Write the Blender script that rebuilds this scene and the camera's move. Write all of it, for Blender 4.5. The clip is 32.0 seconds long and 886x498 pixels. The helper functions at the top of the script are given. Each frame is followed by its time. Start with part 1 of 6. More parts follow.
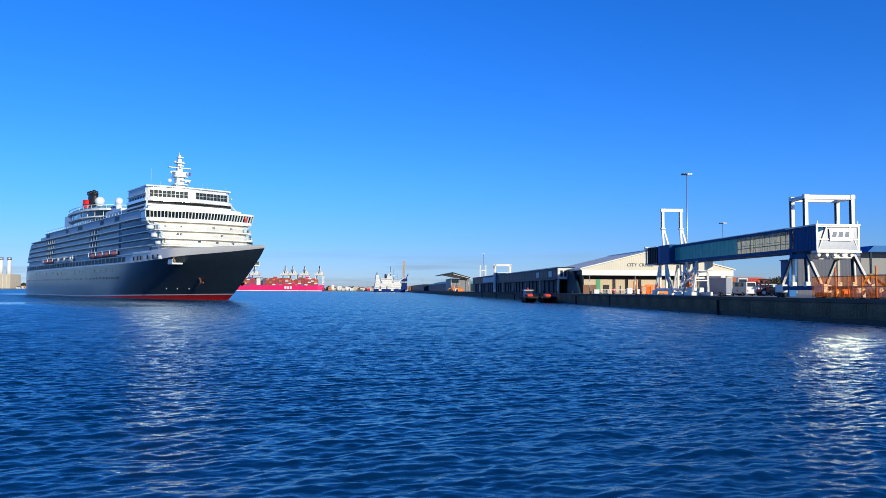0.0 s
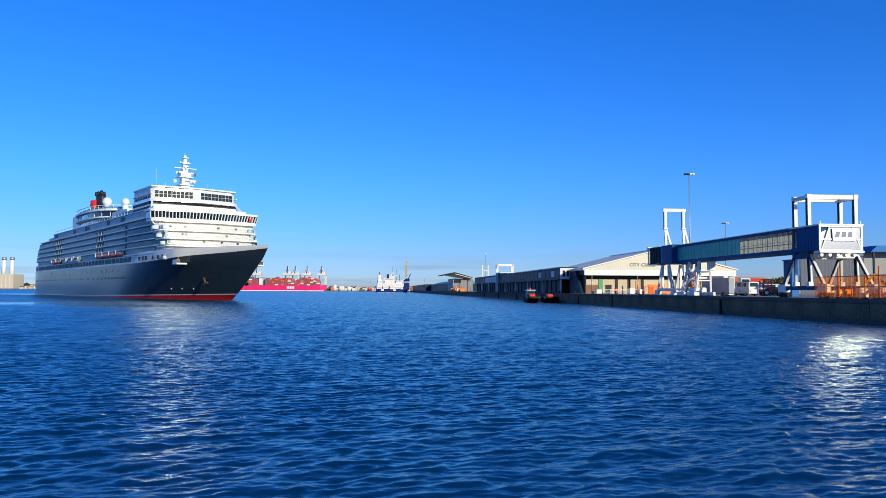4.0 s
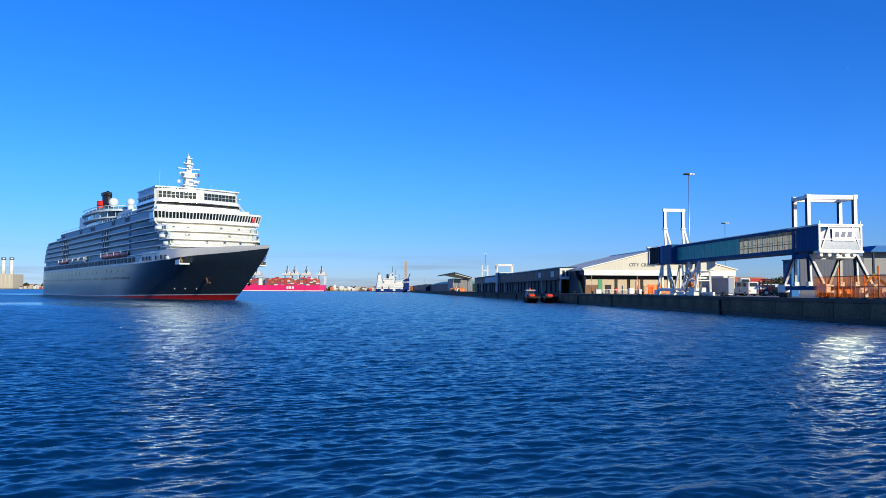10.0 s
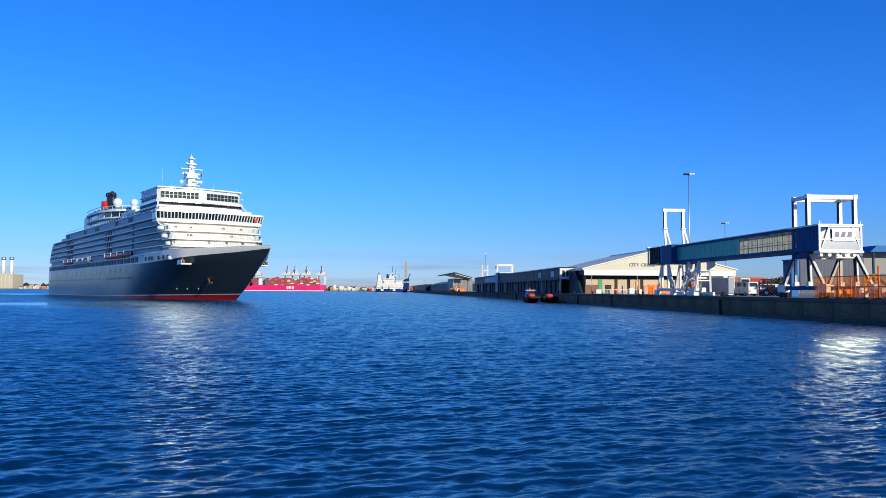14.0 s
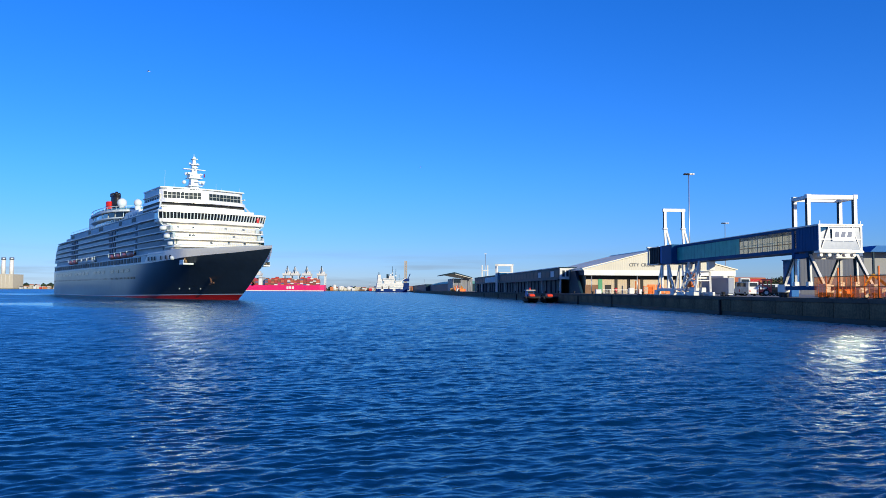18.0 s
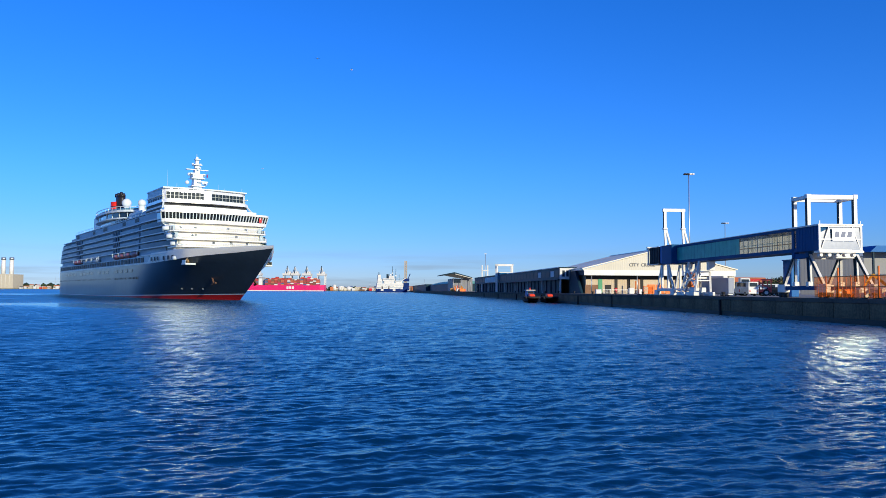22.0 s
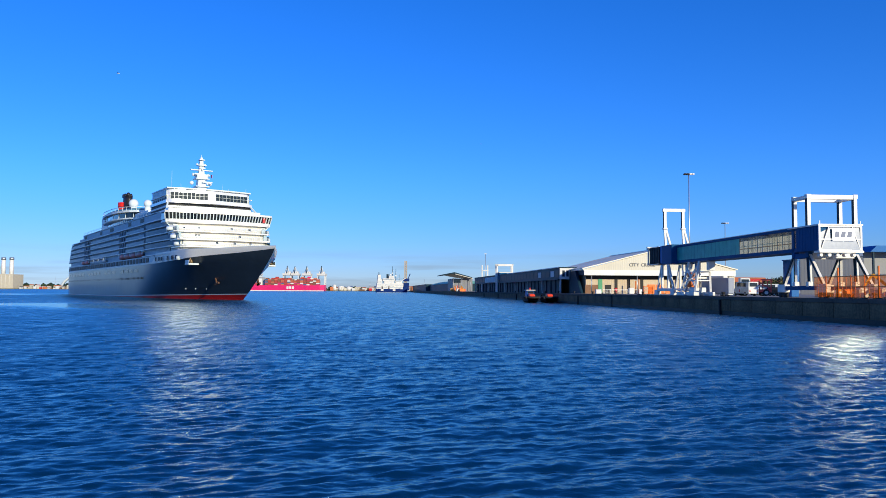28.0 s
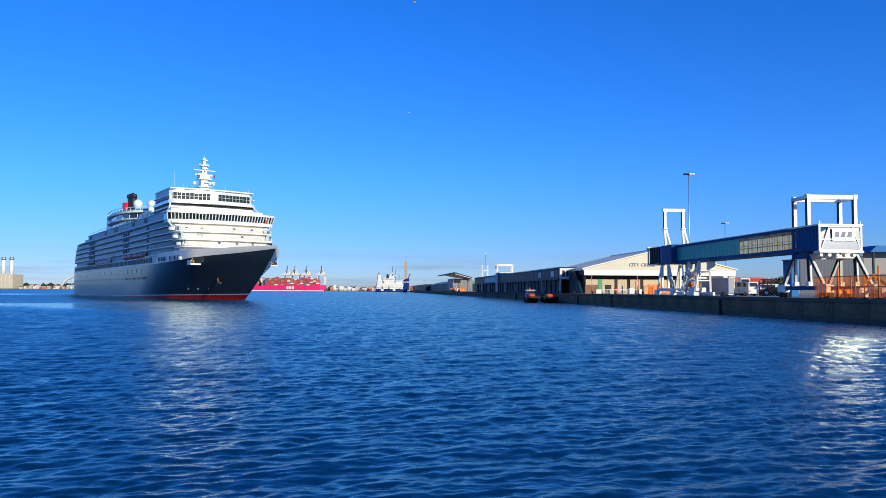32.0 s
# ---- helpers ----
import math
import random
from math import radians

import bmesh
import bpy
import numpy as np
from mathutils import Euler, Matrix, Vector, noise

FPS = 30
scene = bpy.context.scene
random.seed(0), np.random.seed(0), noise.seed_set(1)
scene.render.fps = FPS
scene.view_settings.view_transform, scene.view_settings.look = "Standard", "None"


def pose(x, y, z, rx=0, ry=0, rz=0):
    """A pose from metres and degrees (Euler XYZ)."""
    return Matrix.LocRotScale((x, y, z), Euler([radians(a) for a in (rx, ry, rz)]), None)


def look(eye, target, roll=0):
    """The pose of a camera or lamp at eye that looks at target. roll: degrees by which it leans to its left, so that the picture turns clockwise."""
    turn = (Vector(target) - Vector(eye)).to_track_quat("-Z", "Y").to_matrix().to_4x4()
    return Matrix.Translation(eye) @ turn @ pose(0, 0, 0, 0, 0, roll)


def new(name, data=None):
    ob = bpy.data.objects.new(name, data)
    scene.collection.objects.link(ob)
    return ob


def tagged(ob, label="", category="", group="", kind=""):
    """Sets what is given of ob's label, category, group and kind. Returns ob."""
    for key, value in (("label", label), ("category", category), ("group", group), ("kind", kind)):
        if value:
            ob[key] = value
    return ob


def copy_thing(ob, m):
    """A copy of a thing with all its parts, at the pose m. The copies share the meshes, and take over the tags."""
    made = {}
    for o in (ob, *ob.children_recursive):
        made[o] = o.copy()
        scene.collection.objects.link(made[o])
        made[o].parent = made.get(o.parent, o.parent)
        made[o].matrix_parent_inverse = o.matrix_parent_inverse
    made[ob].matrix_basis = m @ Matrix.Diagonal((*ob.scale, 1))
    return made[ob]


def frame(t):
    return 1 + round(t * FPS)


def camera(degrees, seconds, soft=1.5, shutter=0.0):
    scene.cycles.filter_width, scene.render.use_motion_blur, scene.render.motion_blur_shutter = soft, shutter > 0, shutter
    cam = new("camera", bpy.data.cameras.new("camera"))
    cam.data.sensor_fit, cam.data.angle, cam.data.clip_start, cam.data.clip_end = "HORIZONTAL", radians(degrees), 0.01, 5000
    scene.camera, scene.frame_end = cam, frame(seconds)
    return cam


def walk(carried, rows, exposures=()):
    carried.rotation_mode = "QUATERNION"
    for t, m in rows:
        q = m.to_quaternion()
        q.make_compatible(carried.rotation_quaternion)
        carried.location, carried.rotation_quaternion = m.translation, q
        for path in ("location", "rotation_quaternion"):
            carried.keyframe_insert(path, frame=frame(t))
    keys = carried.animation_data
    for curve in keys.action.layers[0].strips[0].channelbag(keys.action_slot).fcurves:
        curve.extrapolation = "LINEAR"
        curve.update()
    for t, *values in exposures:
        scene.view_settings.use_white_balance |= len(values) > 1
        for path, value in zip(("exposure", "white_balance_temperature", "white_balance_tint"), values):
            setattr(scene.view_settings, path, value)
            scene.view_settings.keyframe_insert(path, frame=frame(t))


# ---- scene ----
eye = (0.0, 0.0, 3.2592)


def aim(shift):
    """The camera's pose, swung sideways by a small amount."""
    return look(eye, (shift / 1360.0, 1.0, 3.2592 + math.tan(0.05364)), 0.2904)


cam = camera(59.94, 32.0, soft=0.75)
walk(cam, [(0.0, aim(3.5)), (1.0, aim(3.0)), (2.0, aim(1.7)), (3.0, aim(0.4)), (4.0, aim(-0.6)), (5.5, aim(-1.5)),
           (6.5, aim(-1.4)), (8.0, aim(-0.5)), (9.0, aim(0.0)), (10.0, aim(0.0)), (20.0, aim(0.0)), (32.0, aim(0.0))])

# ---- light: one low sun behind and to the right, clear blue sky ----
SUN_ELEV, SUN_ROT = radians(16.0), math.atan2(0.565, -0.825)
scene.view_settings.exposure = 0.0
world = bpy.data.worlds.new("world")
scene.world = world
world.use_nodes = True
wn, wl = world.node_tree.nodes, world.node_tree.links
wn.clear()
w_out, w_bg, w_sky = wn.new("ShaderNodeOutputWorld"), wn.new("ShaderNodeBackground"), wn.new("ShaderNodeTexSky")
w_sky.sky_type, w_sky.sun_disc = "NISHITA", False
w_sky.sun_elevation, w_sky.sun_rotation = SUN_ELEV, SUN_ROT
w_sky.altitude, w_sky.air_density, w_sky.dust_density, w_sky.ozone_density = 0, 1.0, 0.0, 4.0
w_hs = wn.new("ShaderNodeHueSaturation")
w_hs.inputs["Saturation"].default_value = 1.07
w_hs.inputs["Value"].default_value = 1.0
w_tint = wn.new("ShaderNodeMix")
w_tint.data_type, w_tint.blend_type = "RGBA", "MULTIPLY"
w_tint.inputs["Factor"].default_value = 1.0
w_tint.inputs["B"].default_value = (0.64, 1.02, 1.92, 1)
wl.new(w_sky.outputs[0], w_tint.inputs["A"])
wl.new(w_tint.outputs["Result"], w_hs.inputs["Color"])
# thin streaks of cloud low over the horizon
w_tc, w_sep, w_map = wn.new("ShaderNodeTexCoord"), wn.new("ShaderNodeSeparateXYZ"), wn.new("ShaderNodeMapping")
w_map.inputs["Scale"].default_value = (3.0, 3.0, 42.0)
wl.new(w_tc.outputs["Generated"], w_sep.inputs[0])
wl.new(w_tc.outputs["Generated"], w_map.inputs["Vector"])
w_noise, w_ramp = wn.new("ShaderNodeTexNoise"), wn.new("ShaderNodeMapRange")
w_noise.inputs["Scale"].default_value, w_noise.inputs["Detail"].default_value = 2.2, 5.0
wl.new(w_map.outputs[0], w_noise.inputs["Vector"])
w_ramp.inputs["From Min"].default_value, w_ramp.inputs["From Max"].default_value = 0.48, 0.72
wl.new(w_noise.outputs["Fac"], w_ramp.inputs["Value"])
w_low = wn.new("ShaderNodeMapRange")
w_low.inputs["From Min"].default_value, w_low.inputs["From Max"].default_value = 0.055, 0.02
wl.new(w_sep.outputs["Z"], w_low.inputs["Value"])
w_mul = wn.new("ShaderNodeMath")
w_mul.operation = "MULTIPLY"
wl.new(w_ramp.outputs[0], w_mul.inputs[0])
wl.new(w_low.outputs[0], w_mul.inputs[1])
w_mul2 = wn.new("ShaderNodeMath")
w_mul2.operation = "MULTIPLY"
w_mul2.inputs[1].default_value = 0.6
wl.new(w_mul.outputs[0], w_mul2.inputs[0])
w_mix = wn.new("ShaderNodeMix")
w_mix.data_type = "RGBA"
wl.new(w_mul2.outputs[0], w_mix.inputs["Factor"])
wl.new(w_hs.outputs[0], w_mix.inputs["A"])
w_mix.inputs["B"].default_value = (2.6, 4.0, 5.4, 1)
# thin haze dims the lowest sky
w_haze, w_dim = wn.new("ShaderNodeMapRange"), wn.new("ShaderNodeMix")
w_haze.interpolation_type = "SMOOTHSTEP"
w_haze.inputs["From Min"].default_value, w_haze.inputs["From Max"].default_value = 0.0, 0.16
w_haze.inputs["To Min"].default_value, w_haze.inputs["To Max"].default_value = 1.0, 0.0
wl.new(w_sep.outputs["Z"], w_haze.inputs["Value"])
w_dim.data_type, w_dim.blend_type = "RGBA", "MULTIPLY"
w_dim.inputs["B"].default_value = (0.97, 0.79, 0.75, 1)
wl.new(w_haze.outputs[0], w_dim.inputs["Factor"])
wl.new(w_mix.outputs["Result"], w_dim.inputs["A"])
wl.new(w_dim.outputs["Result"], w_bg.inputs["Color"])
w_bg.inputs["Strength"].default_value = 0.104
wl.new(w_bg.outputs[0], w_out.inputs[0])

sun_dir = Vector((0.565 * math.cos(SUN_ELEV), -0.825 * math.cos(SUN_ELEV), math.sin(SUN_ELEV)))
sun = new("sun", bpy.data.lights.new("sun", "SUN"))
sun.data.energy, sun.data.angle, sun.data.color = 4.7, radians(0.53), (1.0, 0.91, 0.67)
sun.matrix_world = look(sun_dir * 200, (0, 0, 0))


# ---- materials ----
def mat(name, col, rough=0.5, metal=0.0, vary=0.15, scale=1.0, bump=0.0, bump_scale=None, dirt=None, streak=0.0, spec=0.5, rand=0.0):
    """A painted, cast or grown surface: two scales of colour change, streaks that run down, fine relief."""
    m = bpy.data.materials.new(name)
    m.use_nodes = True
    n, l = m.node_tree.nodes, m.node_tree.links
    b = n["Principled BSDF"]
    b.inputs["Roughness"].default_value, b.inputs["Metallic"].default_value = rough, metal
    b.inputs["Specular IOR Level"].default_value = spec
    tc = n.new("ShaderNodeTexCoord")
    big, fine = n.new("ShaderNodeTexNoise"), n.new("ShaderNodeTexNoise")
    for t, s, d in ((big, 0.35 * scale, 4), (fine, 6.0 * scale, 6)):
        t.inputs["Scale"].default_value, t.inputs["Detail"].default_value = s, d
        l.new(tc.outputs["Object"], t.inputs["Vector"])
    if streak:
        mp = n.new("ShaderNodeMapping")
        mp.inputs["Scale"].default_value = (1.0, 1.0, 0.06)
        l.new(tc.outputs["Object"], mp.inputs["Vector"])
        l.new(mp.outputs[0], fine.inputs["Vector"])
    add = n.new("ShaderNodeMath")
    add.operation = "ADD"
    l.new(big.outputs["Fac"], add.inputs[0])
    l.new(fine.outputs["Fac"], add.inputs[1])
    rng = n.new("ShaderNodeMapRange")
    rng.inputs["From Min"].default_value, rng.inputs["From Max"].default_value = 0.65, 1.35
    rng.inputs["To Min"].default_value, rng.inputs["To Max"].default_value = 0.0, 1.0
    l.new(add.outputs[0], rng.inputs["Value"])
    mix = n.new("ShaderNodeMix")
    mix.data_type = "RGBA"
    low = dirt if dirt else tuple(c * (1 - vary) for c in col)
    high = tuple(min(1, c * (1 + vary * 0.6)) for c in col)
    mix.inputs["A"].default_value, mix.inputs["B"].default_value = (*low, 1), (*high, 1)
    l.new(rng.outputs[0], mix.inputs["Factor"])
    out = mix.outputs["Result"]
    if rand:
        oi, hs, mr = n.new("ShaderNodeObjectInfo"), n.new("ShaderNodeHueSaturation"), n.new("ShaderNodeMapRange")
        mr.inputs["To Min"].default_value, mr.inputs["To Max"].default_value = 1 - rand, 1 + rand
        l.new(oi.outputs["Random"], mr.inputs["Value"])
        l.new(mr.outputs[0], hs.inputs["Value"])
        l.new(out, hs.inputs["Color"])
        out = hs.outputs[0]
    l.new(out, b.inputs["Base Color"])
    rr = n.new("ShaderNodeMapRange")
    rr.inputs["To Min"].default_value, rr.inputs["To Max"].default_value = max(0.02, rough - 0.08), min(1, rough + 0.1)
    l.new(fine.outputs["Fac"], rr.inputs["Value"])
    l.new(rr.outputs[0], b.inputs["Roughness"])
    if bump:
        bp, bt = n.new("ShaderNodeBump"), n.new("ShaderNodeTexNoise")
        bt.inputs["Scale"].default_value, bt.inputs["Detail"].default_value = bump_scale or 4 * scale, 5
        l.new(tc.outputs["Object"], bt.inputs["Vector"])
        bp.inputs["Strength"].default_value, bp.inputs["Distance"].default_value = bump, 0.05
        l.new(bt.outputs["Fac"], bp.inputs["Height"])
        l.new(bp.outputs[0], b.inputs["Normal"])
    return m


def ribbed(name, col, pitch, rough=0.5, axis="X", depth=0.5, vary=0.12):
    """Profiled sheet cladding: upright ribs at the given pitch."""
    m = mat(name, col, rough, 0.0, vary, 0.6)
    n, l = m.node_tree.nodes, m.node_tree.links
    tc, wv, bp = n.new("ShaderNodeTexCoord"), n.new("ShaderNodeTexWave"), n.new("ShaderNodeBump")
    wv.bands_direction = axis
    wv.inputs["Scale"].default_value = 0.314 / pitch
    l.new(tc.outputs["Object"], wv.inputs["Vector"])
    bp.inputs["Strength"].default_value, bp.inputs["Distance"].default_value = depth, 0.04
    l.new(wv.outputs["Fac"], bp.inputs["Height"])
    l.new(bp.outputs[0], n["Principled BSDF"].inputs["Normal"])
    return m


def water_material():
    m = bpy.data.materials.new("harbour_water")
    m.use_nodes = True
    n, l = m.node_tree.nodes, m.node_tree.links
    n.remove(n["Principled BSDF"])
    b, body, face, fr = n.new("ShaderNodeBsdfAnisotropic"), n.new("ShaderNodeBsdfDiffuse"), n.new("ShaderNodeMixShader"), n.new("ShaderNodeFresnel")
    b.inputs["Color"].default_value = (0.86, 1.0, 0.94, 1)
    fr.inputs["IOR"].default_value = 1.9
    # crests lie across the wind, so the gloss spreads more along it
    lie = n.new("ShaderNodeCombineXYZ")
    lie.inputs[1].default_value = 1.0
    b.inputs["Anisotropy"].default_value = 0.62
    l.new(lie.outputs[0], b.inputs["Tangent"])
    l.new(body.outputs[0], face.inputs[1])
    l.new(b.outputs[0], face.inputs[2])
    l.new(face.outputs[0], n["Material Output"].inputs["Surface"])
    at = n.new("ShaderNodeAttribute")
    at.attribute_name = "chop"
    tc = n.new("ShaderNodeTexCoord")
    # cat's paws: long patches where the wind roughens the water more or less
    pmap, paw, pr, pm = n.new("ShaderNodeMapping"), n.new("ShaderNodeTexNoise"), n.new("ShaderNodeMapRange"), n.new("ShaderNodeMath")
    pmap.inputs["Scale"].default_value = (0.9, 0.25, 1.0)
    paw.inputs["Scale"].default_value, paw.inputs["Detail"].default_value, paw.inputs["Roughness"].default_value = 1.0, 7, 0.8
    pr.inputs["From Min"].default_value, pr.inputs["From Max"].default_value = 0.3, 0.7
    pr.inputs["To Min"].default_value, pr.inputs["To Max"].default_value = 0.45, 1.7
    pm.operation = "MULTIPLY"
    l.new(tc.outputs["Object"], pmap.inputs["Vector"])
    l.new(pmap.outputs[0], paw.inputs["Vector"])
    l.new(paw.outputs["Fac"], pr.inputs["Value"])
    l.new(at.outputs["Fac"], pm.inputs[0])
    l.new(pr.outputs[0], pm.inputs[1])
    l.new(pm.outputs[0], b.inputs["Roughness"])
    # steep unseen ripples mirror less than a flat sheet would
    steep, gloss = n.new("ShaderNodeMath"), n.new("ShaderNodeMath")
    steep.operation, gloss.operation, steep.use_clamp = "MULTIPLY_ADD", "MULTIPLY", True
    steep.inputs[1].default_value, steep.inputs[2].default_value = -1.05, 1.0
    l.new(pm.outputs[0], steep.inputs[0])
    l.new(steep.outputs[0], gloss.inputs[0])
    l.new(fr.outputs[0], gloss.inputs[1])
    l.new(gloss.outputs[0], face.inputs[0])
    col_n, mix = n.new("ShaderNodeTexNoise"), n.new("ShaderNodeMix")
    col_n.inputs["Scale"].default_value = 0.02
    mix.data_type = "RGBA"
    mix.inputs["A"].default_value, mix.inputs["B"].default_value = (0.0001, 0.0165, 0.052, 1), (0.0003, 0.0220, 0.070, 1)
    l.new(tc.outputs["Object"], col_n.inputs["Vector"])
    l.new(col_n.outputs["Fac"], mix.inputs["Factor"])
    l.new(mix.outputs["Result"], body.inputs["Color"])
    mp = n.new("ShaderNodeMapping")
    mp.inputs["Rotation"].default_value = (0, 0, radians(5))
    mp.inputs["Scale"].default_value = (0.5, 1.1, 1.0)
    l.new(tc.outputs["Object"], mp.inputs["Vector"])
    rip, chop = n.new("ShaderNodeTexNoise"), n.new("ShaderNodeTexNoise")
    rip.inputs["Scale"].default_value, rip.inputs["Detail"].default_value = 9.0, 2
    chop.inputs["Scale"].default_value, chop.inputs["Detail"].default_value = 3.8, 3
    # patches of rougher and calmer water
    gust, gr = n.new("ShaderNodeTexNoise"), n.new("ShaderNodeMapRange")
    gust.inputs["Scale"].default_value, gust.inputs["Detail"].default_value = 0.035, 3
    gr.inputs["From Min"].default_value, gr.inputs["From Max"].default_value = 0.3, 0.7
    gr.inputs["To Min"].default_value, gr.inputs["To Max"].default_value = 0.55, 1.25
    l.new(tc.outputs["Object"], gust.inputs["Vector"])
    l.new(gust.outputs["Fac"], gr.inputs["Value"])
    for t in (rip, chop):
        l.new(mp.outputs[0], t.inputs["Vector"])
    calm, keep, less = n.new("ShaderNodeAttribute"), n.new("ShaderNodeMath"), n.new("ShaderNodeMath")
    calm.attribute_name = "calm"
    keep.operation, less.operation = "SUBTRACT", "MULTIPLY"
    keep.inputs[0].default_value = 1.0
    l.new(calm.outputs["Fac"], keep.inputs[1])
    b1, b2, ms = n.new("ShaderNodeBump"), n.new("ShaderNodeBump"), n.new("ShaderNodeMath")
    ms.operation = "MULTIPLY"
    ms.inputs[1].default_value = 0.9
    l.new(gr.outputs[0], ms.inputs[0])
    b1.inputs["Distance"].default_value, b2.inputs["Distance"].default_value = 0.020, 0.008
    b2.inputs["Strength"].default_value = 0.9
    l.new(ms.outputs[0], less.inputs[0])
    l.new(keep.outputs[0], less.inputs[1])
    l.new(less.outputs[0], b1.inputs["Strength"])
    l.new(less.outputs[0], b2.inputs["Strength"])
    l.new(chop.outputs["Fac"], b1.inputs["Height"])
    l.new(rip.outputs["Fac"], b2.inputs["Height"])
    l.new(b1.outputs[0], b2.inputs["Normal"])
    for node in (b, body, fr):
        l.new(b2.outputs[0], node.inputs["Normal"])
    return m


def glass_dark(name, col=(0.01, 0.016, 0.024), rough=0.05):
    m = mat(name, col, rough, 0.0, 0.3, 0.4)
    m.node_tree.nodes["Principled BSDF"].inputs["Specular IOR Level"].default_value = 0.3
    return m


def polished(m, rough, spec):
    """Gives a material one even, low roughness."""
    b = m.node_tree.nodes["Principled BSDF"]
    for k in list(b.inputs["Roughness"].links):
        m.node_tree.links.remove(k)
    b.inputs["Roughness"].default_value, b.inputs["Specular IOR Level"].default_value = rough, spec
    return m


def coated(m, rough, ior):
    """Adds the mirror coat of solar glazing or clear lacquer."""
    for key, value in (("Coat Weight", 1.0), ("Coat Roughness", rough), ("Coat IOR", ior)):
        m.node_tree.nodes["Principled BSDF"].inputs[key].default_value = value
    return m


M_WATER = water_material()
M_NAVY = coated(mat("navy_hull_paint", (0.028, 0.044, 0.058), 0.32, vary=0.3, scale=0.08, spec=0.16), 0.28, 1.2)
M_RED = mat("red_boot_paint", (0.50, 0.012, 0.010), 0.35, vary=0.3, scale=0.4, streak=1)
# general ship whites, kept dimmer and bluer to hold the flank's shade
M_WHITE = mat("white_ship_paint", (0.68, 0.75, 0.74), 0.38, vary=0.10, scale=0.3, streak=1)
M_WHITE2 = mat("off_white_ship_paint", (0.58, 0.64, 0.64), 0.4, vary=0.12, scale=0.4)
# ship white with the flank's shade mixed into its colour
M_PROM = mat("promenade_white_with_shade", (0.42, 0.55, 0.58), 0.4, vary=0.15, scale=0.3, streak=1)
M_DECK = mat("teak_deck", (0.30, 0.20, 0.12), 0.7, vary=0.3, scale=0.6)
M_SHIPGLASS = coated(polished(glass_dark("dark_ship_window"), 0.10, 0.3), 0.08, 1.5)
# white with an added mirror coat, to throw sun glint on the water
M_ENAMEL = coated(polished(mat("glint_white_house_enamel", (0.87, 0.83, 0.72), 0.38, vary=0.10, scale=0.3, streak=1), 0.38, 0.4), 0.15, 3.4)
# the same white warmed in colour for the sunlit front
M_FRONT = coated(polished(mat("sun_warmed_glossy_front_paint", (0.87, 0.83, 0.72), 0.38, vary=0.10, scale=0.3, streak=1), 0.38, 0.4), 0.28, 2.0)
# stronger added mirror coat for the tiers, for the same glint
M_TIER = coated(polished(mat("glint_white_front_enamel", (0.87, 0.83, 0.72), 0.38, vary=0.10, scale=0.3, streak=1), 0.38, 0.4), 0.15, 4.4)
M_HULLWIN = polished(glass_dark("recessed_dark_window", (0.022, 0.036, 0.05)), 0.4, 0.05)
M_HULLPORT = coated(polished(glass_dark("hull_window_glass", (0.016, 0.024, 0.032)), 0.25, 0.08), 0.2, 1.1)
M_BALC = glass_dark("balcony_glass", (0.14, 0.31, 0.40), 0.3)
M_BALC.node_tree.nodes["Principled BSDF"].inputs["Specular IOR Level"].default_value = 0.05
M_BALCDARK = glass_dark("dark_teal_balcony_glass", (0.06, 0.17, 0.24), 0.3)
M_BALCDARK.node_tree.nodes["Principled BSDF"].inputs["Specular IOR Level"].default_value = 0.05
# pale panels darkened to blue-grey, the side's shade in the colour
M_RECESS = mat("side_panel_with_shade", (0.33, 0.47, 0.53), 0.5, vary=0.2)
M_BLACK = mat("black_funnel_paint", (0.02, 0.018, 0.018), 0.45, vary=0.3)
M_FUNRED = mat("red_funnel_paint", (0.80, 0.03, 0.015), 0.4, vary=0.15)
M_ORANGE = mat("orange_lifeboat_shell", (0.60, 0.17, 0.11), 0.4, vary=0.15)
M_GOLD = mat("brown_weathered_metal", (0.24, 0.16, 0.08), 0.5, 0.3, vary=0.2)
M_RUST = mat("rusty_anchor_steel", (0.12, 0.055, 0.03), 0.8, vary=0.4, scale=3)
M_CONC = mat("quay_concrete", (0.24, 0.155, 0.085), 0.85, vary=0.35, scale=0.6, bump=0.5, bump_scale=3, dirt=(0.06, 0.042, 0.025), spec=0.2)
M_CONC2 = mat("quay_apron_concrete", (0.30, 0.27, 0.23), 0.85, vary=0.3, scale=0.4, bump=0.3)
M_WEED = mat("wet_weed_band", (0.020, 0.024, 0.014), 0.6, vary=0.5, scale=2, bump=0.6)
M_RUBBER = mat("black_rubber", (0.015, 0.015, 0.015), 0.75, vary=0.3)
M_STEELW = mat("white_painted_steel", (0.76, 0.73, 0.66), 0.35, vary=0.12, scale=1.5, streak=1)
M_BLUE = mat("blue_painted_steel", (0.008, 0.085, 0.20), 0.5, vary=0.25, scale=0.8, spec=0.06)
M_BLUE2 = mat("mid_blue_painted_steel", (0.025, 0.15, 0.40), 0.4, vary=0.2, scale=0.8, spec=0.1)


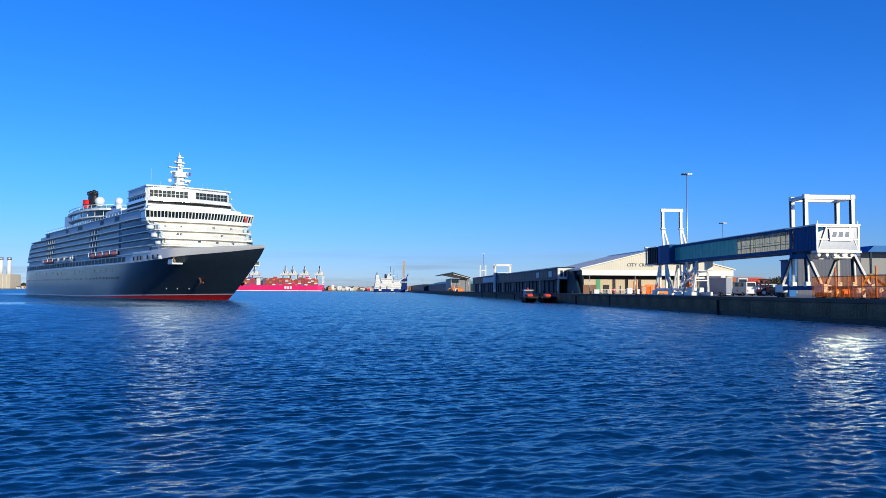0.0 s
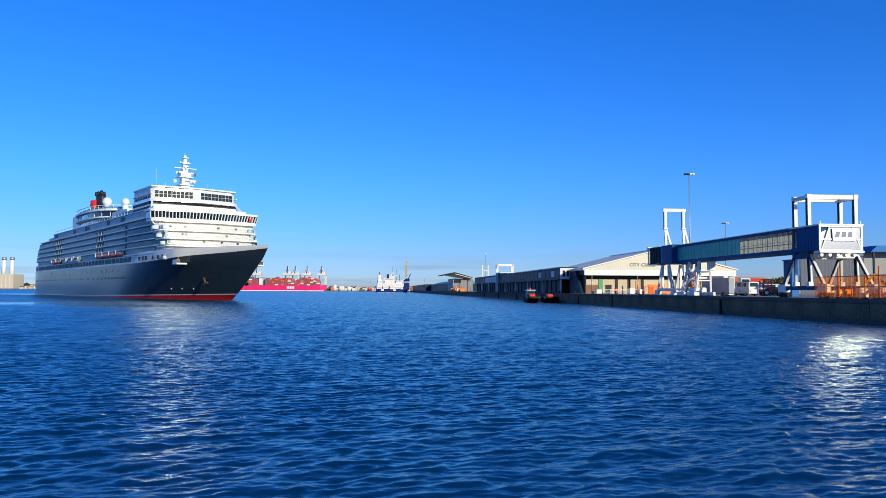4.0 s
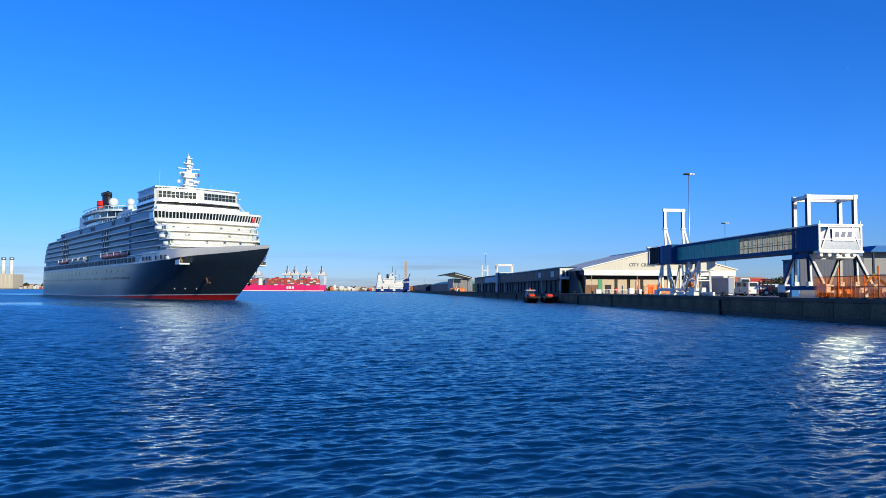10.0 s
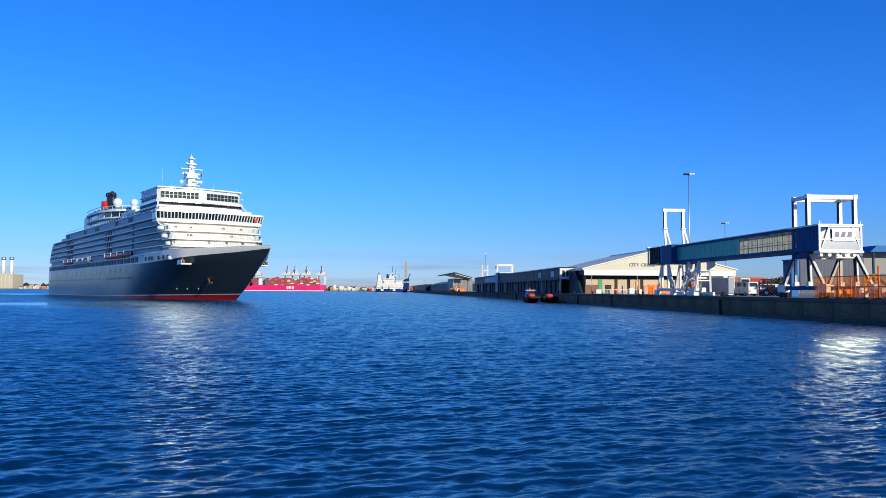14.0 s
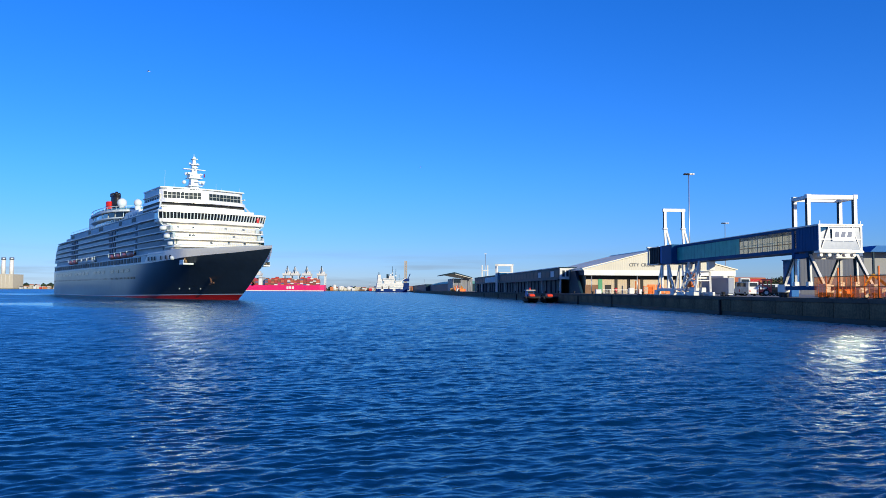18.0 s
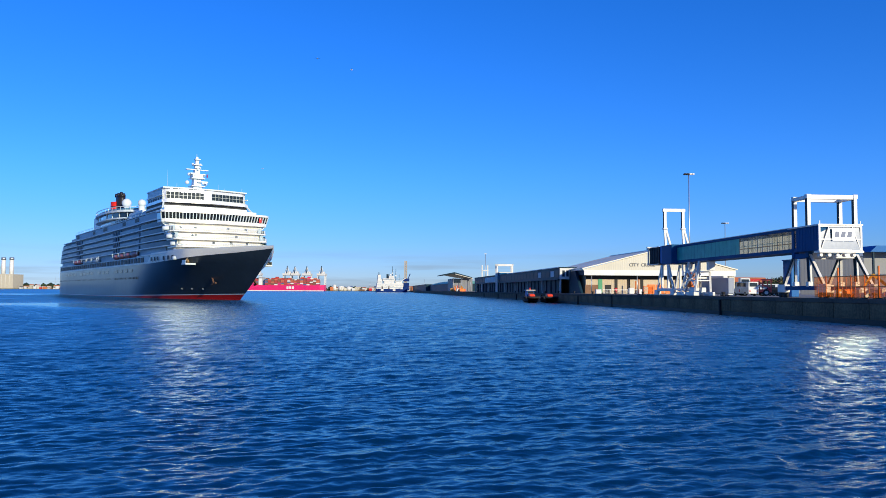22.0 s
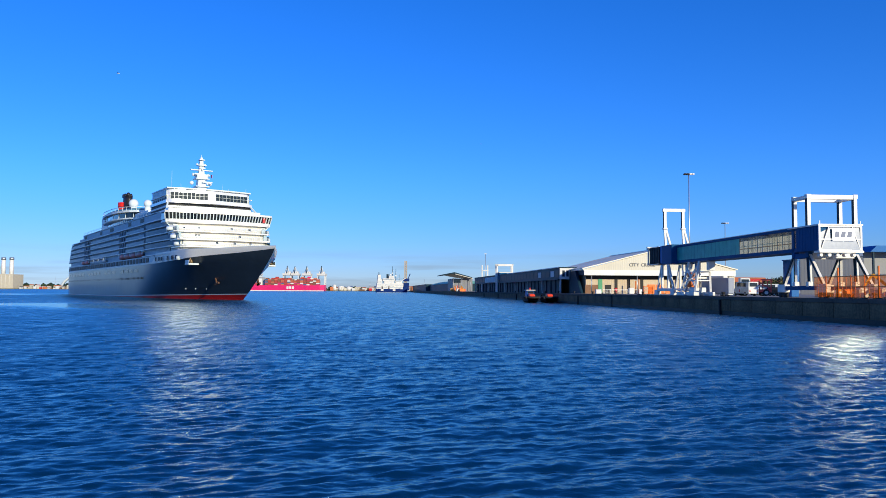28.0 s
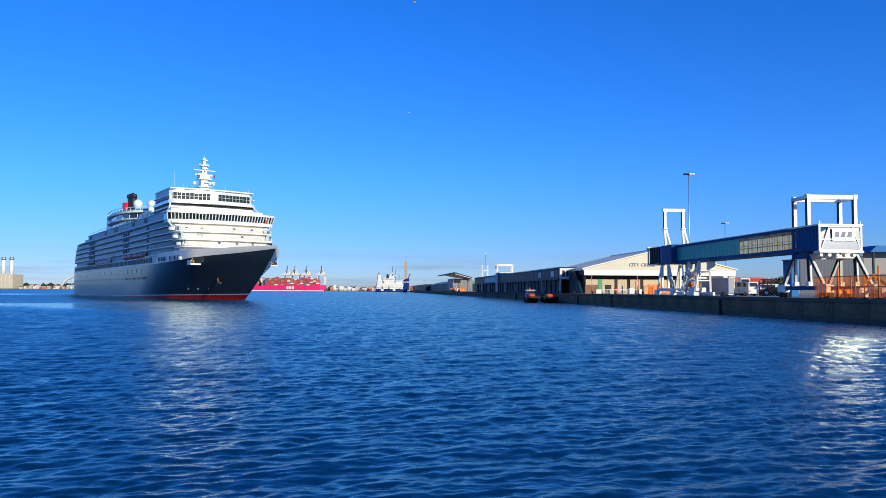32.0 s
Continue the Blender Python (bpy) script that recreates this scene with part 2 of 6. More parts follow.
def see_through(name, tint, glow, share, gloss=0.06, frost=0.0):
    """A tinted pane: part clear, part milky, with a faint gloss."""
    m = bpy.data.materials.new(name)
    m.use_nodes = True
    n, l = m.node_tree.nodes, m.node_tree.links
    n.remove(n["Principled BSDF"])
    tr, tl, gl = n.new("ShaderNodeBsdfTransparent"), n.new("ShaderNodeBsdfTranslucent"), n.new("ShaderNodeBsdfGlossy")
    tc, nz, mx = n.new("ShaderNodeTexCoord"), n.new("ShaderNodeTexNoise"), n.new("ShaderNodeMix")
    nz.inputs["Scale"].default_value, nz.inputs["Detail"].default_value = 0.8, 4
    l.new(tc.outputs["Object"], nz.inputs["Vector"])
    mx.data_type = "RGBA"
    mx.inputs["A"].default_value, mx.inputs["B"].default_value = (*(c * 0.6 for c in glow), 1), (*glow, 1)
    l.new(nz.outputs["Fac"], mx.inputs["Factor"])
    tr.inputs["Color"].default_value = (*tint, 1)
    l.new(mx.outputs["Result"], tl.inputs["Color"])
    gl.inputs["Roughness"].default_value = 0.05
    a, b, c, df = n.new("ShaderNodeMixShader"), n.new("ShaderNodeMixShader"), n.new("ShaderNodeMixShader"), n.new("ShaderNodeBsdfDiffuse")
    a.inputs[0].default_value, b.inputs[0].default_value, c.inputs[0].default_value = share, gloss, frost
    l.new(mx.outputs["Result"], df.inputs["Color"])
    l.new(tl.outputs[0], c.inputs[1])
    l.new(df.outputs[0], c.inputs[2])
    l.new(tr.outputs[0], a.inputs[1])
    l.new(c.outputs[0], a.inputs[2])
    l.new(a.outputs[0], b.inputs[1])
    l.new(gl.outputs[0], b.inputs[2])
    l.new(b.outputs[0], n["Material Output"].inputs["Surface"])
    return m


M_TEAL = see_through("teal_tinted_glass", (0.66, 0.92, 0.98), (0.24, 0.88, 0.80), 0.84, 0.03, 0.5)
M_CLEAR = see_through("pale_tinted_glass", (0.95, 0.97, 0.93), (0.95, 0.92, 0.78), 0.86, 0.03, 0.12)
M_CLEAR_SUN = see_through("clear_sunward_glass", (0.96, 0.97, 0.94), (1.0, 0.97, 0.85), 0.15, 0.03, 0.12)
M_STEEL = mat("galvanised_steel", (0.42, 0.44, 0.46), 0.45, 0.7, vary=0.2, scale=2)


# ---- shapes ----
class Shape:
    """Collects corners and faces of one mesh."""

    def __init__(self):
        self.v, self.f, self.smooth = [], [], []

    def face(self, idx, smooth=False):
        self.f.append(tuple(idx))
        self.smooth.append(smooth)

    def box(self, x0, x1, y0, y1, z0, z1, m=None):
        k = len(self.v)
        pts = [(x, y, z) for z in (z0, z1) for y in (y0, y1) for x in (x0, x1)]
        self.v += [tuple(m @ Vector(p)) for p in pts] if m else pts
        for q in ((0, 2, 3, 1), (4, 5, 7, 6), (0, 1, 5, 4), (2, 6, 7, 3), (0, 4, 6, 2), (1, 3, 7, 5)):
            self.face([k + i for i in q])
        return self

    def beam(self, p, q, w, h=None, up=(0, 0, 1)):
        """A square bar from p to q."""
        p, q = Vector(p), Vector(q)
        d = (q - p).normalized()
        side = d.cross(Vector(up))
        if side.length < 1e-4:
            side = d.cross(Vector((1, 0, 0)))
        side.normalize()
        top = side.cross(d)
        h = h or w
        k = len(self.v)
        for e in (p, q):
            for a, b in ((-1, -1), (1, -1), (1, 1), (-1, 1)):
                self.v.append(tuple(e + side * a * w / 2 + top * b * h / 2))
        for f in ((3, 2, 1, 0), (4, 5, 6, 7), (0, 1, 5, 4), (1, 2, 6, 5), (2, 3, 7, 6), (3, 0, 4, 7)):
            self.face([k + i for i in f])
        return self

    def rod(self, p, q, r0, r1=None, n=10, caps=True):
        """A round bar or cone from p to q."""
        p, q = Vector(p), Vector(q)
        r1 = r0 if r1 is None else r1
        d = (q - p).normalized()
        a = d.orthogonal().normalized()
        b = d.cross(a)
        k = len(self.v)
        for e, r in ((p, r0), (q, r1)):
            for i in range(n):
                t = 2 * math.pi * i / n
                self.v.append(tuple(e + (a * math.cos(t) + b * math.sin(t)) * r))
        for i in range(n):
            j = (i + 1) % n
            self.face((k + i, k + j, k + n + j, k + n + i), True)
        if caps:
            self.face([k + n - 1 - i for i in range(n)])
            self.face([k + n + i for i in range(n)])
        return self

    def ball(self, c, r, n=14, squash=1.0, low=-90):
        """A ball, or the part of it above the given latitude."""
        rings = [low + (90 - low) * i / (n // 2) for i in range(n // 2 + 1)]
        k = len(self.v)
        for a in rings:
            a = radians(a)
            for i in range(n):
                t = 2 * math.pi * i / n
                self.v.append((c[0] + r * math.cos(a) * math.cos(t), c[1] + r * math.cos(a) * math.sin(t), c[2] + r * squash * math.sin(a)))
        for j in range(len(rings) - 1):
            for i in range(n):
                self.face((k + j * n + i, k + j * n + (i + 1) % n, k + (j + 1) * n + (i + 1) % n, k + (j + 1) * n + i), True)
        return self

    def loft(self, rows, closed=False, smooth=True, caps=False):
        """A skin over rows of points."""
        k, n = len(self.v), len(rows[0])
        for r in rows:
            self.v += [tuple(p) for p in r]
        for j in range(len(rows) - 1):
            for i in range(n if closed else n - 1):
                i2 = (i + 1) % n
                self.face((k + j * n + i, k + j * n + i2, k + (j + 1) * n + i2, k + (j + 1) * n + i), smooth)
        if caps:
            self.face([k + n - 1 - i for i in range(n)])
            self.face([k + (len(rows) - 1) * n + i for i in range(n)])
        return self

    def prism(self, outline, z0, z1):
        """An upright block over an outline in plan, counter-clockwise."""
        k, n = len(self.v), len(outline)
        for z in (z0, z1):
            self.v += [(x, y, z) for x, y in outline]
        for i in range(n):
            j = (i + 1) % n
            self.face((k + i, k + j, k + n + j, k + n + i))
        self.face([k + n - 1 - i for i in range(n)])
        self.face([k + n + i for i in range(n)])
        return self

    def extrude_x(self, profile, x0, x1, smooth=False):
        """A bar along x with the given outline in y and z."""
        return self.loft([[(x, y, z) for y, z in profile] for x in (x0, x1)], True, smooth, True)

    def extrude_y(self, profile, y0, y1, smooth=False):
        """A bar along y with the given outline in x and z."""
        return self.loft([[(x, y, z) for x, z in profile] for y in (y0, y1)], True, smooth, True)

    def mesh(self, name, material, bevel=0.0):
        me = bpy.data.meshes.new(name)
        me.from_pydata(self.v, [], self.f)
        me.polygons.foreach_set("use_smooth", self.smooth)
        bm = bmesh.new()
        bm.from_mesh(me)
        bmesh.ops.recalc_face_normals(bm, faces=bm.faces)
        if bevel:
            sharp = [e for e in bm.edges if len(e.link_faces) == 2 and e.calc_face_angle(0) > 0.6 and not e.link_faces[0].smooth]
            bmesh.ops.bevel(bm, geom=sharp, offset=bevel, segments=1, affect="EDGES")
        bm.to_mesh(me)
        bm.free()
        me.materials.append(material)
        return me


def part(name, shape, material, parent, label="", bevel=0.0, m=None):
    """One mesh under a thing or a part."""
    me = shape.mesh(name, material, bevel) if isinstance(shape, Shape) else shape
    ob = new(name, me)
    ob.parent = parent
    if m:
        ob.matrix_basis = m
    if label:
        ob["label"] = label
    return ob


def thing(name, label, category, m=None, group="", kind=""):
    """An Empty at a thing's base, which carries its parts."""
    ob = new(name)
    if m:
        ob.matrix_basis = m
    return tagged(ob, label, category, group, kind)


def solid(name, shape, material, label, category, m=None, group="", kind="", bevel=0.0):
    """A thing of one mesh."""
    me = shape.mesh(name, material, bevel) if isinstance(shape, Shape) else shape
    ob = new(name, me)
    if m:
        ob.matrix_basis = m
    return tagged(ob, label, category, group, kind)


def lerp(table, s):
    """Between the rows (s, value) of a table."""
    if s <= table[0][0]:
        return table[0][1]
    for (a, u), (b, w) in zip(table, table[1:]):
        if s <= b:
            return u + (w - u) * (s - a) / (b - a)
    return table[-1][1]


# ---- water ----
def graded(fine, half, growth, reach):
    """Steps that are even in the middle and widen outwards."""
    out, x, d = [], 0.0, fine
    while x < reach:
        out.append(x)
        if x > half:
            d *= growth if x < 220 else 1.06
        x += d
    return out + [reach]


def water():
    gx = graded(0.07, 15, 1.013, 4600)
    xs = np.array([-x for x in gx[:0:-1]] + gx)
    ys = np.array([-y for y in graded(2.0, 10, 1.25, 300)[:0:-1]] + [0.5 * k for k in range(21)] + [10.5 + y for y in graded(0.045, 17, 1.0052, 4700)])
    dx, dy = np.gradient(xs), np.gradient(ys)
    X, Y = np.meshgrid(xs, ys)
    DX, DY = np.meshgrid(dx, dy)
    Z, lost = np.zeros_like(X), np.zeros_like(X)
    rng = np.random.default_rng(4)
    for i in range(158):
        band = 0 if i < 60 else 1 if i < 98 else 2 if i < 130 else 3
        a, b = ((0.12, 0.24), (0.22, 0.48), (0.42, 1.05), (1.05, 2.6))[band]
        lam = a * (b / a) ** rng.random()
        th = radians(-60) + rng.normal(0, (0.6, 0.6, 0.55, 0.5)[band])
        kx, ky = 2 * math.pi / lam * math.cos(th), 2 * math.pi / lam * math.sin(th)
        slope = (0.0160, 0.0250, 0.0250, 0.0150)[band]
        amp = slope * lam / (2 * math.pi)
        fade = np.clip((2.3 - np.maximum(np.abs(kx) * DX, np.abs(ky) * DY)) / 0.8, 0, 1)
        ph = kx * X + ky * Y + rng.random() * 6.283 + 0.9 * np.sin(0.23 * X * rng.random() + 0.17 * Y + i)
        Z += amp * fade * (np.sin(ph) - 0.25 * np.sin(2 * ph))
        lost += 0.5 * slope ** 2 * (1 - fade ** 2)
    # calm streaks in the ship's wake
    calm = np.zeros_like(X)
    for cx, half, cy, wide, bend in ((-290, 150, 395, 16, 0.06), (-300, 110, 470, 14, -0.05), (-100, 60, 150, 16, 0.05), (-190, 60, 250, 6, 0.04)):
        line = cy + bend * (X - cx) + wide * (0.9 * np.sin(X * 0.041 + cy) + 0.4 * np.sin(X * 0.13))
        u = np.clip(1 - ((X - cx) / half) ** 2, 0, 1) ** 0.5
        calm = np.maximum(calm, 0.8 * np.clip(1.6 * u - np.abs(Y - line) / wide, 0, 1))
    # the ship's lee: calmer water before the bow
    u, v = -0.2812 * X + 0.9597 * Y, 0.9597 * X + 0.2812 * Y
    lee = np.clip((u - 45) / 60, 0, 1) * np.clip((225 - u) / 12, 0, 1) * np.clip((0.066 * u - np.abs(v)) / (0.03 * np.abs(u) + 1), 0, 1)
    calm = np.maximum(calm, 0.35 * lee)
    Z *= 1 - calm
    lost *= (1 - calm) ** 2
    # slopes too fine for the mesh go into the gloss
    chop = np.sqrt(np.sqrt(2 * lost * 0.12 + 1.5e-6))
    ny, nx = X.shape
    verts = np.stack([X, Y, Z], -1).reshape(-1, 3)
    i = np.arange(ny * nx).reshape(ny, nx)
    quads = np.stack([i[:-1, :-1], i[:-1, 1:], i[1:, 1:], i[1:, :-1]], -1).reshape(-1, 4)
    me = bpy.data.meshes.new("water")
    me.vertices.add(len(verts))
    me.vertices.foreach_set("co", verts.ravel())
    me.loops.add(quads.size)
    me.loops.foreach_set("vertex_index", quads.ravel())
    me.polygons.add(len(quads))
    me.polygons.foreach_set("loop_start", np.arange(0, quads.size, 4))
    me.polygons.foreach_set("use_smooth", np.ones(len(quads), bool))
    me.update(calc_edges=True)
    me.attributes.new("chop", "FLOAT", "POINT").data.foreach_set("value", chop.ravel().astype(np.float32))
    me.attributes.new("calm", "FLOAT", "POINT").data.foreach_set("value", calm.ravel().astype(np.float32))
    me.materials.append(M_WATER)
    ob = new("water", me)
    return tagged(ob, "dark blue rippled harbour water under a clear sky", "water", kind="structure")


WATER = water()


# ---- the cruise ship: x forward, y to port, z up from the waterline; x = 0 lies 12 m ahead of the cutwater ----
SX = 285.0
BOW_RAKE = 27.2


def half_deck(s):
    """Half the hull's breadth at deck level."""
    if s > 244:
        t = (s - 244) / 53.0
        return min(15.6 * max(0.0, 1 - t ** 2.2) ** 0.85, 0.42 * (297 - s))
    return lerp([(3.5, 9.9), (12, 11.6), (25, 13.6), (42, 15.4), (60, 16.0), (225, 16.0), (244, 15.6)], s)


def half_water(s):
    """Half the hull's breadth at the waterline."""
    if s > 198:
        t = min(1.0, (s - 198) / 74.4)
        return 15.8 * (1 - t ** 2.0) ** 1.15
    return lerp([(3.5, 9.0), (12, 11.2), (25, 13.4), (42, 15.2), (60, 15.8), (198, 15.8)], s)


def hull_point(s, z, side):
    """A point of the shell; side is -1 to starboard and 1 to port."""
    u = max(0.0, min(1.0, z / 15.2))
    stem = 272.4 + BOW_RAKE * min(u, 0.83) ** 0.85 + 17.0 * max(0.0, u - 0.83)
    k = min(s, 244.0)
    # run the fore body's stations together towards the raked stem
    s2 = s if s <= 175 else 175 + (s - 175) / (297.0 - 175) * (stem - 175)
    lo, hi = half_water(175 + (s - 175) / (297 - 175) * 97.4 if s > 175 else s), half_deck(s)
    flare = min(1.0, z / 12.6) ** lerp([(188, 0.55), (225, 0.8), (262, 1.5)], s) if s > 175 and z > 0 else min(1.0, u * 3)
    b = lo + (hi - lo) * flare
    return (s2 - SX, side * b, z)


def hull_strip(shape, z_low, z_high, s0, s1, n, rows=5):
    """Both sides of the shell between two heights, which may depend on s."""
    for side in (-1, 1):
        grid = []
        for i in range(n + 1):
            s = s0 + (s1 - s0) * i / n
            a, b = z_low(s), z_high(s)
            grid.append([hull_point(s, a + (b - a) * j / rows, side) for j in range(rows + 1)])
        shape.loft(grid)
    return shape


def boot(s):
    return 0.15 + 1.5 * max(0.0, (s - 120) / 177) ** 1.5


def navy_top(s):
    return lerp([(3.5, 11.6), (230, 11.9), (258, 12.5), (270, 13.3), (285, 13.95), (297, 14.7)], s)


def rail_top(s):
    return lerp([(3.5, 12.2), (228, 12.4), (229, 15.2), (250, 15.4), (297, 15.4)], s)


M_CABDOOR = mat("tinted_cabin_door", (0.12, 0.22, 0.28), 0.3, vary=0.2)
M_DIVIDER = mat("frosted_balcony_screen", (0.36, 0.47, 0.52), 0.5, vary=0.2)
# near-black that stands for shade inside the open gallery
M_GALLERY_SHADE = mat("painted_gallery_shade", (0.03, 0.03, 0.032), 0.6)
# bulwark white raised and warmed as if more sun reached it
M_BULWARK = mat("sun_lifted_bulwark_paint", (0.95, 0.90, 0.78), 0.4, vary=0.08, scale=0.3)
# degrees each tier is turned to send the sun's glint down
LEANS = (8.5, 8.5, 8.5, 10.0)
DECKS = [14.8, 17.1, 19.3, 21.6, 23.95, 26.5]


def cruise_ship():
    ship = thing("cruise_ship", "large cruise ship with navy hull, white superstructure and red funnel", "cruise ship")
    hull = part("hull", hull_strip(Shape(), lambda s: boot(s) + 0.28, navy_top, 3.5, 297, 96, 8), M_NAVY, ship, "glossy navy blue hull side")
    part("boot_top", hull_strip(Shape(), lambda s: -1.5, boot, 3.5, 297, 96, 3), M_RED, ship, "red boot-topping along the waterline")
    part("waterline_stripe", hull_strip(Shape(), boot, lambda s: boot(s) + 0.28, 3.5, 297, 96, 1), M_WHITE, ship, "thin white stripe above the red")
    part("bulwark", hull_strip(Shape(), navy_top, rail_top, 3.5, 297, 96, 3), M_BULWARK, ship, "white bulwark band round the bow")
    # transom
    st = Shape()
    st.loft([[hull_point(3.5, z, -1), hull_point(3.5, z, 1)] for z in (-1, 3, 7, 11.6, 12.2)], smooth=False)
    part("transom", st, M_NAVY, ship)
    # foredeck and lower deck plates
    plate = Shape()
    n = 60
    plate.loft([[(hull_point(3.5 + 293 * i / n, 12.1, sd)[0], hull_point(3.5 + 293 * i / n, 12.1, sd)[1] * 0.985, 12.15) for sd in (-1, 1)] for i in range(n + 1)], smooth=False)
    part("main_deck", plate, M_DECK, ship, "teak foredeck and open side deck")
    part("bulwark_cap", hull_strip(Shape(), lambda s: rail_top(s), lambda s: rail_top(s) + 0.18, 229, 297, 40, 1), M_WHITE2, ship)

    # side tiers: a recessed wall, balcony floors, glass fronts and partitions
    def tier_half(s):
        return min(half_deck(s), 16.0) + 0.02 if s < 246 else 15.6 - 0.10 * (s - 246)
    blocks = [(20, 30, 1), (30, 36, 2), (36, 42, 3), (42, 47, 4), (47, 98, 5), (98, 215, 5), (215, 243, 5)]
    for s0, s1, top in blocks:
        core = Shape()
        rows = []
        k = 14
        for i in range(k + 1):
            s = s0 + (s1 - s0) * i / k
            w = tier_half(s) - 1.15
            rows.append([(s - SX, -w, 12.2), (s - SX, -w, DECKS[top] + 0.1), (s - SX, w, DECKS[top] + 0.1), (s - SX, w, 12.2)])
        core.loft(rows, True, False, True)
        part("cabin_block", core, M_RECESS, ship, "cabin fronts behind the balconies, toned for shade")
    aft = {0: 17, 1: 27, 2: 32, 3: 38, 4: 43, 5: 47}
    for d, z in enumerate(DECKS):
        for side in (-1, 1):
            slab = Shape()
            s0, s1 = aft[d], (259, 257.5, 256, 254, 250, 243)[d]
            k = 40
            rows = []
            for i in range(k + 1):
                s = s0 + (s1 - s0) * i / k
                w = tier_half(s) + (0.25 if s > 216 else 0.0) - (2.0 if d == 0 and 82 < s < 210 else 0.0)
                rows.append([(s - SX, side * (w - 2.2), z - 0.14), (s - SX, side * w, z - 0.14), (s - SX, side * w, z + 0.20), (s - SX, side * (w - 2.2), z + 0.20)])
            slab.loft(rows, True, False, True)
            part("balcony_floor", slab, M_WHITE, ship)
            if d == 0:
                continue
            glass = Shape()
            for a, b in ((s0 + 2, 89), (106, 171), (183, 213)):
                glass.loft([[(s - SX, side * (tier_half(s) + (0.2 if s > 216 else -0.05)), z + 0.25), (s - SX, side * (tier_half(s) + (0.2 if s > 216 else -0.05)), z + 1.3)] for s in np.linspace(a, b, 20)], smooth=False)
            if d < 5:
                part("balcony_front", glass, M_BALC, ship, "blue-tinted balcony glass")
                dark = Shape()
                dark.loft([[(s - SX, side * (tier_half(s) + 0.2), z + 0.25), (s - SX, side * (tier_half(s) + 0.2), z + 1.65)] for s in np.linspace(217, s1 - 1, 14)], smooth=False)
                part("forward_balcony_front", dark, M_BALCDARK, ship, "dark teal glazed forward balcony")
                wall = Shape()
                for s in np.arange(s0 + 4, s1 - 2, 4.1):
                    w = tier_half(s)
                    wall.box(s - SX - 0.06, s - SX + 0.06, min(side * (w - 1.2), side * (w - 0.12)), max(side * (w - 1.2), side * (w - 0.12)), z + 0.2, z + 2.05)
                part("balcony_divider", wall, M_DIVIDER, ship)["kind"] = "stuff"
                pan = Shape()
                for s in np.arange(s0 + 5, s1 - 2, 4.1):
                    w = tier_half(s) - 1.12
                    pan.box(s - SX, s - SX + 2.2, min(side * w, side * (w + 0.04)), max(side * w, side * (w + 0.04)), z + 0.3, z + 2.0)
                part("cabin_door", pan, M_CABDOOR, ship, "dark sliding cabin doors")["kind"] = "stuff"
    # white promenade wall at the hull's full breadth, toned blue-grey for shade
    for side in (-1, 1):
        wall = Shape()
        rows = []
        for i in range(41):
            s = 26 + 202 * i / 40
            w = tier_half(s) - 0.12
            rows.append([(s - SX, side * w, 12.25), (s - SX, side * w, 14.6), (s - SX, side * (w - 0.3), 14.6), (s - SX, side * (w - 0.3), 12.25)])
        part("promenade_wall", wall.loft(rows, True, False, True), M_PROM, ship, "promenade wall below the boats, shade in its blue-grey")
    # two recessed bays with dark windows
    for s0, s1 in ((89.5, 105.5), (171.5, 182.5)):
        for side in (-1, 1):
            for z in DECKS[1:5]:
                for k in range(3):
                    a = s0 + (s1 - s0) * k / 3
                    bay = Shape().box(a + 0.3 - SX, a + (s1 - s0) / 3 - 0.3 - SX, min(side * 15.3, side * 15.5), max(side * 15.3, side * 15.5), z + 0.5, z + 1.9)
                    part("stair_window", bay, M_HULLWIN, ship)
                # dark teal wall carries the bay's shade in its colour
                part("stair_wall", Shape().box(s0 - SX, s1 - SX, min(side * 14.8, side * 15.45), max(side * 14.8, side * 15.45), z + 0.2, z + 2.05), M_BALCDARK, ship, "stair lobby wall, its shade in the dark colour")
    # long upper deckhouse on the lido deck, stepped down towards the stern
    # white walls given a blue-grey that holds their shade
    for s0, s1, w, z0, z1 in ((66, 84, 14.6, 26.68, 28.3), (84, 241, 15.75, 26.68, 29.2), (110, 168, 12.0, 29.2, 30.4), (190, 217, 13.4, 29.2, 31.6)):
        part("deckhouse", Shape().box(s0 - SX, s1 - SX, -w, w, z0, z1), M_RECESS, ship, "deckhouse with side shade in its blue-grey", bevel=0.15)
    for side in (-1, 1):
        for s, wd in ((88, 6.5), (128, 5.0), (150, 8.0), (186, 5.0), (206, 6.0)):
            w = Shape().box(s - SX, s - SX + wd, min(side * 15.7, side * 15.8), max(side * 15.7, side * 15.8), 27.3, 28.8)
            part("deckhouse_window", w, M_HULLWIN, ship)
        part("deckhouse_cornice", Shape().box(84 - SX, 241 - SX, min(side * 15.4, side * 16.0), max(side * 15.4, side * 16.0), 29.2, 29.45), M_WHITE, ship)
    # upper forward block
    def front_curve(s_face, half, bow):
        return [(s_face - SX + bow * (1 - (y / half) ** 2), y) for y in np.linspace(-half, half, 33)]

    def front_block(name, s_back, s_face, half, bow, z0, z1, material, label=""):
        out = front_curve(s_face, half, bow) + [(s_back - SX, half), (s_back - SX, -half)]
        return part(name, Shape().prism(out, z0, z1), material, ship, label)

    def facet_curve(s_face, half, lean):
        out = []
        for y in np.linspace(-half, half, 41):
            corner = max(0.0, abs(y) - (half - 2.2)) / 2.2
            out.append((s_face - SX + lean * (half - max(abs(y), 1.2)) - 1.2 * corner ** 2, y))
        return out

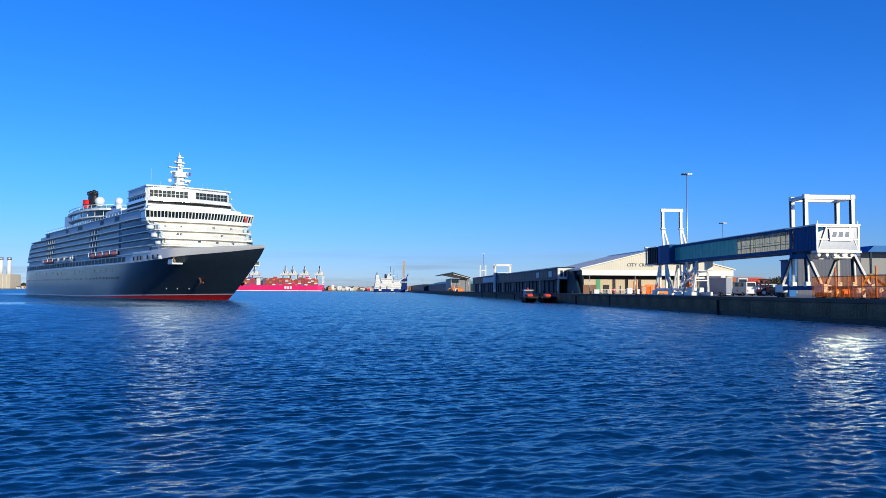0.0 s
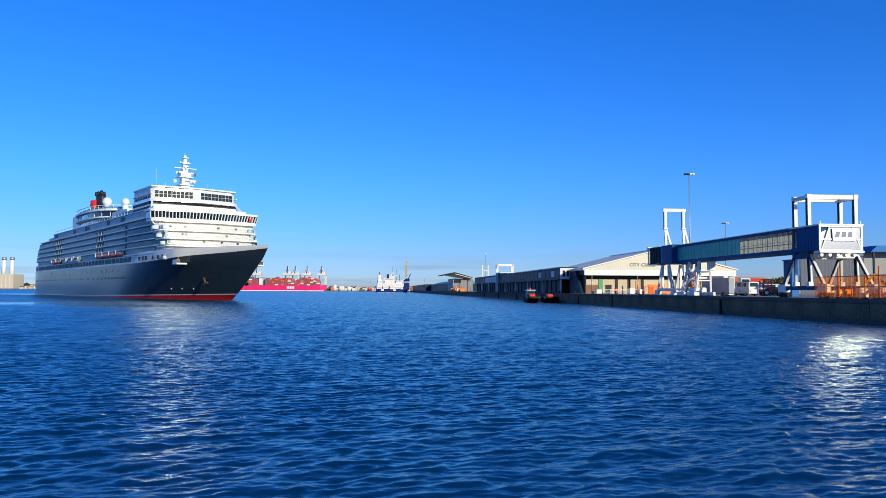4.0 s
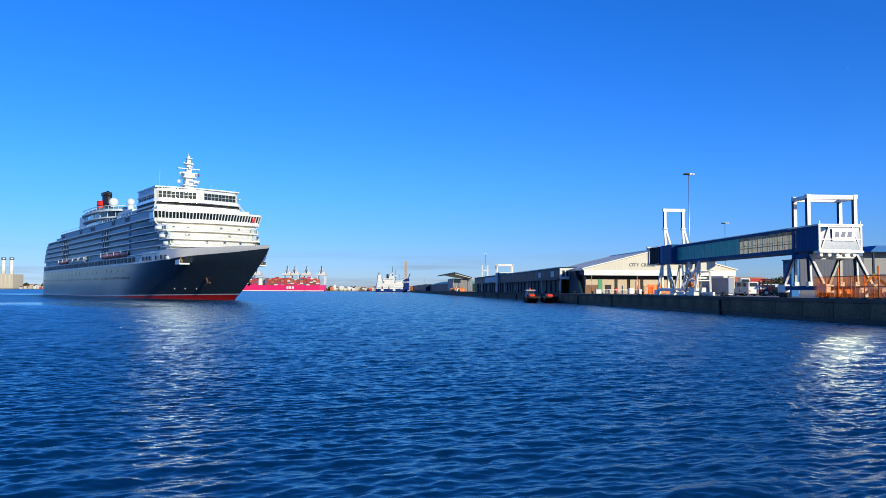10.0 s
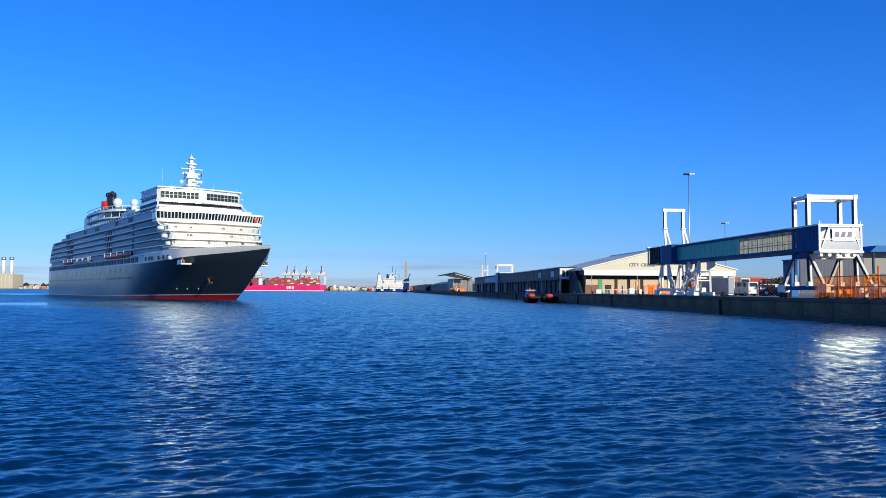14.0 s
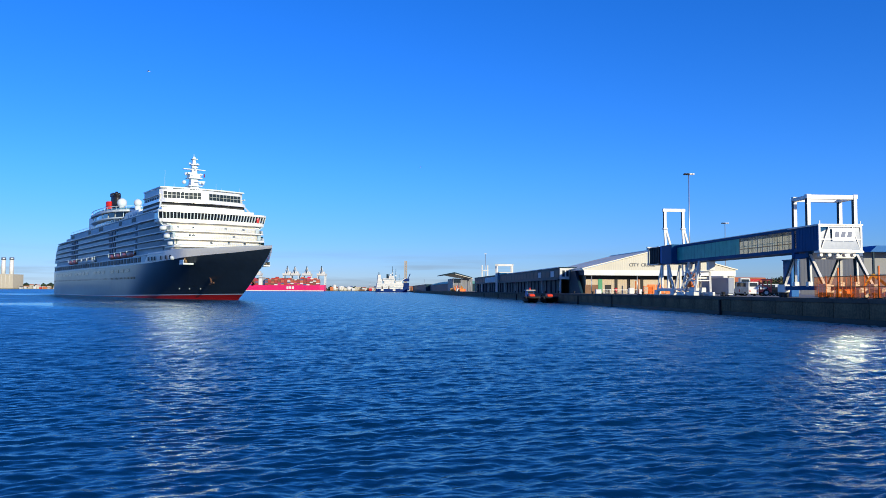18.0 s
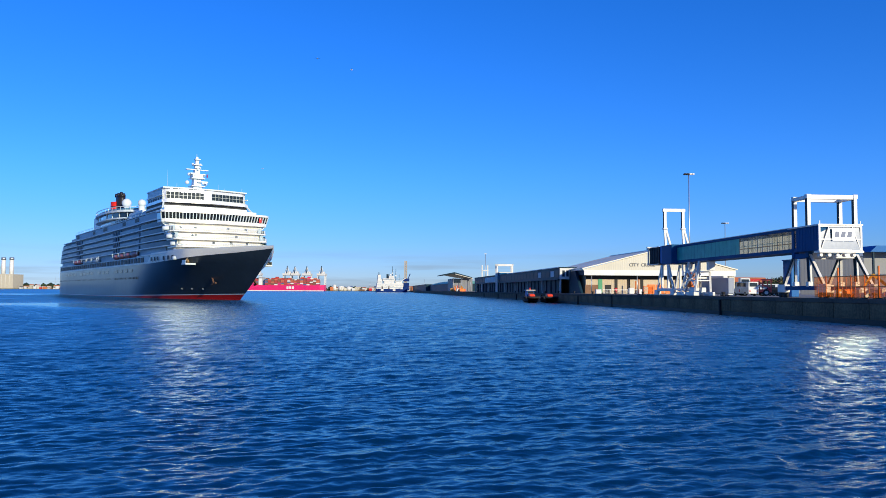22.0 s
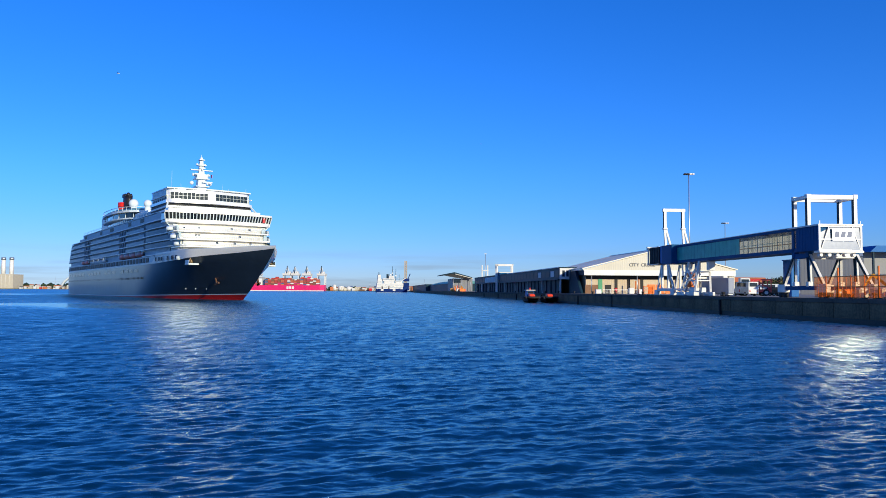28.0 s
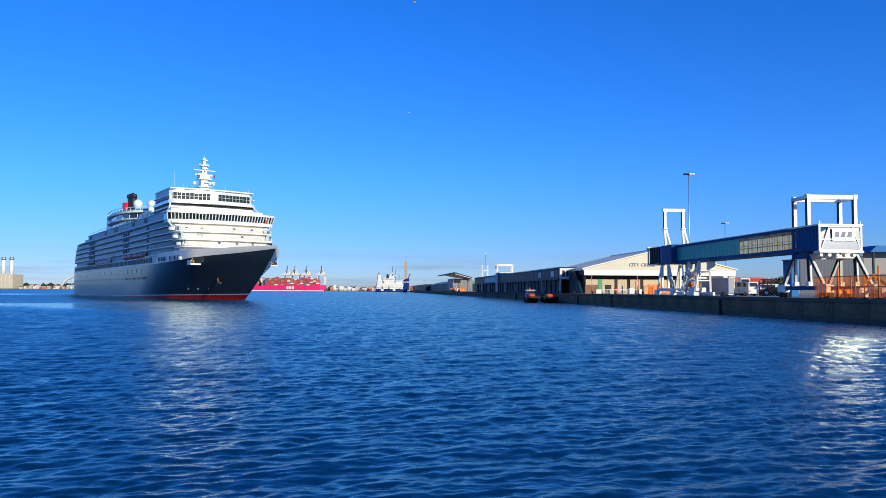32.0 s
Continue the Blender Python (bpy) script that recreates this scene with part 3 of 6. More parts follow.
    def leaning_block(name, s_back, s_face, half, turn, lean, z0, z1, material, label=""):
        """A block whose two front faces turn outwards and lean back by some degrees."""
        low = facet_curve(s_face, half, math.tan(radians(turn))) + [(s_back - SX, half), (s_back - SX, -half)]
        back = math.tan(radians(lean)) * (z1 - z0)
        rows = [[(x, y, z0) for x, y in low], [(x - (back if x > s_back + 1 - SX else 0), y, z1) for x, y in low]]
        return part(name, Shape().loft(rows, True, False, True), material, ship, label)

    # turn and lean chosen so these faces mirror the sun onto the water
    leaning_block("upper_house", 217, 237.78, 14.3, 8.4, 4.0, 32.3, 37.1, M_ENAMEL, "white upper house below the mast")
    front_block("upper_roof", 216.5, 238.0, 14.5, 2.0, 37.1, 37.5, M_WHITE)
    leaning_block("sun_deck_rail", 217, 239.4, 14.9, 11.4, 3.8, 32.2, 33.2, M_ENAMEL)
    # solid block in a shade colour, where the open deck would be
    front_block("dark_gallery", 217, 237.9, 14.6, 1.7, 29.9, 32.3, M_GALLERY_SHADE, "solid dark band painted for the open gallery's shade")
    front_block("gallery_rail", 217, 238.5, 14.75, 1.8, 30.65, 31.25, M_WHITE)
    front_block("bridge_roof", 240, 244.6, 15.6, 2.2, 28.5, 29.9, M_FRONT)
    front_block("bridge_lower", 242, 249.0, 16.6, 2.2, 24.6, 25.7, M_WHITE)
    front_block("bridge_core", 242, 248.6, 16.4, 2.2, 25.7, 28.5, M_SHIPGLASS, "dark band of bridge windows")
    # ledges and window strips along the upper house's flanks
    for side in (-1, 1):
        y = side * 14.3
        # thin plate over the white house, coloured as its shaded side
        part("flank_shade_plate", Shape().box(217.5 - SX, 236.5 - SX, min(y, y + side * 0.04), max(y, y + side * 0.04), 29.3, 37.0), M_PROM, ship, "flank plate with side shade in its blue-grey")
        for z in (32.4, 34.7):
            part("flank_ledge", Shape().box(217 - SX, 238.4 - SX, min(y, y + side * 0.5), max(y, y + side * 0.5), z, z + 0.3), M_WHITE, ship)
        for z0, z1 in ((30.9, 32.2), (33.0, 34.4)):
            # flat strip whose colour stands in for a recess in shade
            part("flank_shade_strip", Shape().box(218 - SX, 237 - SX, min(y, y + side * 0.06), max(y, y + side * 0.06), z0, z1), M_DIVIDER, ship, "blue-grey strip painted for deck shade")
            for i in range(6):
                part("flank_window", Shape().box(219 + i * 3.0 - SX, 220.9 + i * 3.0 - SX, min(y, y + side * 0.1), max(y, y + side * 0.1), z0 + 0.15, z1 - 0.2), M_HULLWIN, ship)
        # rails and steps on the lido deck aft of the house
        rl = Shape()
        for s in np.arange(86, 216, 4.0):
            rl.beam((s - SX, side * 15.6, 29.45), (s - SX, side * 15.6, 30.5), 0.09)
        rl.beam((86 - SX, side * 15.6, 30.5), (216 - SX, side * 15.6, 30.5), 0.1)
        part("lido_railing", rl, M_WHITE, ship)
    # upper house windows in two groups, three rows of glass each
    for a, b, cnt in ((-13.4, -1.2, 9), (1.4, 13.2, 9)):
        y, zc = (a + b) / 2, 34.83
        band = Shape().box(-0.25, 0.1, a - y - 0.1, b - y + 0.1, -1.2, 1.2)
        part("window_surround", band, M_WHITE2, ship, m=pose(238.0 - SX + 0.1477 * (14.3 - abs(y)) - 0.0699 * (zc - 29.2), y, zc, 0, -4.0, math.copysign(8.4, y)))
        for i in range(cnt):
            y = a + (b - a) * (i + 0.5) / cnt
            for zc in (34.25, 35.42):
                part("upper_window", Shape().box(-0.25, 0.20, -0.585, 0.585, -0.52, 0.52), M_HULLWIN, ship, m=pose(238.0 - SX + 0.1477 * (14.3 - abs(y)) - 0.0699 * (zc - 29.2), y, zc, 0, -4.0, math.copysign(8.4, y)))
    # bridge windows: leaning panes between white mullions, with the wings
    n = 34
    half = 17.6
    mull, sill, head = [], [], []
    for i in range(n + 1):
        y = -half + 2 * half * i / n
        x = 249.6 - SX + 2.2 * (1 - min(1.0, abs(y) / 16.5) ** 2) - (0.9 if abs(y) > 16.6 else 0)
        sill.append((x, y, 25.75))
        head.append((x + 0.75, y * 1.02, 27.9))
    for i in range(n + 1):
        part("bridge_mullion", Shape().beam(sill[i], head[i], 0.26, 0.3), M_WHITE, ship)
    for i in range(n):
        a, b, c, d = (Vector(p) for p in (sill[i], sill[i + 1], head[i + 1], head[i]))
        g = Shape()
        off = Vector((-0.12, 0, 0))
        g.loft([[a + off, b + off], [d + off, c + off]], smooth=False)
        part("bridge_window", g, M_SHIPGLASS, ship)
    band = Shape()
    band.loft([[(p[0] - 0.6, p[1], 24.6), (p[0] + 0.12, p[1], 24.9), (p[0] + 0.12, p[1], 25.8), (p[0] - 0.6, p[1], 25.8)] for p in sill], True, False, True)
    part("bridge_front", band, M_FRONT, ship, "white band below the bridge windows")
    band = Shape()
    band.loft([[(p[0] - 1.4, p[1], 27.85), (p[0] + 0.35, p[1], 27.85), (p[0] + 0.3, p[1], 28.5), (p[0] - 1.4, p[1], 28.6)] for p in head], True, False, True)
    part("bridge_eyebrow", band, M_FRONT, ship)
    for side in (-1, 1):
        wing = Shape()
        a, b = sorted((side * 15.5, side * 17.6))
        wing.box(243.5 - SX, 249.2 - SX, a, b, 24.5, 25.75)
        part("bridge_wing", wing, M_WHITE, ship, "white bridge wing", bevel=0.3)
        part("wing_roof", Shape().box(243.0 - SX, 249.6 - SX, side * 15.5 if side > 0 else -18.0, 18.0 if side > 0 else -15.5, 27.9, 28.5), M_WHITE, ship, bevel=0.12)
        part("wing_glass", Shape().box(243.4 - SX, 249.0 - SX, side * 17.4 - 0.15, side * 17.4 + 0.15, 25.75, 27.9), M_SHIPGLASS, ship)
        part("wing_bracket", Shape().extrude_x([(side * 15.0, 22.6), (side * 15.0, 24.55), (side * 17.3, 24.55)], 244.5 - SX, 248.5 - SX), M_WHITE, ship)
    for side in (-1, 1):
        part("gallery_stair", Shape().beam((238.2 - SX, side * 14.2, 32.6), (241.5 - SX, side * 15.4, 29.9), 0.5, 0.35), M_WHITE, ship)
    part("wing_banner", Shape().box(250.6 - SX, 250.7 - SX, 14.3, 15.2, 25.9, 27.5), M_RED, ship, "red banner at the bridge wing window")
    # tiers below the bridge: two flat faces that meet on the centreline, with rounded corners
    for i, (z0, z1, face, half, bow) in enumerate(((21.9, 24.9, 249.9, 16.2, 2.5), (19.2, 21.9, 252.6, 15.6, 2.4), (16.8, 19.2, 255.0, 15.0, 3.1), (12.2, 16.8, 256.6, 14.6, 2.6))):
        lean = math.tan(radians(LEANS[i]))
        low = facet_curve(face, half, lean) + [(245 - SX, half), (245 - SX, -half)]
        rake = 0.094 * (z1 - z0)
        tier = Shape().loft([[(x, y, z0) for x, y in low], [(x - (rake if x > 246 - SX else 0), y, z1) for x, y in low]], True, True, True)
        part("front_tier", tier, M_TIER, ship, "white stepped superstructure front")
        part("tier_ledge", Shape().prism(facet_curve(face + 1.3, half + 0.4, lean) + [(247 - SX, half + 0.4), (247 - SX, -half - 0.4)], z1 - 0.35, z1 + 0.05), M_FRONT, ship)
        rail = Shape()
        crv = facet_curve(face + 1.2, half + 0.2, lean)
        for (xa, ya), (xb, yb) in zip(crv, crv[1:]):
            for dz in (0.4, 0.75, 1.1):
                rail.beam((xa, ya, z1 + dz), (xb, yb, z1 + dz), 0.07)
            rail.beam((xa, ya, z1), (xa, ya, z1 + 1.1), 0.08)
        if i > 0:
            part("tier_railing", rail, M_WHITE2, ship)
        for y in ((-12.0, -7.4, 3.2, 9.6), (-9.0, -8.0, 5.2), (-3.2, 2.6, 8.2), ())[i]:
            x = face - SX + lean * (half - abs(y)) - 0.15
            turn = math.copysign(LEANS[i], y)
            part("front_window", Shape().box(-0.2, 0.08, -0.42, 0.42, -0.32, 0.32), M_SHIPGLASS, ship, m=pose(x, y, z0 + 1.3, 0, 0, turn))
        for side in (-1, 1):
            end = Shape()
            end.rod((face - SX - 1.2, side * (half - 0.2), z0 + 0.2), (face - SX - 1.2, side * (half - 0.2), z0 + 1.3), 1.35, 1.25, 16)
            part("balcony_end", end, M_WHITE, ship, "rounded white balcony end")
    # breakwater and gear on the foredeck
    for side in (-1, 1):
        part("breakwater", Shape().beam((262 - SX, 0, 13.4), (258 - SX, side * 11.5, 13.4), 0.25, 2.2), M_WHITE2, ship)
        part("mooring_winch", Shape().rod((268 - SX, side * 3.2, 13.2), (268 - SX, side * 5.6, 13.2), 0.9, None, 14), M_WHITE2, ship)
        part("bollard", Shape().rod((276 - SX, side * 5.4, 12.2), (276 - SX, side * 5.4, 13.2), 0.35, None, 10), M_WHITE2, ship)
    # mooring platforms that fold out of the shoulders
    for side in (-1, 1):
        y = 13.1 * side if side < 0 else 11.6
        p = part("mooring_platform", Shape().box(261.6 - SX, 265.8 - SX, y - 1.6, y + 1.6, 10.6, 11.1), M_WHITE, ship, "white fold-out mooring platform", bevel=0.1)
        part("platform_rail", Shape().box(261.7 - SX, 265.7 - SX, y + side * 1.45 - 0.05, y + side * 1.45 + 0.05, 11.1, 12.1), M_WHITE, p)
        part("platform_strut", Shape().beam((263.7 - SX, y - side * 0.6, 14.6), (263.7 - SX, y + side * 1.3, 11.1), 0.22), M_GOLD, p)
        part("fairlead", Shape().rod((263.0 - SX, y, 11.1), (263.0 - SX, y, 12.6), 0.5, 0.4, 12), M_GOLD, p)
        # anchor in its pocket
        q = hull_point(277, 6.4, side)
        part("anchor", Shape().beam((q[0] - 2.6, q[1] + side * 0.25, 8.9), (q[0] + 0.8, q[1] + side * 0.3, 5.0), 0.5).beam((q[0] - 0.4, q[1] + side * 0.35, 4.6), (q[0] + 2.3, q[1] + side * 0.15, 5.2), 0.5), M_RUST, ship, "rust-stained anchor")
        for s in (259.5, 266, 272.5):
            q0 = hull_point(s, 3.3, side)
            part("thruster_mark", Shape().ball((q0[0], q0[1], 3.3), 0.2, 10), M_WHITE2, ship)
    # mast
    mast = part("mast", Shape().loft([[(226.6 - SX - a, -b, z), (226.6 - SX + a, -b, z), (226.6 - SX + a, b, z), (226.6 - SX - a, b, z)] for z, a, b in ((37.4, 2.0, 1.8), (40.0, 1.6, 1.4), (45.0, 1.0, 0.9), (49.5, 0.55, 0.5), (50.4, 0.4, 0.35))], True, False, True), M_WHITE, ship, "white tapered radar mast")
    for z, w, d in ((39.6, 2.4, 1.8), (42.4, 2.4, 1.6), (43.9, 2.6, 1.2), (45.6, 3.9, 0.2), (47.3, 1.5, 0.8), (49.3, 0.95, 0.6)):
        part("mast_platform", Shape().box(226.6 - SX - d, 226.6 - SX + d + 0.8, -w, w, z, z + 0.28), M_WHITE, mast)
    for x, y, z, l in ((229.0, 1.6, 41.1, 3.6), (228.4, -1.2, 44.0, 3.0), (228.0, 0, 46.2, 2.2)):
        part("radar_scanner", Shape().box(x - SX - 0.25, x - SX + 0.25, y - l / 2, y + l / 2, z, z + 0.45), M_WHITE, mast, bevel=0.06)
        part("radar_turntable", Shape().rod((x - SX, y, z - 0.7), (x - SX, y, z), 0.35, 0.3, 10), M_WHITE, mast)
    for y, z, r in ((-2.6, 44.1, 0.6), (2.6, 44.1, 0.6), (3.3, 41.1, 0.75), (-3.2, 41.1, 0.75), (-1.4, 47.9, 0.4), (1.4, 47.9, 0.4)):
        part("mast_dome", Shape().ball((226.4 - SX, y, z), r, 12), M_WHITE, mast)
    part("mast_house", Shape().box(225.0 - SX, 228.6 - SX, -1.9, 1.9, 42.5, 44.0), M_WHITE, mast, bevel=0.15)
    part("signal_flag", Shape().box(226.5 - SX, 227.9 - SX, 3.6, 3.66, 43.2, 44.4), M_FUNRED, mast, "small dark red flag")
    part("mast_antenna", Shape().rod((226.6 - SX, 0, 50.3), (226.6 - SX, 0, 51.4), 0.12, 0.05, 6), M_WHITE, mast)
    for x, y, z0, z1 in ((238.5, -13.2, 37.5, 43.0), (238, -10, 37.5, 38.9), (239, 4.0, 37.5, 39.6), (237.5, 12.8, 37.5, 38.9), (230, 9, 37.5, 39.4)):
        part("whip_antenna", Shape().rod((x - SX, y, z0), (x - SX, y, z1), 0.05, 0.03, 6), M_WHITE2, ship)
    # radomes
    for s, y, z, r, zb in ((117.5, 0.5, 43.75, 2.2, 39.2), (118.5, 0.5, 39.9, 1.9, 37.0), (174, -6.0, 38.2, 1.6, 34.0), (180, 6.5, 38.5, 2.0, 34.0)):
        dm = part("radome", Shape().ball((s - SX, y, z), r, 20), M_WHITE, ship, "white satellite dome")
        part("radome_pedestal", Shape().rod((s - SX, y, zb), (s - SX, y, z - r * 0.85), 1.0, 1.3, 14), M_WHITE, dm)
    part("dome_house", Shape().box(168 - SX, 190 - SX, -9.5, 9.5, 29.2, 34.1), M_WHITE, ship, bevel=0.2)
    # rounded lounge round the funnel's foot
    def oval(s0, s1, w, n=28):
        c, a = (s0 + s1) / 2, (s1 - s0) / 2
        return [(c - SX + a * math.copysign(abs(math.cos(t)) ** 0.7, math.cos(t)), w * math.copysign(abs(math.sin(t)) ** 0.7, math.sin(t))) for t in np.linspace(0, 2 * math.pi, n, endpoint=False)]
    part("lounge_wall", Shape().prism(oval(112, 166, 13.2), 30.2, 31.0), M_WHITE, ship)
    part("lounge_glass", Shape().prism(oval(112.4, 165.6, 12.8), 31.0, 32.5), M_SHIPGLASS, ship, "dark curved lower lounge windows")
    part("lounge_deck", Shape().prism(oval(109.5, 167.5, 14.8), 32.5, 33.0), M_WHITE, ship, "white lounge deck edge")
    part("lounge_glass", Shape().prism(oval(111.5, 166, 13.8), 33.0, 35.3), M_SHIPGLASS, ship, "dark curved upper lounge windows")
    for k in range(22):
        (x0, y0), (x1, y1) = oval(111.4, 166.1, 13.9, 44)[2 * k], oval(111.4, 166.1, 13.9, 44)[2 * k]
        part("lounge_mullion", Shape().beam((x0, y0, 33.0), (x1, y1, 35.3), 0.22), M_WHITE2, ship)
    part("lounge_roof", Shape().prism(oval(109, 168, 15.0), 35.3, 36.1), M_WHITE, ship, "round white lounge roof")
    part("lounge_screen", Shape().prism(oval(111, 166, 13.6), 36.1, 37.1), M_BALC, ship, "pale glass wind screen")
    rail = Shape()
    ov = oval(110, 167, 14.6, 40)
    for (x0, y0), (x1, y1) in zip(ov, ov[1:] + ov[:1]):
        rail.beam((x0, y0, 37.6), (x1, y1, 37.6), 0.22)
        rail.beam((x0, y0, 36.1), (x0, y0, 37.6), 0.1)
    part("lounge_railing", rail, M_WHITE, ship)
    part("funnel_house", Shape().box(84 - SX, 128 - SX, -7.5, 7.5, 29.2, 38.4), M_WHITE, ship, bevel=0.3)
    # funnel
    def ring(c, a, b, z, n=24, y=0.0):
        return [(c - SX + a * math.cos(t), y + b * math.sin(t), z) for t in np.linspace(0, 2 * math.pi, n, endpoint=False)]
    fun = part("funnel", Shape().loft([ring(106 + (z - 38) * 0.1, 4.6 - (z - 38) * 0.03, 2.3 - (z - 38) * 0.03, z) for z in (38, 42, 46, 47.6)], True, True, True), M_BLACK, ship, "black funnel with a red casing beside it")
    part("funnel_casing", Shape().loft([ring(104.6, 3.2 - (z - 38) * 0.05, 2.0, z, y=-2.0) for z in (38, 41, 45.2)], True, True, True), M_FUNRED, fun, "red funnel casing")
    for z in (40.4, 42.8):
        part("casing_band", Shape().loft([ring(104.6, 3.25 - (z - 38) * 0.05, 2.05, z + dz, y=-2.0) for dz in (0, 0.25)], True, True, True), M_BLACK, fun, "thin black band")
    part("funnel_hood", Shape().loft([ring(107 + (z - 47.6) * 0.4, 4.4, 2.0, z) for z in (47.6, 48.2)], True, True, True), M_BLACK, fun)
    for s, y, top in ((102.8, -1.0, 49.4), (104.8, 1.1, 49.0), (107, -1.0, 49.3), (109, 1.0, 49.1), (110.8, -0.5, 49.5)):
        part("exhaust_pipe", Shape().rod((s - SX, y, 48.0), (s - SX - 0.6, y, top), 0.8, 0.7, 12), M_BLACK, fun)
    # lifeboats under davits, both sides
    for side in (-1, 1):
        for s in (176, 186, 196, 206, 87, 97):
            y = side * 15.5
            boat = part("lifeboat", Shape().loft([[(s - SX + dx, y + side * w * math.cos(t), 15.75 + 1.3 * k * math.sin(t)) for t in np.linspace(math.pi, 2 * math.pi, 9)] for dx, w, k in ((-4.4, 0.2, 0.4), (-3.4, 0.8, 0.7), (0, 1.05, 0.8), (3.2, 0.85, 0.7), (4.6, 0.2, 0.4))]), M_ORANGE, ship, "orange enclosed lifeboat")
            part("boat_canopy", Shape().loft([[(s - SX + dx, y + side * w * math.cos(t), 15.75 + 1.3 * k * math.sin(t)) for t in np.linspace(0, math.pi, 9)] for dx, w, k in ((-4.4, 0.2, 0.2), (-3.2, 0.8, 0.7), (0, 1.05, 0.8), (3.0, 0.85, 0.7), (4.6, 0.2, 0.2))]), M_ORANGE, boat, "orange canopy")
        # covered tenders, white with a band of windows
        for s in (113, 125, 137):
            y = side * 15.5
            tender = part("tender", Shape().loft([[(s - SX + dx, y + side * w * math.cos(t), 15.6 + 1.5 * k * math.sin(t)) for t in np.linspace(math.pi, 2 * math.pi, 9)] for dx, w, k in ((-5.4, 0.4, 0.5), (-4.2, 1.0, 0.8), (0, 1.25, 0.9), (4.0, 1.05, 0.8), (5.6, 0.3, 0.5))]), M_WHITE, ship, "white covered tender")
            part("tender_cabin", Shape().box(s - SX - 4.0, s - SX + 3.6, y - 1.0, y + 1.0, 15.55, 16.8), M_WHITE2, tender, bevel=0.25)
            for k in range(5):
                part("tender_window", Shape().box(s - SX - 3.5 + k * 1.4, s - SX - 2.4 + k * 1.4, y - 1.04, y + 1.04, 15.85, 16.5), M_HULLWIN, tender)
        for s in (81.5, 92, 102.5, 107, 119, 131, 143.5, 170.5, 181, 191, 201, 211):
            part("davit", Shape().beam((s - SX, side * 13.8, 16.9), (s - SX, side * 16.2, 16.9), 0.35, 0.4).beam((s - SX, side * 16.0, 16.9), (s - SX, side * 16.0, 15.6), 0.25), M_WHITE, ship, "white boat davit")
        # promenade openings, hull windows and portholes
        for i in range(37):
            s = 30 + i * 5.2
            w = half_deck(s)
            part("promenade_window", Shape().box(s - SX, s - SX + 3.6, min(side * (w - 0.2), side * (w + 0.06)), max(side * (w - 0.2), side * (w + 0.06)), 12.5, 14.2), M_HULLWIN, ship)
        for i in range(20):
            s = 44 + i * 8.2
            if i in (6, 11, 15):
                continue
            w = half_deck(s)
            part("hull_window", Shape().box(s - SX, s - SX + 5.4, min(side * (w - 0.2), side * (w + 0.05)), max(side * (w - 0.2), side * (w + 0.05)), 9.3, 10.5), M_HULLPORT, ship)
        dots = Shape()
        for i in range(88):
            s = 30 + i * 2.1
            w = half_deck(s) - 0.02
            dots.rod((s - SX, side * (w - 0.1), 7.1), (s - SX, side * (w + 0.06), 7.1), 0.38, None, 8)
        part("porthole_row", dots, M_HULLPORT, ship, "row of dark portholes")["kind"] = "stuff"
        for s in (231, 235, 238.2, 245, 250, 254):
            q = hull_point(s, 13.6, side)
            q2 = hull_point(s + 1.6, 13.6, side)
            o = side * 0.3
            part("bow_opening", Shape().loft([[(q[0], q[1] + o, 12.6), (q2[0], q2[1] + o, 12.6)], [(q[0], q[1] + o, 13.9), (q2[0], q2[1] + o, 13.9)]], smooth=False), M_HULLWIN, ship, "dark opening in the white bow band")
    return ship


SHIP = cruise_ship()

# ---- the quay: local x runs inland from its edge, y along it away from the camera ----
QUAY = pose(48.164, 0, 0, 0, 0, 4.695)
QZ = 2.59
M_TAN = ribbed("tan_cladding", (0.56, 0.44, 0.29), 0.5, 0.6, "X", 0.4)
M_CREAM = ribbed("cream_cladding", (0.62, 0.57, 0.44), 0.6, 0.55, "X", 0.35)
M_ROOF = ribbed("pale_roof_sheet", (0.90, 0.82, 0.62), 0.5, 0.6, "Y", 0.4)
M_FASCIA = mat("white_fascia", (0.72, 0.72, 0.66), 0.45, vary=0.15)
M_SOFFIT = mat("dark_soffit", (0.03, 0.028, 0.026), 0.8)
M_BRICK = mat("brown_brick", (0.25, 0.13, 0.07), 0.85, vary=0.3, scale=3)
M_GREEN = mat("green_door_paint", (0.03, 0.28, 0.12), 0.45)
M_GREYCLAD = ribbed("grey_cladding", (0.20, 0.205, 0.21), 0.9, 0.5, "X", 0.5)
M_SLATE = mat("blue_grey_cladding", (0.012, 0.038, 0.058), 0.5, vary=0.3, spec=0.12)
M_PANE = M_CLEAR
M_FENCE = mat("orange_barrier_mesh", (0.85, 0.20, 0.03), 0.6, vary=0.2, scale=3)
M_NET = see_through("orange_barrier_net", (1.0, 0.86, 0.72), (0.95, 0.26, 0.03), 0.12, 0.0)
M_TYRE = mat("tyre_rubber", (0.02, 0.02, 0.02), 0.8)
M_REDV = mat("red_vehicle_paint", (0.62, 0.03, 0.03), 0.3)
M_YELLOW = mat("yellow_machine_paint", (0.75, 0.33, 0.03), 0.4)
M_SIGNAL = mat("signal_red_gelcoat", (0.85, 0.07, 0.02), 0.35, vary=0.15)
M_LETTER = mat("dark_sign_letters", (0.10, 0.11, 0.13), 0.5)
M_LOGO = mat("grey_blue_sign_print", (0.10, 0.13, 0.22), 0.5)
M_PANEL = coated(mat("glossy_white_sign_panel", (0.78, 0.80, 0.80), 0.3, vary=0.05), 0.12, 5.0)
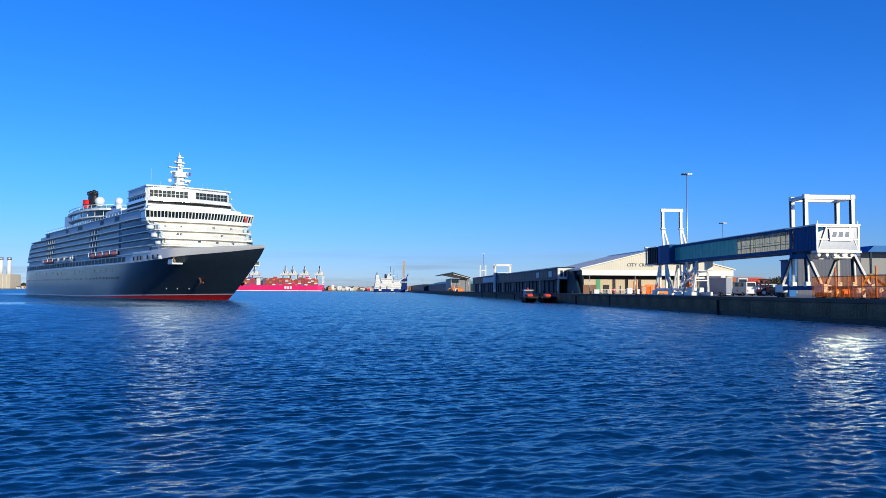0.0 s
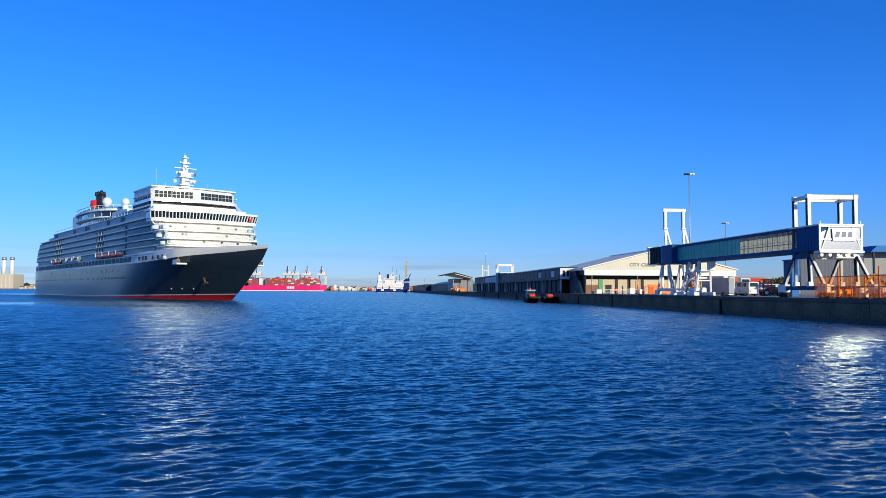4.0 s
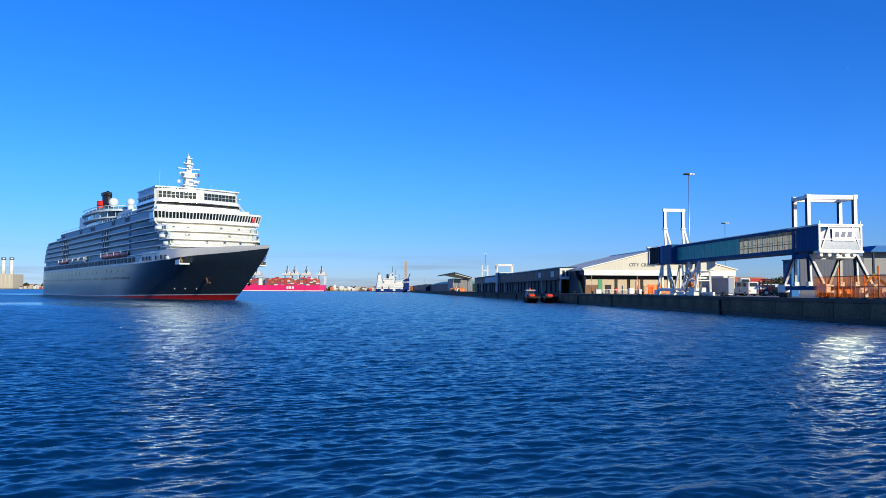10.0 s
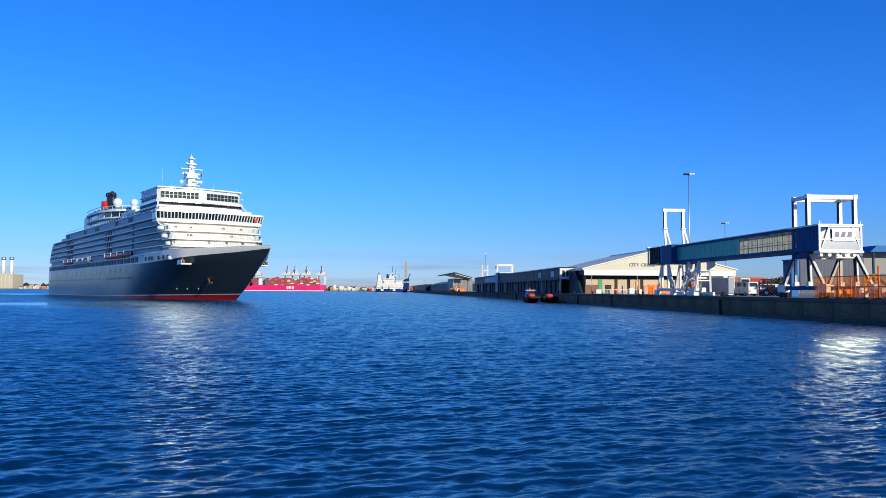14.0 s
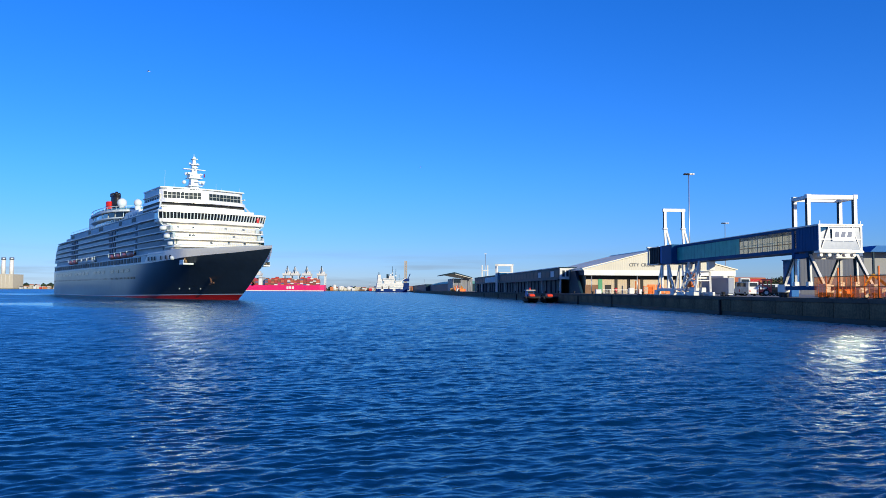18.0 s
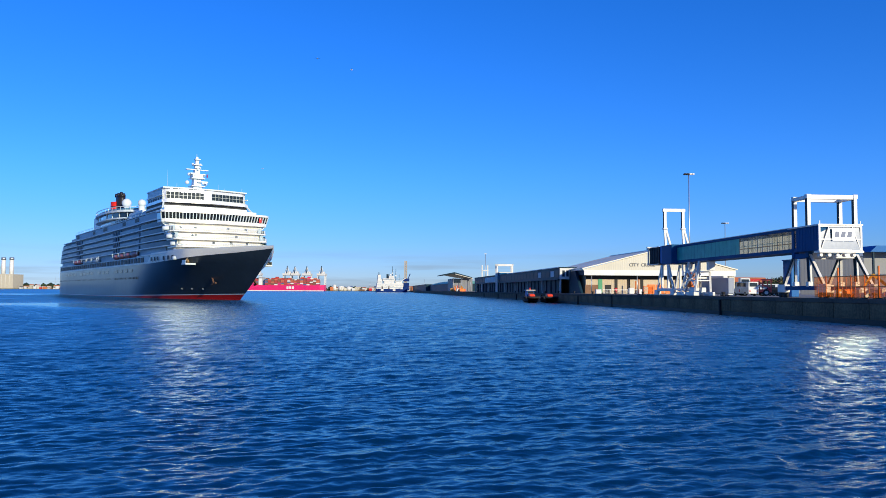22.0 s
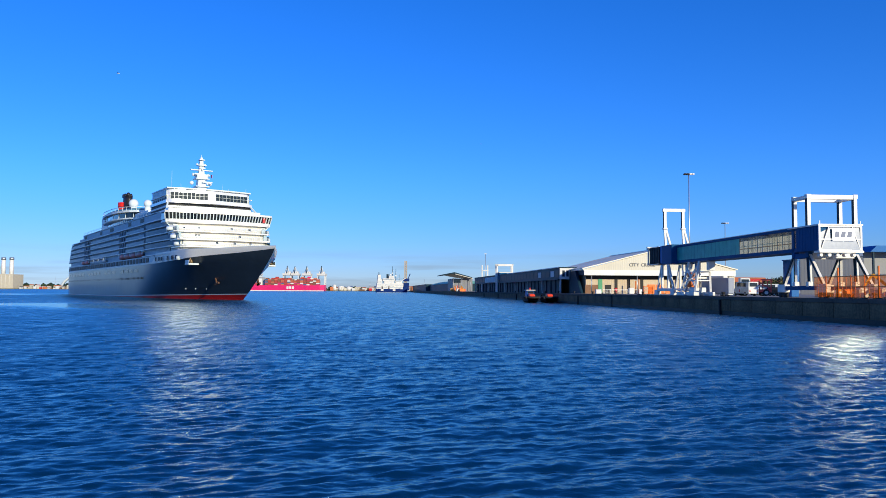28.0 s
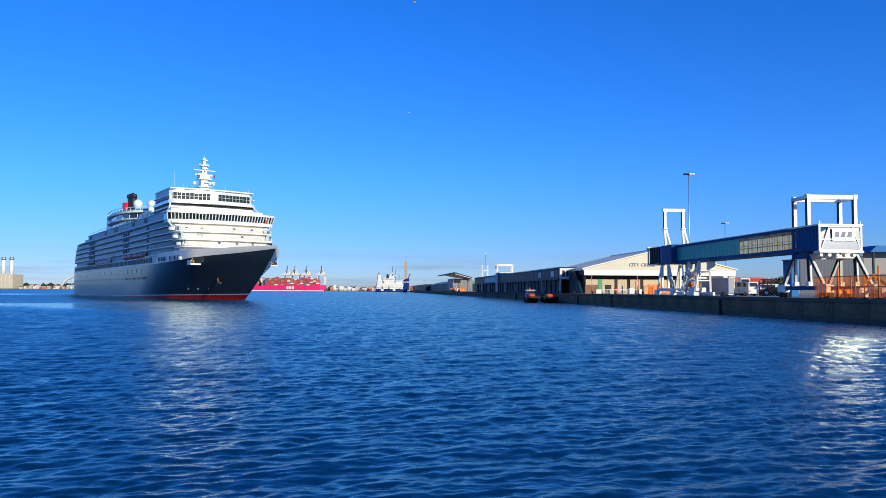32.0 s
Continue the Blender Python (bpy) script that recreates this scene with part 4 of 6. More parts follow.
M_VIEWGLASS = coated(polished(glass_dark("cabin_glass", (0.21, 0.21, 0.165), 0.10), 0.2, 0.3), 0.11, 2.3)
M_BARK = mat("bark", (0.09, 0.06, 0.04), 0.9, vary=0.4, scale=4)
M_LEAF = mat("olive_leaves", (0.075, 0.085, 0.022), 0.6, vary=0.5, scale=2)
M_LEAF2 = mat("dark_leaves", (0.035, 0.055, 0.02), 0.6, vary=0.5, scale=2)
M_TILE = mat("orange_roof_tiles", (0.62, 0.18, 0.06), 0.8, vary=0.25, scale=1)
M_LAND = mat("far_land", (0.10, 0.09, 0.05), 0.9, vary=0.4, scale=0.02)
M_PINK = mat("magenta_hull_paint", (0.72, 0.012, 0.13), 0.4, vary=0.1, scale=0.05)
M_FARWHITE = mat("weathered_white_paint", (0.72, 0.70, 0.65), 0.6, vary=0.2, scale=0.1)
M_FARTAN = mat("pale_power_station_cladding", (0.52, 0.46, 0.34), 0.7, vary=0.15, scale=0.03)
M_DARKBLUE = mat("royal_blue_ship_paint", (0.008, 0.03, 0.15), 0.5, vary=0.2, scale=0.1, spec=0.1)


M_COPE = mat("coping_concrete", (0.13, 0.10, 0.075), 0.85, vary=0.35, scale=1.0, bump=0.3, spec=0.2)


def ground_and_quay():
    apron = Shape().box(0.9, 900, -60, 1250, -3.0, QZ)
    q = solid("ground", apron, M_CONC2, "pale worn concrete quay apron", "ground", QUAY, kind="structure")
    wall = Shape().box(0.25, 0.9, -60, 1250, -3.0, QZ - 0.5)
    w = solid("quay_wall", wall, M_CONC, "stained concrete quay wall above the water", "wall", QUAY, kind="structure")
    unit = Shape().box(0, 0.24, 0.03, 5.97, 0.55, QZ - 0.46).mesh("wall_panel", M_CONC, 0.03)
    cope = Shape().box(-0.06, 0.92, 0.015, 5.985, QZ - 0.45, QZ + 0.02).mesh("coping_stone", M_COPE, 0.04)
    weed = Shape().box(-0.02, 0.23, 0, 6.0, -1.0, 0.57).mesh("weed_band", M_WEED)
    fender = Shape().box(-0.30, 0.02, -0.16, 0.16, -0.4, QZ - 0.5).mesh("timber_fender", M_RUBBER, 0.04)
    for i in range(68):
        y = 40 + i * 6.0
        for name, me in (("wall_panel", unit), ("coping_stone", cope), ("weed_band", weed)):
            part(name, me, None, w, m=pose(0, y, 0))
        if i in (11, 24, 31, 38, 45, 52):
            part("timber_fender", fender, None, w, m=pose(0, y + 3, 0))
    far = Shape().box(0, 0.26, 448, 1250, -1, QZ)
    part("far_wall", far, M_CONC, w)
    bol = thing("bollard", "black cast-iron mooring bollard on the quay edge", "bollard", QUAY @ pose(1.3, 60, QZ), group="bollards along the quay")
    part("post", Shape().rod((0, 0, 0), (0, 0, 0.45), 0.2, 0.17, 12), M_RUBBER, bol)
    part("cap", Shape().rod((0, 0, 0.45), (0, 0, 0.6), 0.3, 0.27, 12), M_RUBBER, bol)
    for i in range(1, 14):
        copy_thing(bol, QUAY @ pose(1.3, 60 + i * 17, QZ))
    ladder = thing("quay_ladder", "black steel ladder in a recess of the quay wall", "ladder", QUAY @ pose(-0.08, 160, 0))
    for y in (-0.25, 0.25):
        part("stile", Shape().box(-0.04, 0.04, y - 0.04, y + 0.04, -0.3, QZ), M_RUBBER, ladder)
    for i in range(8):
        part("rung", Shape().box(-0.03, 0.03, -0.25, 0.25, i * 0.32, i * 0.32 + 0.05), M_RUBBER, ladder)


ground_and_quay()


# ---- passenger boarding bridge ----
def boarding_bridge():
    b = thing("boarding_bridge", "blue and white passenger boarding bridge on two steel portals", "boarding bridge", QUAY)
    o0, o1, a0, a1 = 3.0, 8.85, 91.6, 94.6
    for o in (o0, o1):
        for a in (a0, a1):
            # dark plate gives the column's left face its shade by colour
            part("column_shade_plate", Shape().box(o - 0.25, o - 0.224, a - 0.22, a + 0.22, 11.05, 14.5), M_SLATE, b, "thin dark plate painted for the column's shade")
            c = part("tower_column", Shape().box(o - 0.22, o + 0.22, a - 0.22, a + 0.22, 10.9, 14.95), M_STEELW, b, "white steel column", 0.03)
            part("column_flange", Shape().box(o - 0.3, o + 0.3, a - 0.3, a + 0.3, 10.85, 11.05), M_STEELW, c)
            part("column_head", Shape().box(o - 0.29, o + 0.29, a - 0.29, a + 0.29, 14.45, 14.98), M_STEELW, c, bevel=0.04)
            part("lower_column", Shape().box(o - 0.3, o + 0.3, a - 0.3, a + 0.3, 7.4, 10.9), M_BLUE, b, "dark blue steel column", 0.03)
            out = -1 if a == a0 else 1
            part("leg", Shape().beam((o, a, 7.7), (o + 0.05, a + 0.1 * out, 4.3), 0.34, 0.34), M_STEELW, b, "white portal leg")
            # dark strips added beside the legs, coloured as their shaded side
            part("leg_shade_strip", Shape().beam((o - 0.17, a, 7.6), (o - 0.12, a + 0.1 * out, 4.5), 0.1, 0.3), M_SLATE, b, "dark strip painted for the leg's shade")
            part("leg_shade_strip", Shape().beam((o - 0.16, a + 0.2 * out, 7.6), (o - 0.06, a + 2.85 * out, 4.1), 0.1, 0.27), M_SLATE, b, "dark strip painted for the leg's shade")
            part("raking_leg", Shape().beam((o, a + 0.2 * out, 7.7), (o + 0.1, a + 2.9 * out, 4.0), 0.31, 0.31), M_STEELW, b, "white raking leg")
            bog = part("bogie", Shape().box(o - 0.35, o + 0.35, a + 2.9 * out - 0.9, a + 2.9 * out + 0.9, 3.2, 4.2), M_STEELW, b, "white wheel bogie", 0.06)
            for k in (-0.5, 0.5):
                part("bogie_wheel", Shape().rod((o - 0.25, a + 2.9 * out + k, QZ + 0.36), (o + 0.25, a + 2.9 * out + k, QZ + 0.36), 0.36, None, 14), M_RUBBER, bog)
            part("foot_joint", Shape().box(o - 0.3, o + 0.3, a - 0.3, a + 0.3, 3.9, 4.5), M_STEELW, b, bevel=0.05)
    for a in (a0, a1):
        part("top_beam", Shape().box(o0, o1, a - 0.2, a + 0.2, 14.38, 14.92), M_STEELW, b, "white top beam", 0.03)
        part("mid_beam", Shape().box(o0, o1, a - 0.24, a + 0.24, 7.3, 7.9), M_STEELW, b, "white cross beam", 0.03)
    for o in (o0, o1):
        part("side_beam", Shape().box(o - 0.2, o + 0.2, a0, a1, 14.4, 14.85), M_STEELW, b, bevel=0.03)
        part("ground_beam", Shape().box(o - 0.25, o + 0.25, a0 - 2.8, a1 + 2.8, 3.5, 4.0), M_BLUE, b, "blue ground beam", 0.03)
        part("side_mid_beam", Shape().box(o - 0.24, o + 0.24, a0, a1, 7.3, 7.9), M_BLUE, b, bevel=0.03)
    # end cabin
    cab = part("end_cabin", Shape().box(2.3, 7.45, 88.4, 93.2, 8.05, 10.95), M_BLUE, b, "dark blue end cabin", 0.06)
    part("cabin_back", Shape().box(5.95, 7.45, 93.2, 94.9, 8.05, 10.95), M_BLUE, cab)
    for i in range(8):
        y = 88.75 + i * 0.6
        part("flank_rib", Shape().box(2.275, 2.3, y - 0.03, y + 0.05, 8.1, 10.9), M_BLUE, cab)
    part("cabin_roof", Shape().box(2.2, 7.6, 88.15, 94.9, 10.95, 11.12), M_STEELW, cab)
    part("cabin_floor", Shape().box(2.2, 7.55, 88.0, 89.2, 7.8, 8.04), M_STEELW, cab, "white floor frame")
    f = 88.34
    part("glass_front", Shape().box(-2.46, 2.46, -0.03, 0, -1.37, 1.37), M_VIEWGLASS, cab, "greenish glass end wall", m=pose(4.88, f, 9.48, -SIGN_TILT, 0, -1.35))
    for x in (2.36, 7.4):
        part("front_post", Shape().box(x - 0.11, x + 0.11, f - 0.14, f - 0.02, 8.0, 11.0), M_STEELW, cab)
    for z in (8.1, 9.35, 10.85):
        part("front_rail", Shape().box(2.3, 7.45, f - 0.13, f - 0.03, z - 0.08, z + 0.08), M_STEELW, cab)
    for p, q in (((2.5, 8.1), (3.5, 10.8)), ((7.3, 8.1), (6.3, 10.8))):
        part("front_brace", Shape().beam((p[0], f - 0.1, p[1]), (q[0], f - 0.1, q[1]), 0.12, 0.1), M_STEELW, cab)
    sign = part("sign_panel", Shape().box(-1.35, 1.35, -0.03, 0.03, -0.72, 0.72), M_PANEL, cab, "glossy white sign panel with grey-blue shapes", m=pose(5.2, f - 0.2, 9.9, -SIGN_TILT, 0, -1.35))
    for k, x in enumerate((-0.8, -0.05, 0.7)):
        foot = [(x - 0.34, -0.34), (x + 0.22, -0.34), (x + 0.34, 0.36), (x - 0.16, 0.36)]
        part("sign_shape", Shape().loft([[(u, y, w) for u, w in foot] for y in (-0.045, -0.031)], True, False, True), M_LOGO, sign)
    for x in (2.6, 3.6, 4.6, 5.6, 6.6):
        part("roller", Shape().rod((x, 88.3, 7.55), (x, 88.9, 7.55), 0.2, None, 12), M_STEELW, cab)
    for x in (2.4, 4.8, 7.3):
        part("roof_post", Shape().box(x - 0.04, x + 0.04, 88.2, 88.28, 11.1, 11.5), M_STEELW, cab)
    # glazed tube
    t0, t1, s0, s1 = 93.2, 132.2, 2.7, 5.9
    tube = part("tube_floor", Shape().box(s0, s1, t0, t1, 8.1, 8.55), M_BLUE, b, "dark blue bottom chord of the glazed walkway")
    part("tube_roof", Shape().box(s0 - 0.05, s1 + 0.05, t0, t1, 10.75, 11.12), M_BLUE, b, "dark blue walkway roof", 0.05)
    n = 30
    step = (t1 - t0) / n
    for i in range(n):
        y = t0 + i * step
        for x, sd in ((s0 + 0.06, -1), (s1 - 0.06, 1)):
            if i < (12 if sd < 0 else 19):
                part("pane", Shape().box(x - 0.015, x + 0.015, y + 0.03, y + step - 0.03, 8.56, 10.74), M_CLEAR_SUN if sd < 0 else M_PANE, b, "pale see-through pane")
            else:
                part("pane", Shape().box(x - 0.015, x + 0.015, y + 0.02, y + step - 0.02, 8.56, 10.74), M_TEAL, b)
            part("mullion", Shape().box(x - 0.03, x + 0.03, y - 0.02, y + 0.02, 8.5, 10.8), M_FRAME, b)
    part("handrail", Shape().box(s0 + 0.2, s0 + 0.24, t0, t1, 9.55, 9.6), M_FRAME, b)
    part("handrail", Shape().box(s1 - 0.26, s1 - 0.2, t0, t1, 9.5, 9.62), M_BRICK, b, "brown handrail inside the walkway")
    part("roof_edge", Shape().box(s0 - 0.12, s0 - 0.02, t0, t1, 11.12, 11.2), M_STEELW, b, "pale roof edge trim")
    # far tower: one frame, with flared feet above the walkway
    o0, o1, a0 = 1.75, 5.0, 134.6
    for o in (o0, o1):
        part("tower_column", Shape().box(o - 0.24, o + 0.24, a0 - 0.24, a0 + 0.24, 14.3, 17.75), M_STEELW, b, "white steel column", 0.03)
        # same painted shade on the far tower's left faces
        part("column_shade_plate", Shape().box(o - 0.26, o - 0.244, a0 - 0.22, a0 + 0.22, 14.3, 17.2), M_SLATE, b)
        part("column_flange", Shape().box(o - 0.36, o + 0.36, a0 - 0.36, a0 + 0.36, 14.1, 14.35), M_STEELW, b)
        part("tower_strut", Shape().beam((o - 0.05, a0, 14.1), (o + 0.1, a0, 11.2), 0.34, 0.34), M_STEELW, b, "white strut")
        part("tower_strut", Shape().beam((o + 0.2, a0, 14.1), (o + 1.0, a0, 11.2), 0.30, 0.30), M_STEELW, b, "white strut")
        for out in (-1, 1):
            a = a0 + 1.4 * out
            part("leg", Shape().beam((o, a, 7.9), (o, a + 0.1 * out, 3.4), 0.34, 0.34), M_STEELW, b, "white portal leg")
            part("raking_leg", Shape().beam((o, a + 0.2 * out, 7.9), (o, a + 2.4 * out, 3.4), 0.30, 0.30), M_STEELW, b, "white raking leg")
            part("bogie", Shape().box(o - 0.35, o + 0.35, a + 2.4 * out - 0.8, a + 2.4 * out + 0.8, QZ + 0.02, 3.5), M_STEELW, b, "white wheel bogie", 0.06)
        part("ground_beam", Shape().box(o - 0.22, o + 0.22, a0 - 3.4, a0 + 3.4, 3.3, 3.8), M_STEELW, b, bevel=0.03)
    part("top_beam", Shape().box(o0 - 0.4, o1 + 0.4, a0 - 0.2, a0 + 0.2, 17.2, 17.75), M_STEELW, b, "white top beam", 0.03)
    part("junction_box", Shape().box(1.7, 6.2, 131.6, 136.2, 8.0, 11.3), M_BLUE, b, "dark blue junction cabin", 0.06)
    nose = part("nose_cabin", Shape().box(1.9, 5.0, 136.2, 137.5, 8.2, 11.3), M_BLUE2, b, "bright blue nose cabin", 0.06)
    for i in range(12):
        part("bellows_fold", Shape().box(1.75 + 0.06 * (i % 2), 5.0, 137.5 + i * 0.43, 137.88 + i * 0.43, 8.2, 11.2), M_RUBBER, nose, "black rubber bellows", 0.05)
    for z in (8.15, 11.25):
        part("bellows_frame", Shape().box(1.6, 5.1, 142.66, 142.9, z - 0.1, z + 0.1), M_STEELW, nose, "white bellows frame")
        part("nose_trim", Shape().box(1.68, 1.76, 137.5, 142.66, z - 0.06, z + 0.06), M_STEELW, nose)
    for x in (1.65, 5.05):
        part("bellows_frame", Shape().box(x - 0.1, x + 0.1, 142.66, 142.9, 8.05, 11.35), M_STEELW, nose)
    part("nose_hood", Shape().box(1.5, 5.2, 142.9, 143.4, 10.9, 11.5), M_STEELW, nose, "white hood over the bellows", 0.04)
    for z in (5.0, 6.4):
        for a in (121.9, 127.0):
            part("trestle_tie", Shape().beam((2.1, a, z), (4.3, a, z), 0.16), M_STEELW, b)
        for o in (2.2, 4.2):
            part("trestle_tie", Shape().beam((o, 121.9, z), (o, 127.0, z), 0.16), M_STEELW, b)
    for o in (2.9, 3.6):
        part("lift_ram", Shape().rod((o, 124.4, 3.0), (o, 124.4, 8.1), 0.14, None, 10), M_STEEL, b)
    part("drive_housing", Shape().box(2.2, 4.2, 123.4, 125.4, QZ + 0.02, 3.9), M_STEELW, b, "white drive housing", 0.08)
    # trestle below the tube
    for a in (122.5, 126.5):
        for o, q in ((2.7, 1.6), (4.4, 4.1)):
            part("trestle_leg", Shape().beam((o, a, 8.1), (q, a + (0.9 if a > 124 else -0.9), 3.0), 0.32, 0.32), M_STEELW, b, "white trestle leg", 0.03)
            part("trestle_foot", Shape().box(q - 0.5, q + 0.5, a - 1.5, a + 1.5, QZ + 0.02, 3.2), M_STEELW, b, bevel=0.05)
        part("trestle_beam", Shape().box(1.7, 4.3, a - 0.15, a + 0.15, 5.3, 5.6), M_STEELW, b, bevel=0.03)
    part("trestle_brace", Shape().beam((2.3, 122.4, 7.2), (2.0, 126.6, 4.0), 0.25), M_STEELW, b)
    part("trestle_brace", Shape().beam((2.3, 126.6, 7.2), (2.0, 122.4, 4.0), 0.25), M_STEELW, b)
    part("control_cabinet", Shape().box(2.6, 3.4, 126.0, 127.2, 4.0, 6.4), M_FENCE, b, "orange control cabinet", 0.04)
    for o, z in ((4.0, 7.4), (5.0, 7.4)):
        part("drive_strut", Shape().beam((o, 128.5, 7.9), (o, 131.5, 3.0), 0.3), M_STEELW, b)
    part("service_box", Shape().box(3.4, 4.4, 120.4, 121.4, 6.6, 8.0), M_STEELW, b, bevel=0.05)
    return b


SIGN_TILT = 3.0
M_FRAME = mat("teal_grey_frame", (0.05, 0.17, 0.24), 0.4, spec=0.2)
boarding_bridge()


def lamp_mast(m, height, label):
    t = thing("lamp_mast", label, "lamp mast", m, group="floodlight masts")
    part("pole", Shape().rod((0, 0, 0), (0, 0, height), 0.22, 0.11, 12), M_STEEL, t)
    hd = part("head_frame", Shape().box(-1.1, 1.1, -0.12, 0.12, height - 0.1, height + 0.2), M_STEEL, t)
    for x in (-1.05, -0.35, 0.35, 1.05):
        part("floodlight", Shape().box(x - 0.28, x + 0.28, -0.6, 0.4, height - 0.25, height + 0.15), M_RUBBER if x < 0 else M_STEELW, hd, bevel=0.05)
    return t


lamp_mast(pose(64.3, 200, QZ), 31.4, "tall galvanised floodlight mast behind the boarding bridge")
lamp_mast(pose(110.4, 300, QZ), 27.5, "distant floodlight mast beyond the terminal")
slim = thing("light_pole", "thin white light pole on the quay", "pole", QUAY @ pose(3.4, 376, QZ))
part("pole", Shape().rod((0, 0, 0), (0, 0, 18.5), 0.16, 0.1, 8), M_STEEL, slim)
part("lamp_head", Shape().box(-0.6, 0.6, -0.2, 0.2, 18.4, 18.7), M_STEEL, slim)


# ---- terminal ----
def terminal():
    t = thing("terminal_building", "long cream terminal with a low gable and pale sheet roof", "terminal building", QUAY)
    y0, y1, x0, x1, xr = 200.0, 243.0, 5.0, 45.6, 25.3
    ev, rd = 8.95, 14.1
    body = Shape().extrude_y([(x0 + 1.2, QZ), (x1 - 1.2, QZ), (x1 - 1.2, 8.4), (x0 + 1.2, 8.4)], y0 + 3.0, y1)
    part("wall", body, M_TAN, t, "tan wall set back below the canopy")
    gab = Shape().extrude_y([(x0, 7.45), (x1, 7.45), (x1, ev), (xr, rd), (x0, ev)], y0, y0 + 0.35)
    part("gable", gab, M_CREAM, t, "cream gable wall")
    part("soffit", Shape().box(x0 + 0.1, x1 - 0.1, y0 + 0.3, y0 + 3.4, 7.3, 7.5), M_SOFFIT, t)
    # shadow below the canopy, drawn as a dark strip on the wall
    part("canopy_shadow_band", Shape().box(x0 + 1.2, x1 - 1.2, y0 + 2.92, y0 + 3.0, 6.4, 7.35), M_SOFFIT, t, "dark band painted as the canopy's shadow on the wall")
    part("fascia", Shape().box(x0 - 0.1, x1 + 0.1, y0 - 0.12, y0 + 0.02, 7.35, 8.75), M_FASCIA, t, "white fascia board")
    for xa, za, xb, zb in ((x0 - 0.6, ev, xr, rd + 0.05), (xr, rd + 0.05, x1 + 0.6, ev)):
        part("roof", Shape().extrude_y([(xa, za), (xb, zb), (xb, zb + 0.25), (xa, za + 0.25)], y0 - 0.3, y1 + 0.3), M_ROOF, t, "pale profiled roof slope")
    part("eaves_wall", Shape().box(x0, x0 + 0.3, y0 + 0.35, y1, 7.45, ev), M_SLATE, t)
    part("gutter", Shape().box(x0 - 0.35, x0, y0, y1, ev - 0.3, ev - 0.05), M_FASCIA, t)
    part("plinth", Shape().box(x0 + 1.0, x0 + 4.4, y0 + 2.86, y0 + 3.0, QZ, 4.9), M_BRICK, t, "brown brick panel")
    part("green_door", Shape().box(x0 + 4.5, x0 + 5.6, y0 + 2.84, y0 + 2.98, QZ, 6.4), M_GREEN, t, "green door panel")
    for x in (x0 + 9.0, x0 + 12.4, x0 + 16.0, x0 + 24, x0 + 30):
        part("pier", Shape().box(x, x + 0.7, y0 + 2.8, y0 + 2.99, QZ, 6.4), M_SOFFIT, t, "dark pier between the bays")
    for x in (x0 + 6.4, x0 + 20.6):
        part("doorway", Shape().box(x, x + 1.6, y0 + 2.85, y0 + 2.99, QZ, 4.9), M_SOFFIT, t, "dark doorway", 0.02)
    for x in (x0 + 2.0, x0 + 14.2, x0 + 27, x0 + 39):
        part("canopy_post", Shape().rod((x, y0 + 0.4, QZ), (x, y0 + 0.4, 7.4), 0.14, None, 10), M_STEEL, t)
    part("ridge_cap", Shape().box(xr - 0.4, xr + 0.4, y0 - 0.3, y1, rd + 0.22, rd + 0.42), M_FASCIA, t)
    # lettering
    word, at = "CITY CRUISE", 17.0
    for ch in word:
        if ch == " ":
            at += 0.42
            continue
        cu = bpy.data.curves.new("sign_letter", "FONT")
        cu.body, cu.size, cu.extrude = ch, 1.2, 0.04
        tmp = bpy.data.objects.new("tmp", cu)
        scene.collection.objects.link(tmp)
        me = bpy.data.meshes.new_from_object(tmp.evaluated_get(bpy.context.evaluated_depsgraph_get()))
        bpy.data.objects.remove(tmp)
        me.materials.clear()
        me.materials.append(M_LETTER)
        xs = [v.co.x for v in me.vertices]
        part("sign_letter", me, None, t, "dark grey sign letter on the gable", m=pose(at - min(xs), y0 - 0.06, 9.75, 90))
        at += max(xs) - min(xs) + 0.12
    # sheds at the far side
    part("side_annex", Shape().box(x1 - 1.0, x1 + 4.6, y0 + 10, y0 + 60, QZ, 9.0), M_CREAM, t, "cream annex")
    part("annex_roof", Shape().box(x1 - 1.2, x1 + 4.8, y0 + 9.7, y0 + 60, 9.0, 9.3), M_FASCIA, t)
    return t


terminal()


def marker_post(m):
    t = thing("marker_post", "orange marker post standing before the terminal", "post", m)
    part("post", Shape().rod((0, 0, 0.12), (0, 0, 3.3), 0.16, None, 10), M_FENCE, t)
    part("foot", Shape().box(-0.4, 0.4, -0.4, 0.4, 0, 0.14), M_RUBBER, t, "black rubber foot", 0.03)
    part("cap", Shape().rod((0, 0, 3.3), (0, 0, 3.42), 0.2, 0.1, 10), M_STEELW, t)


marker_post(QUAY @ pose(18.3, 199.0, QZ))


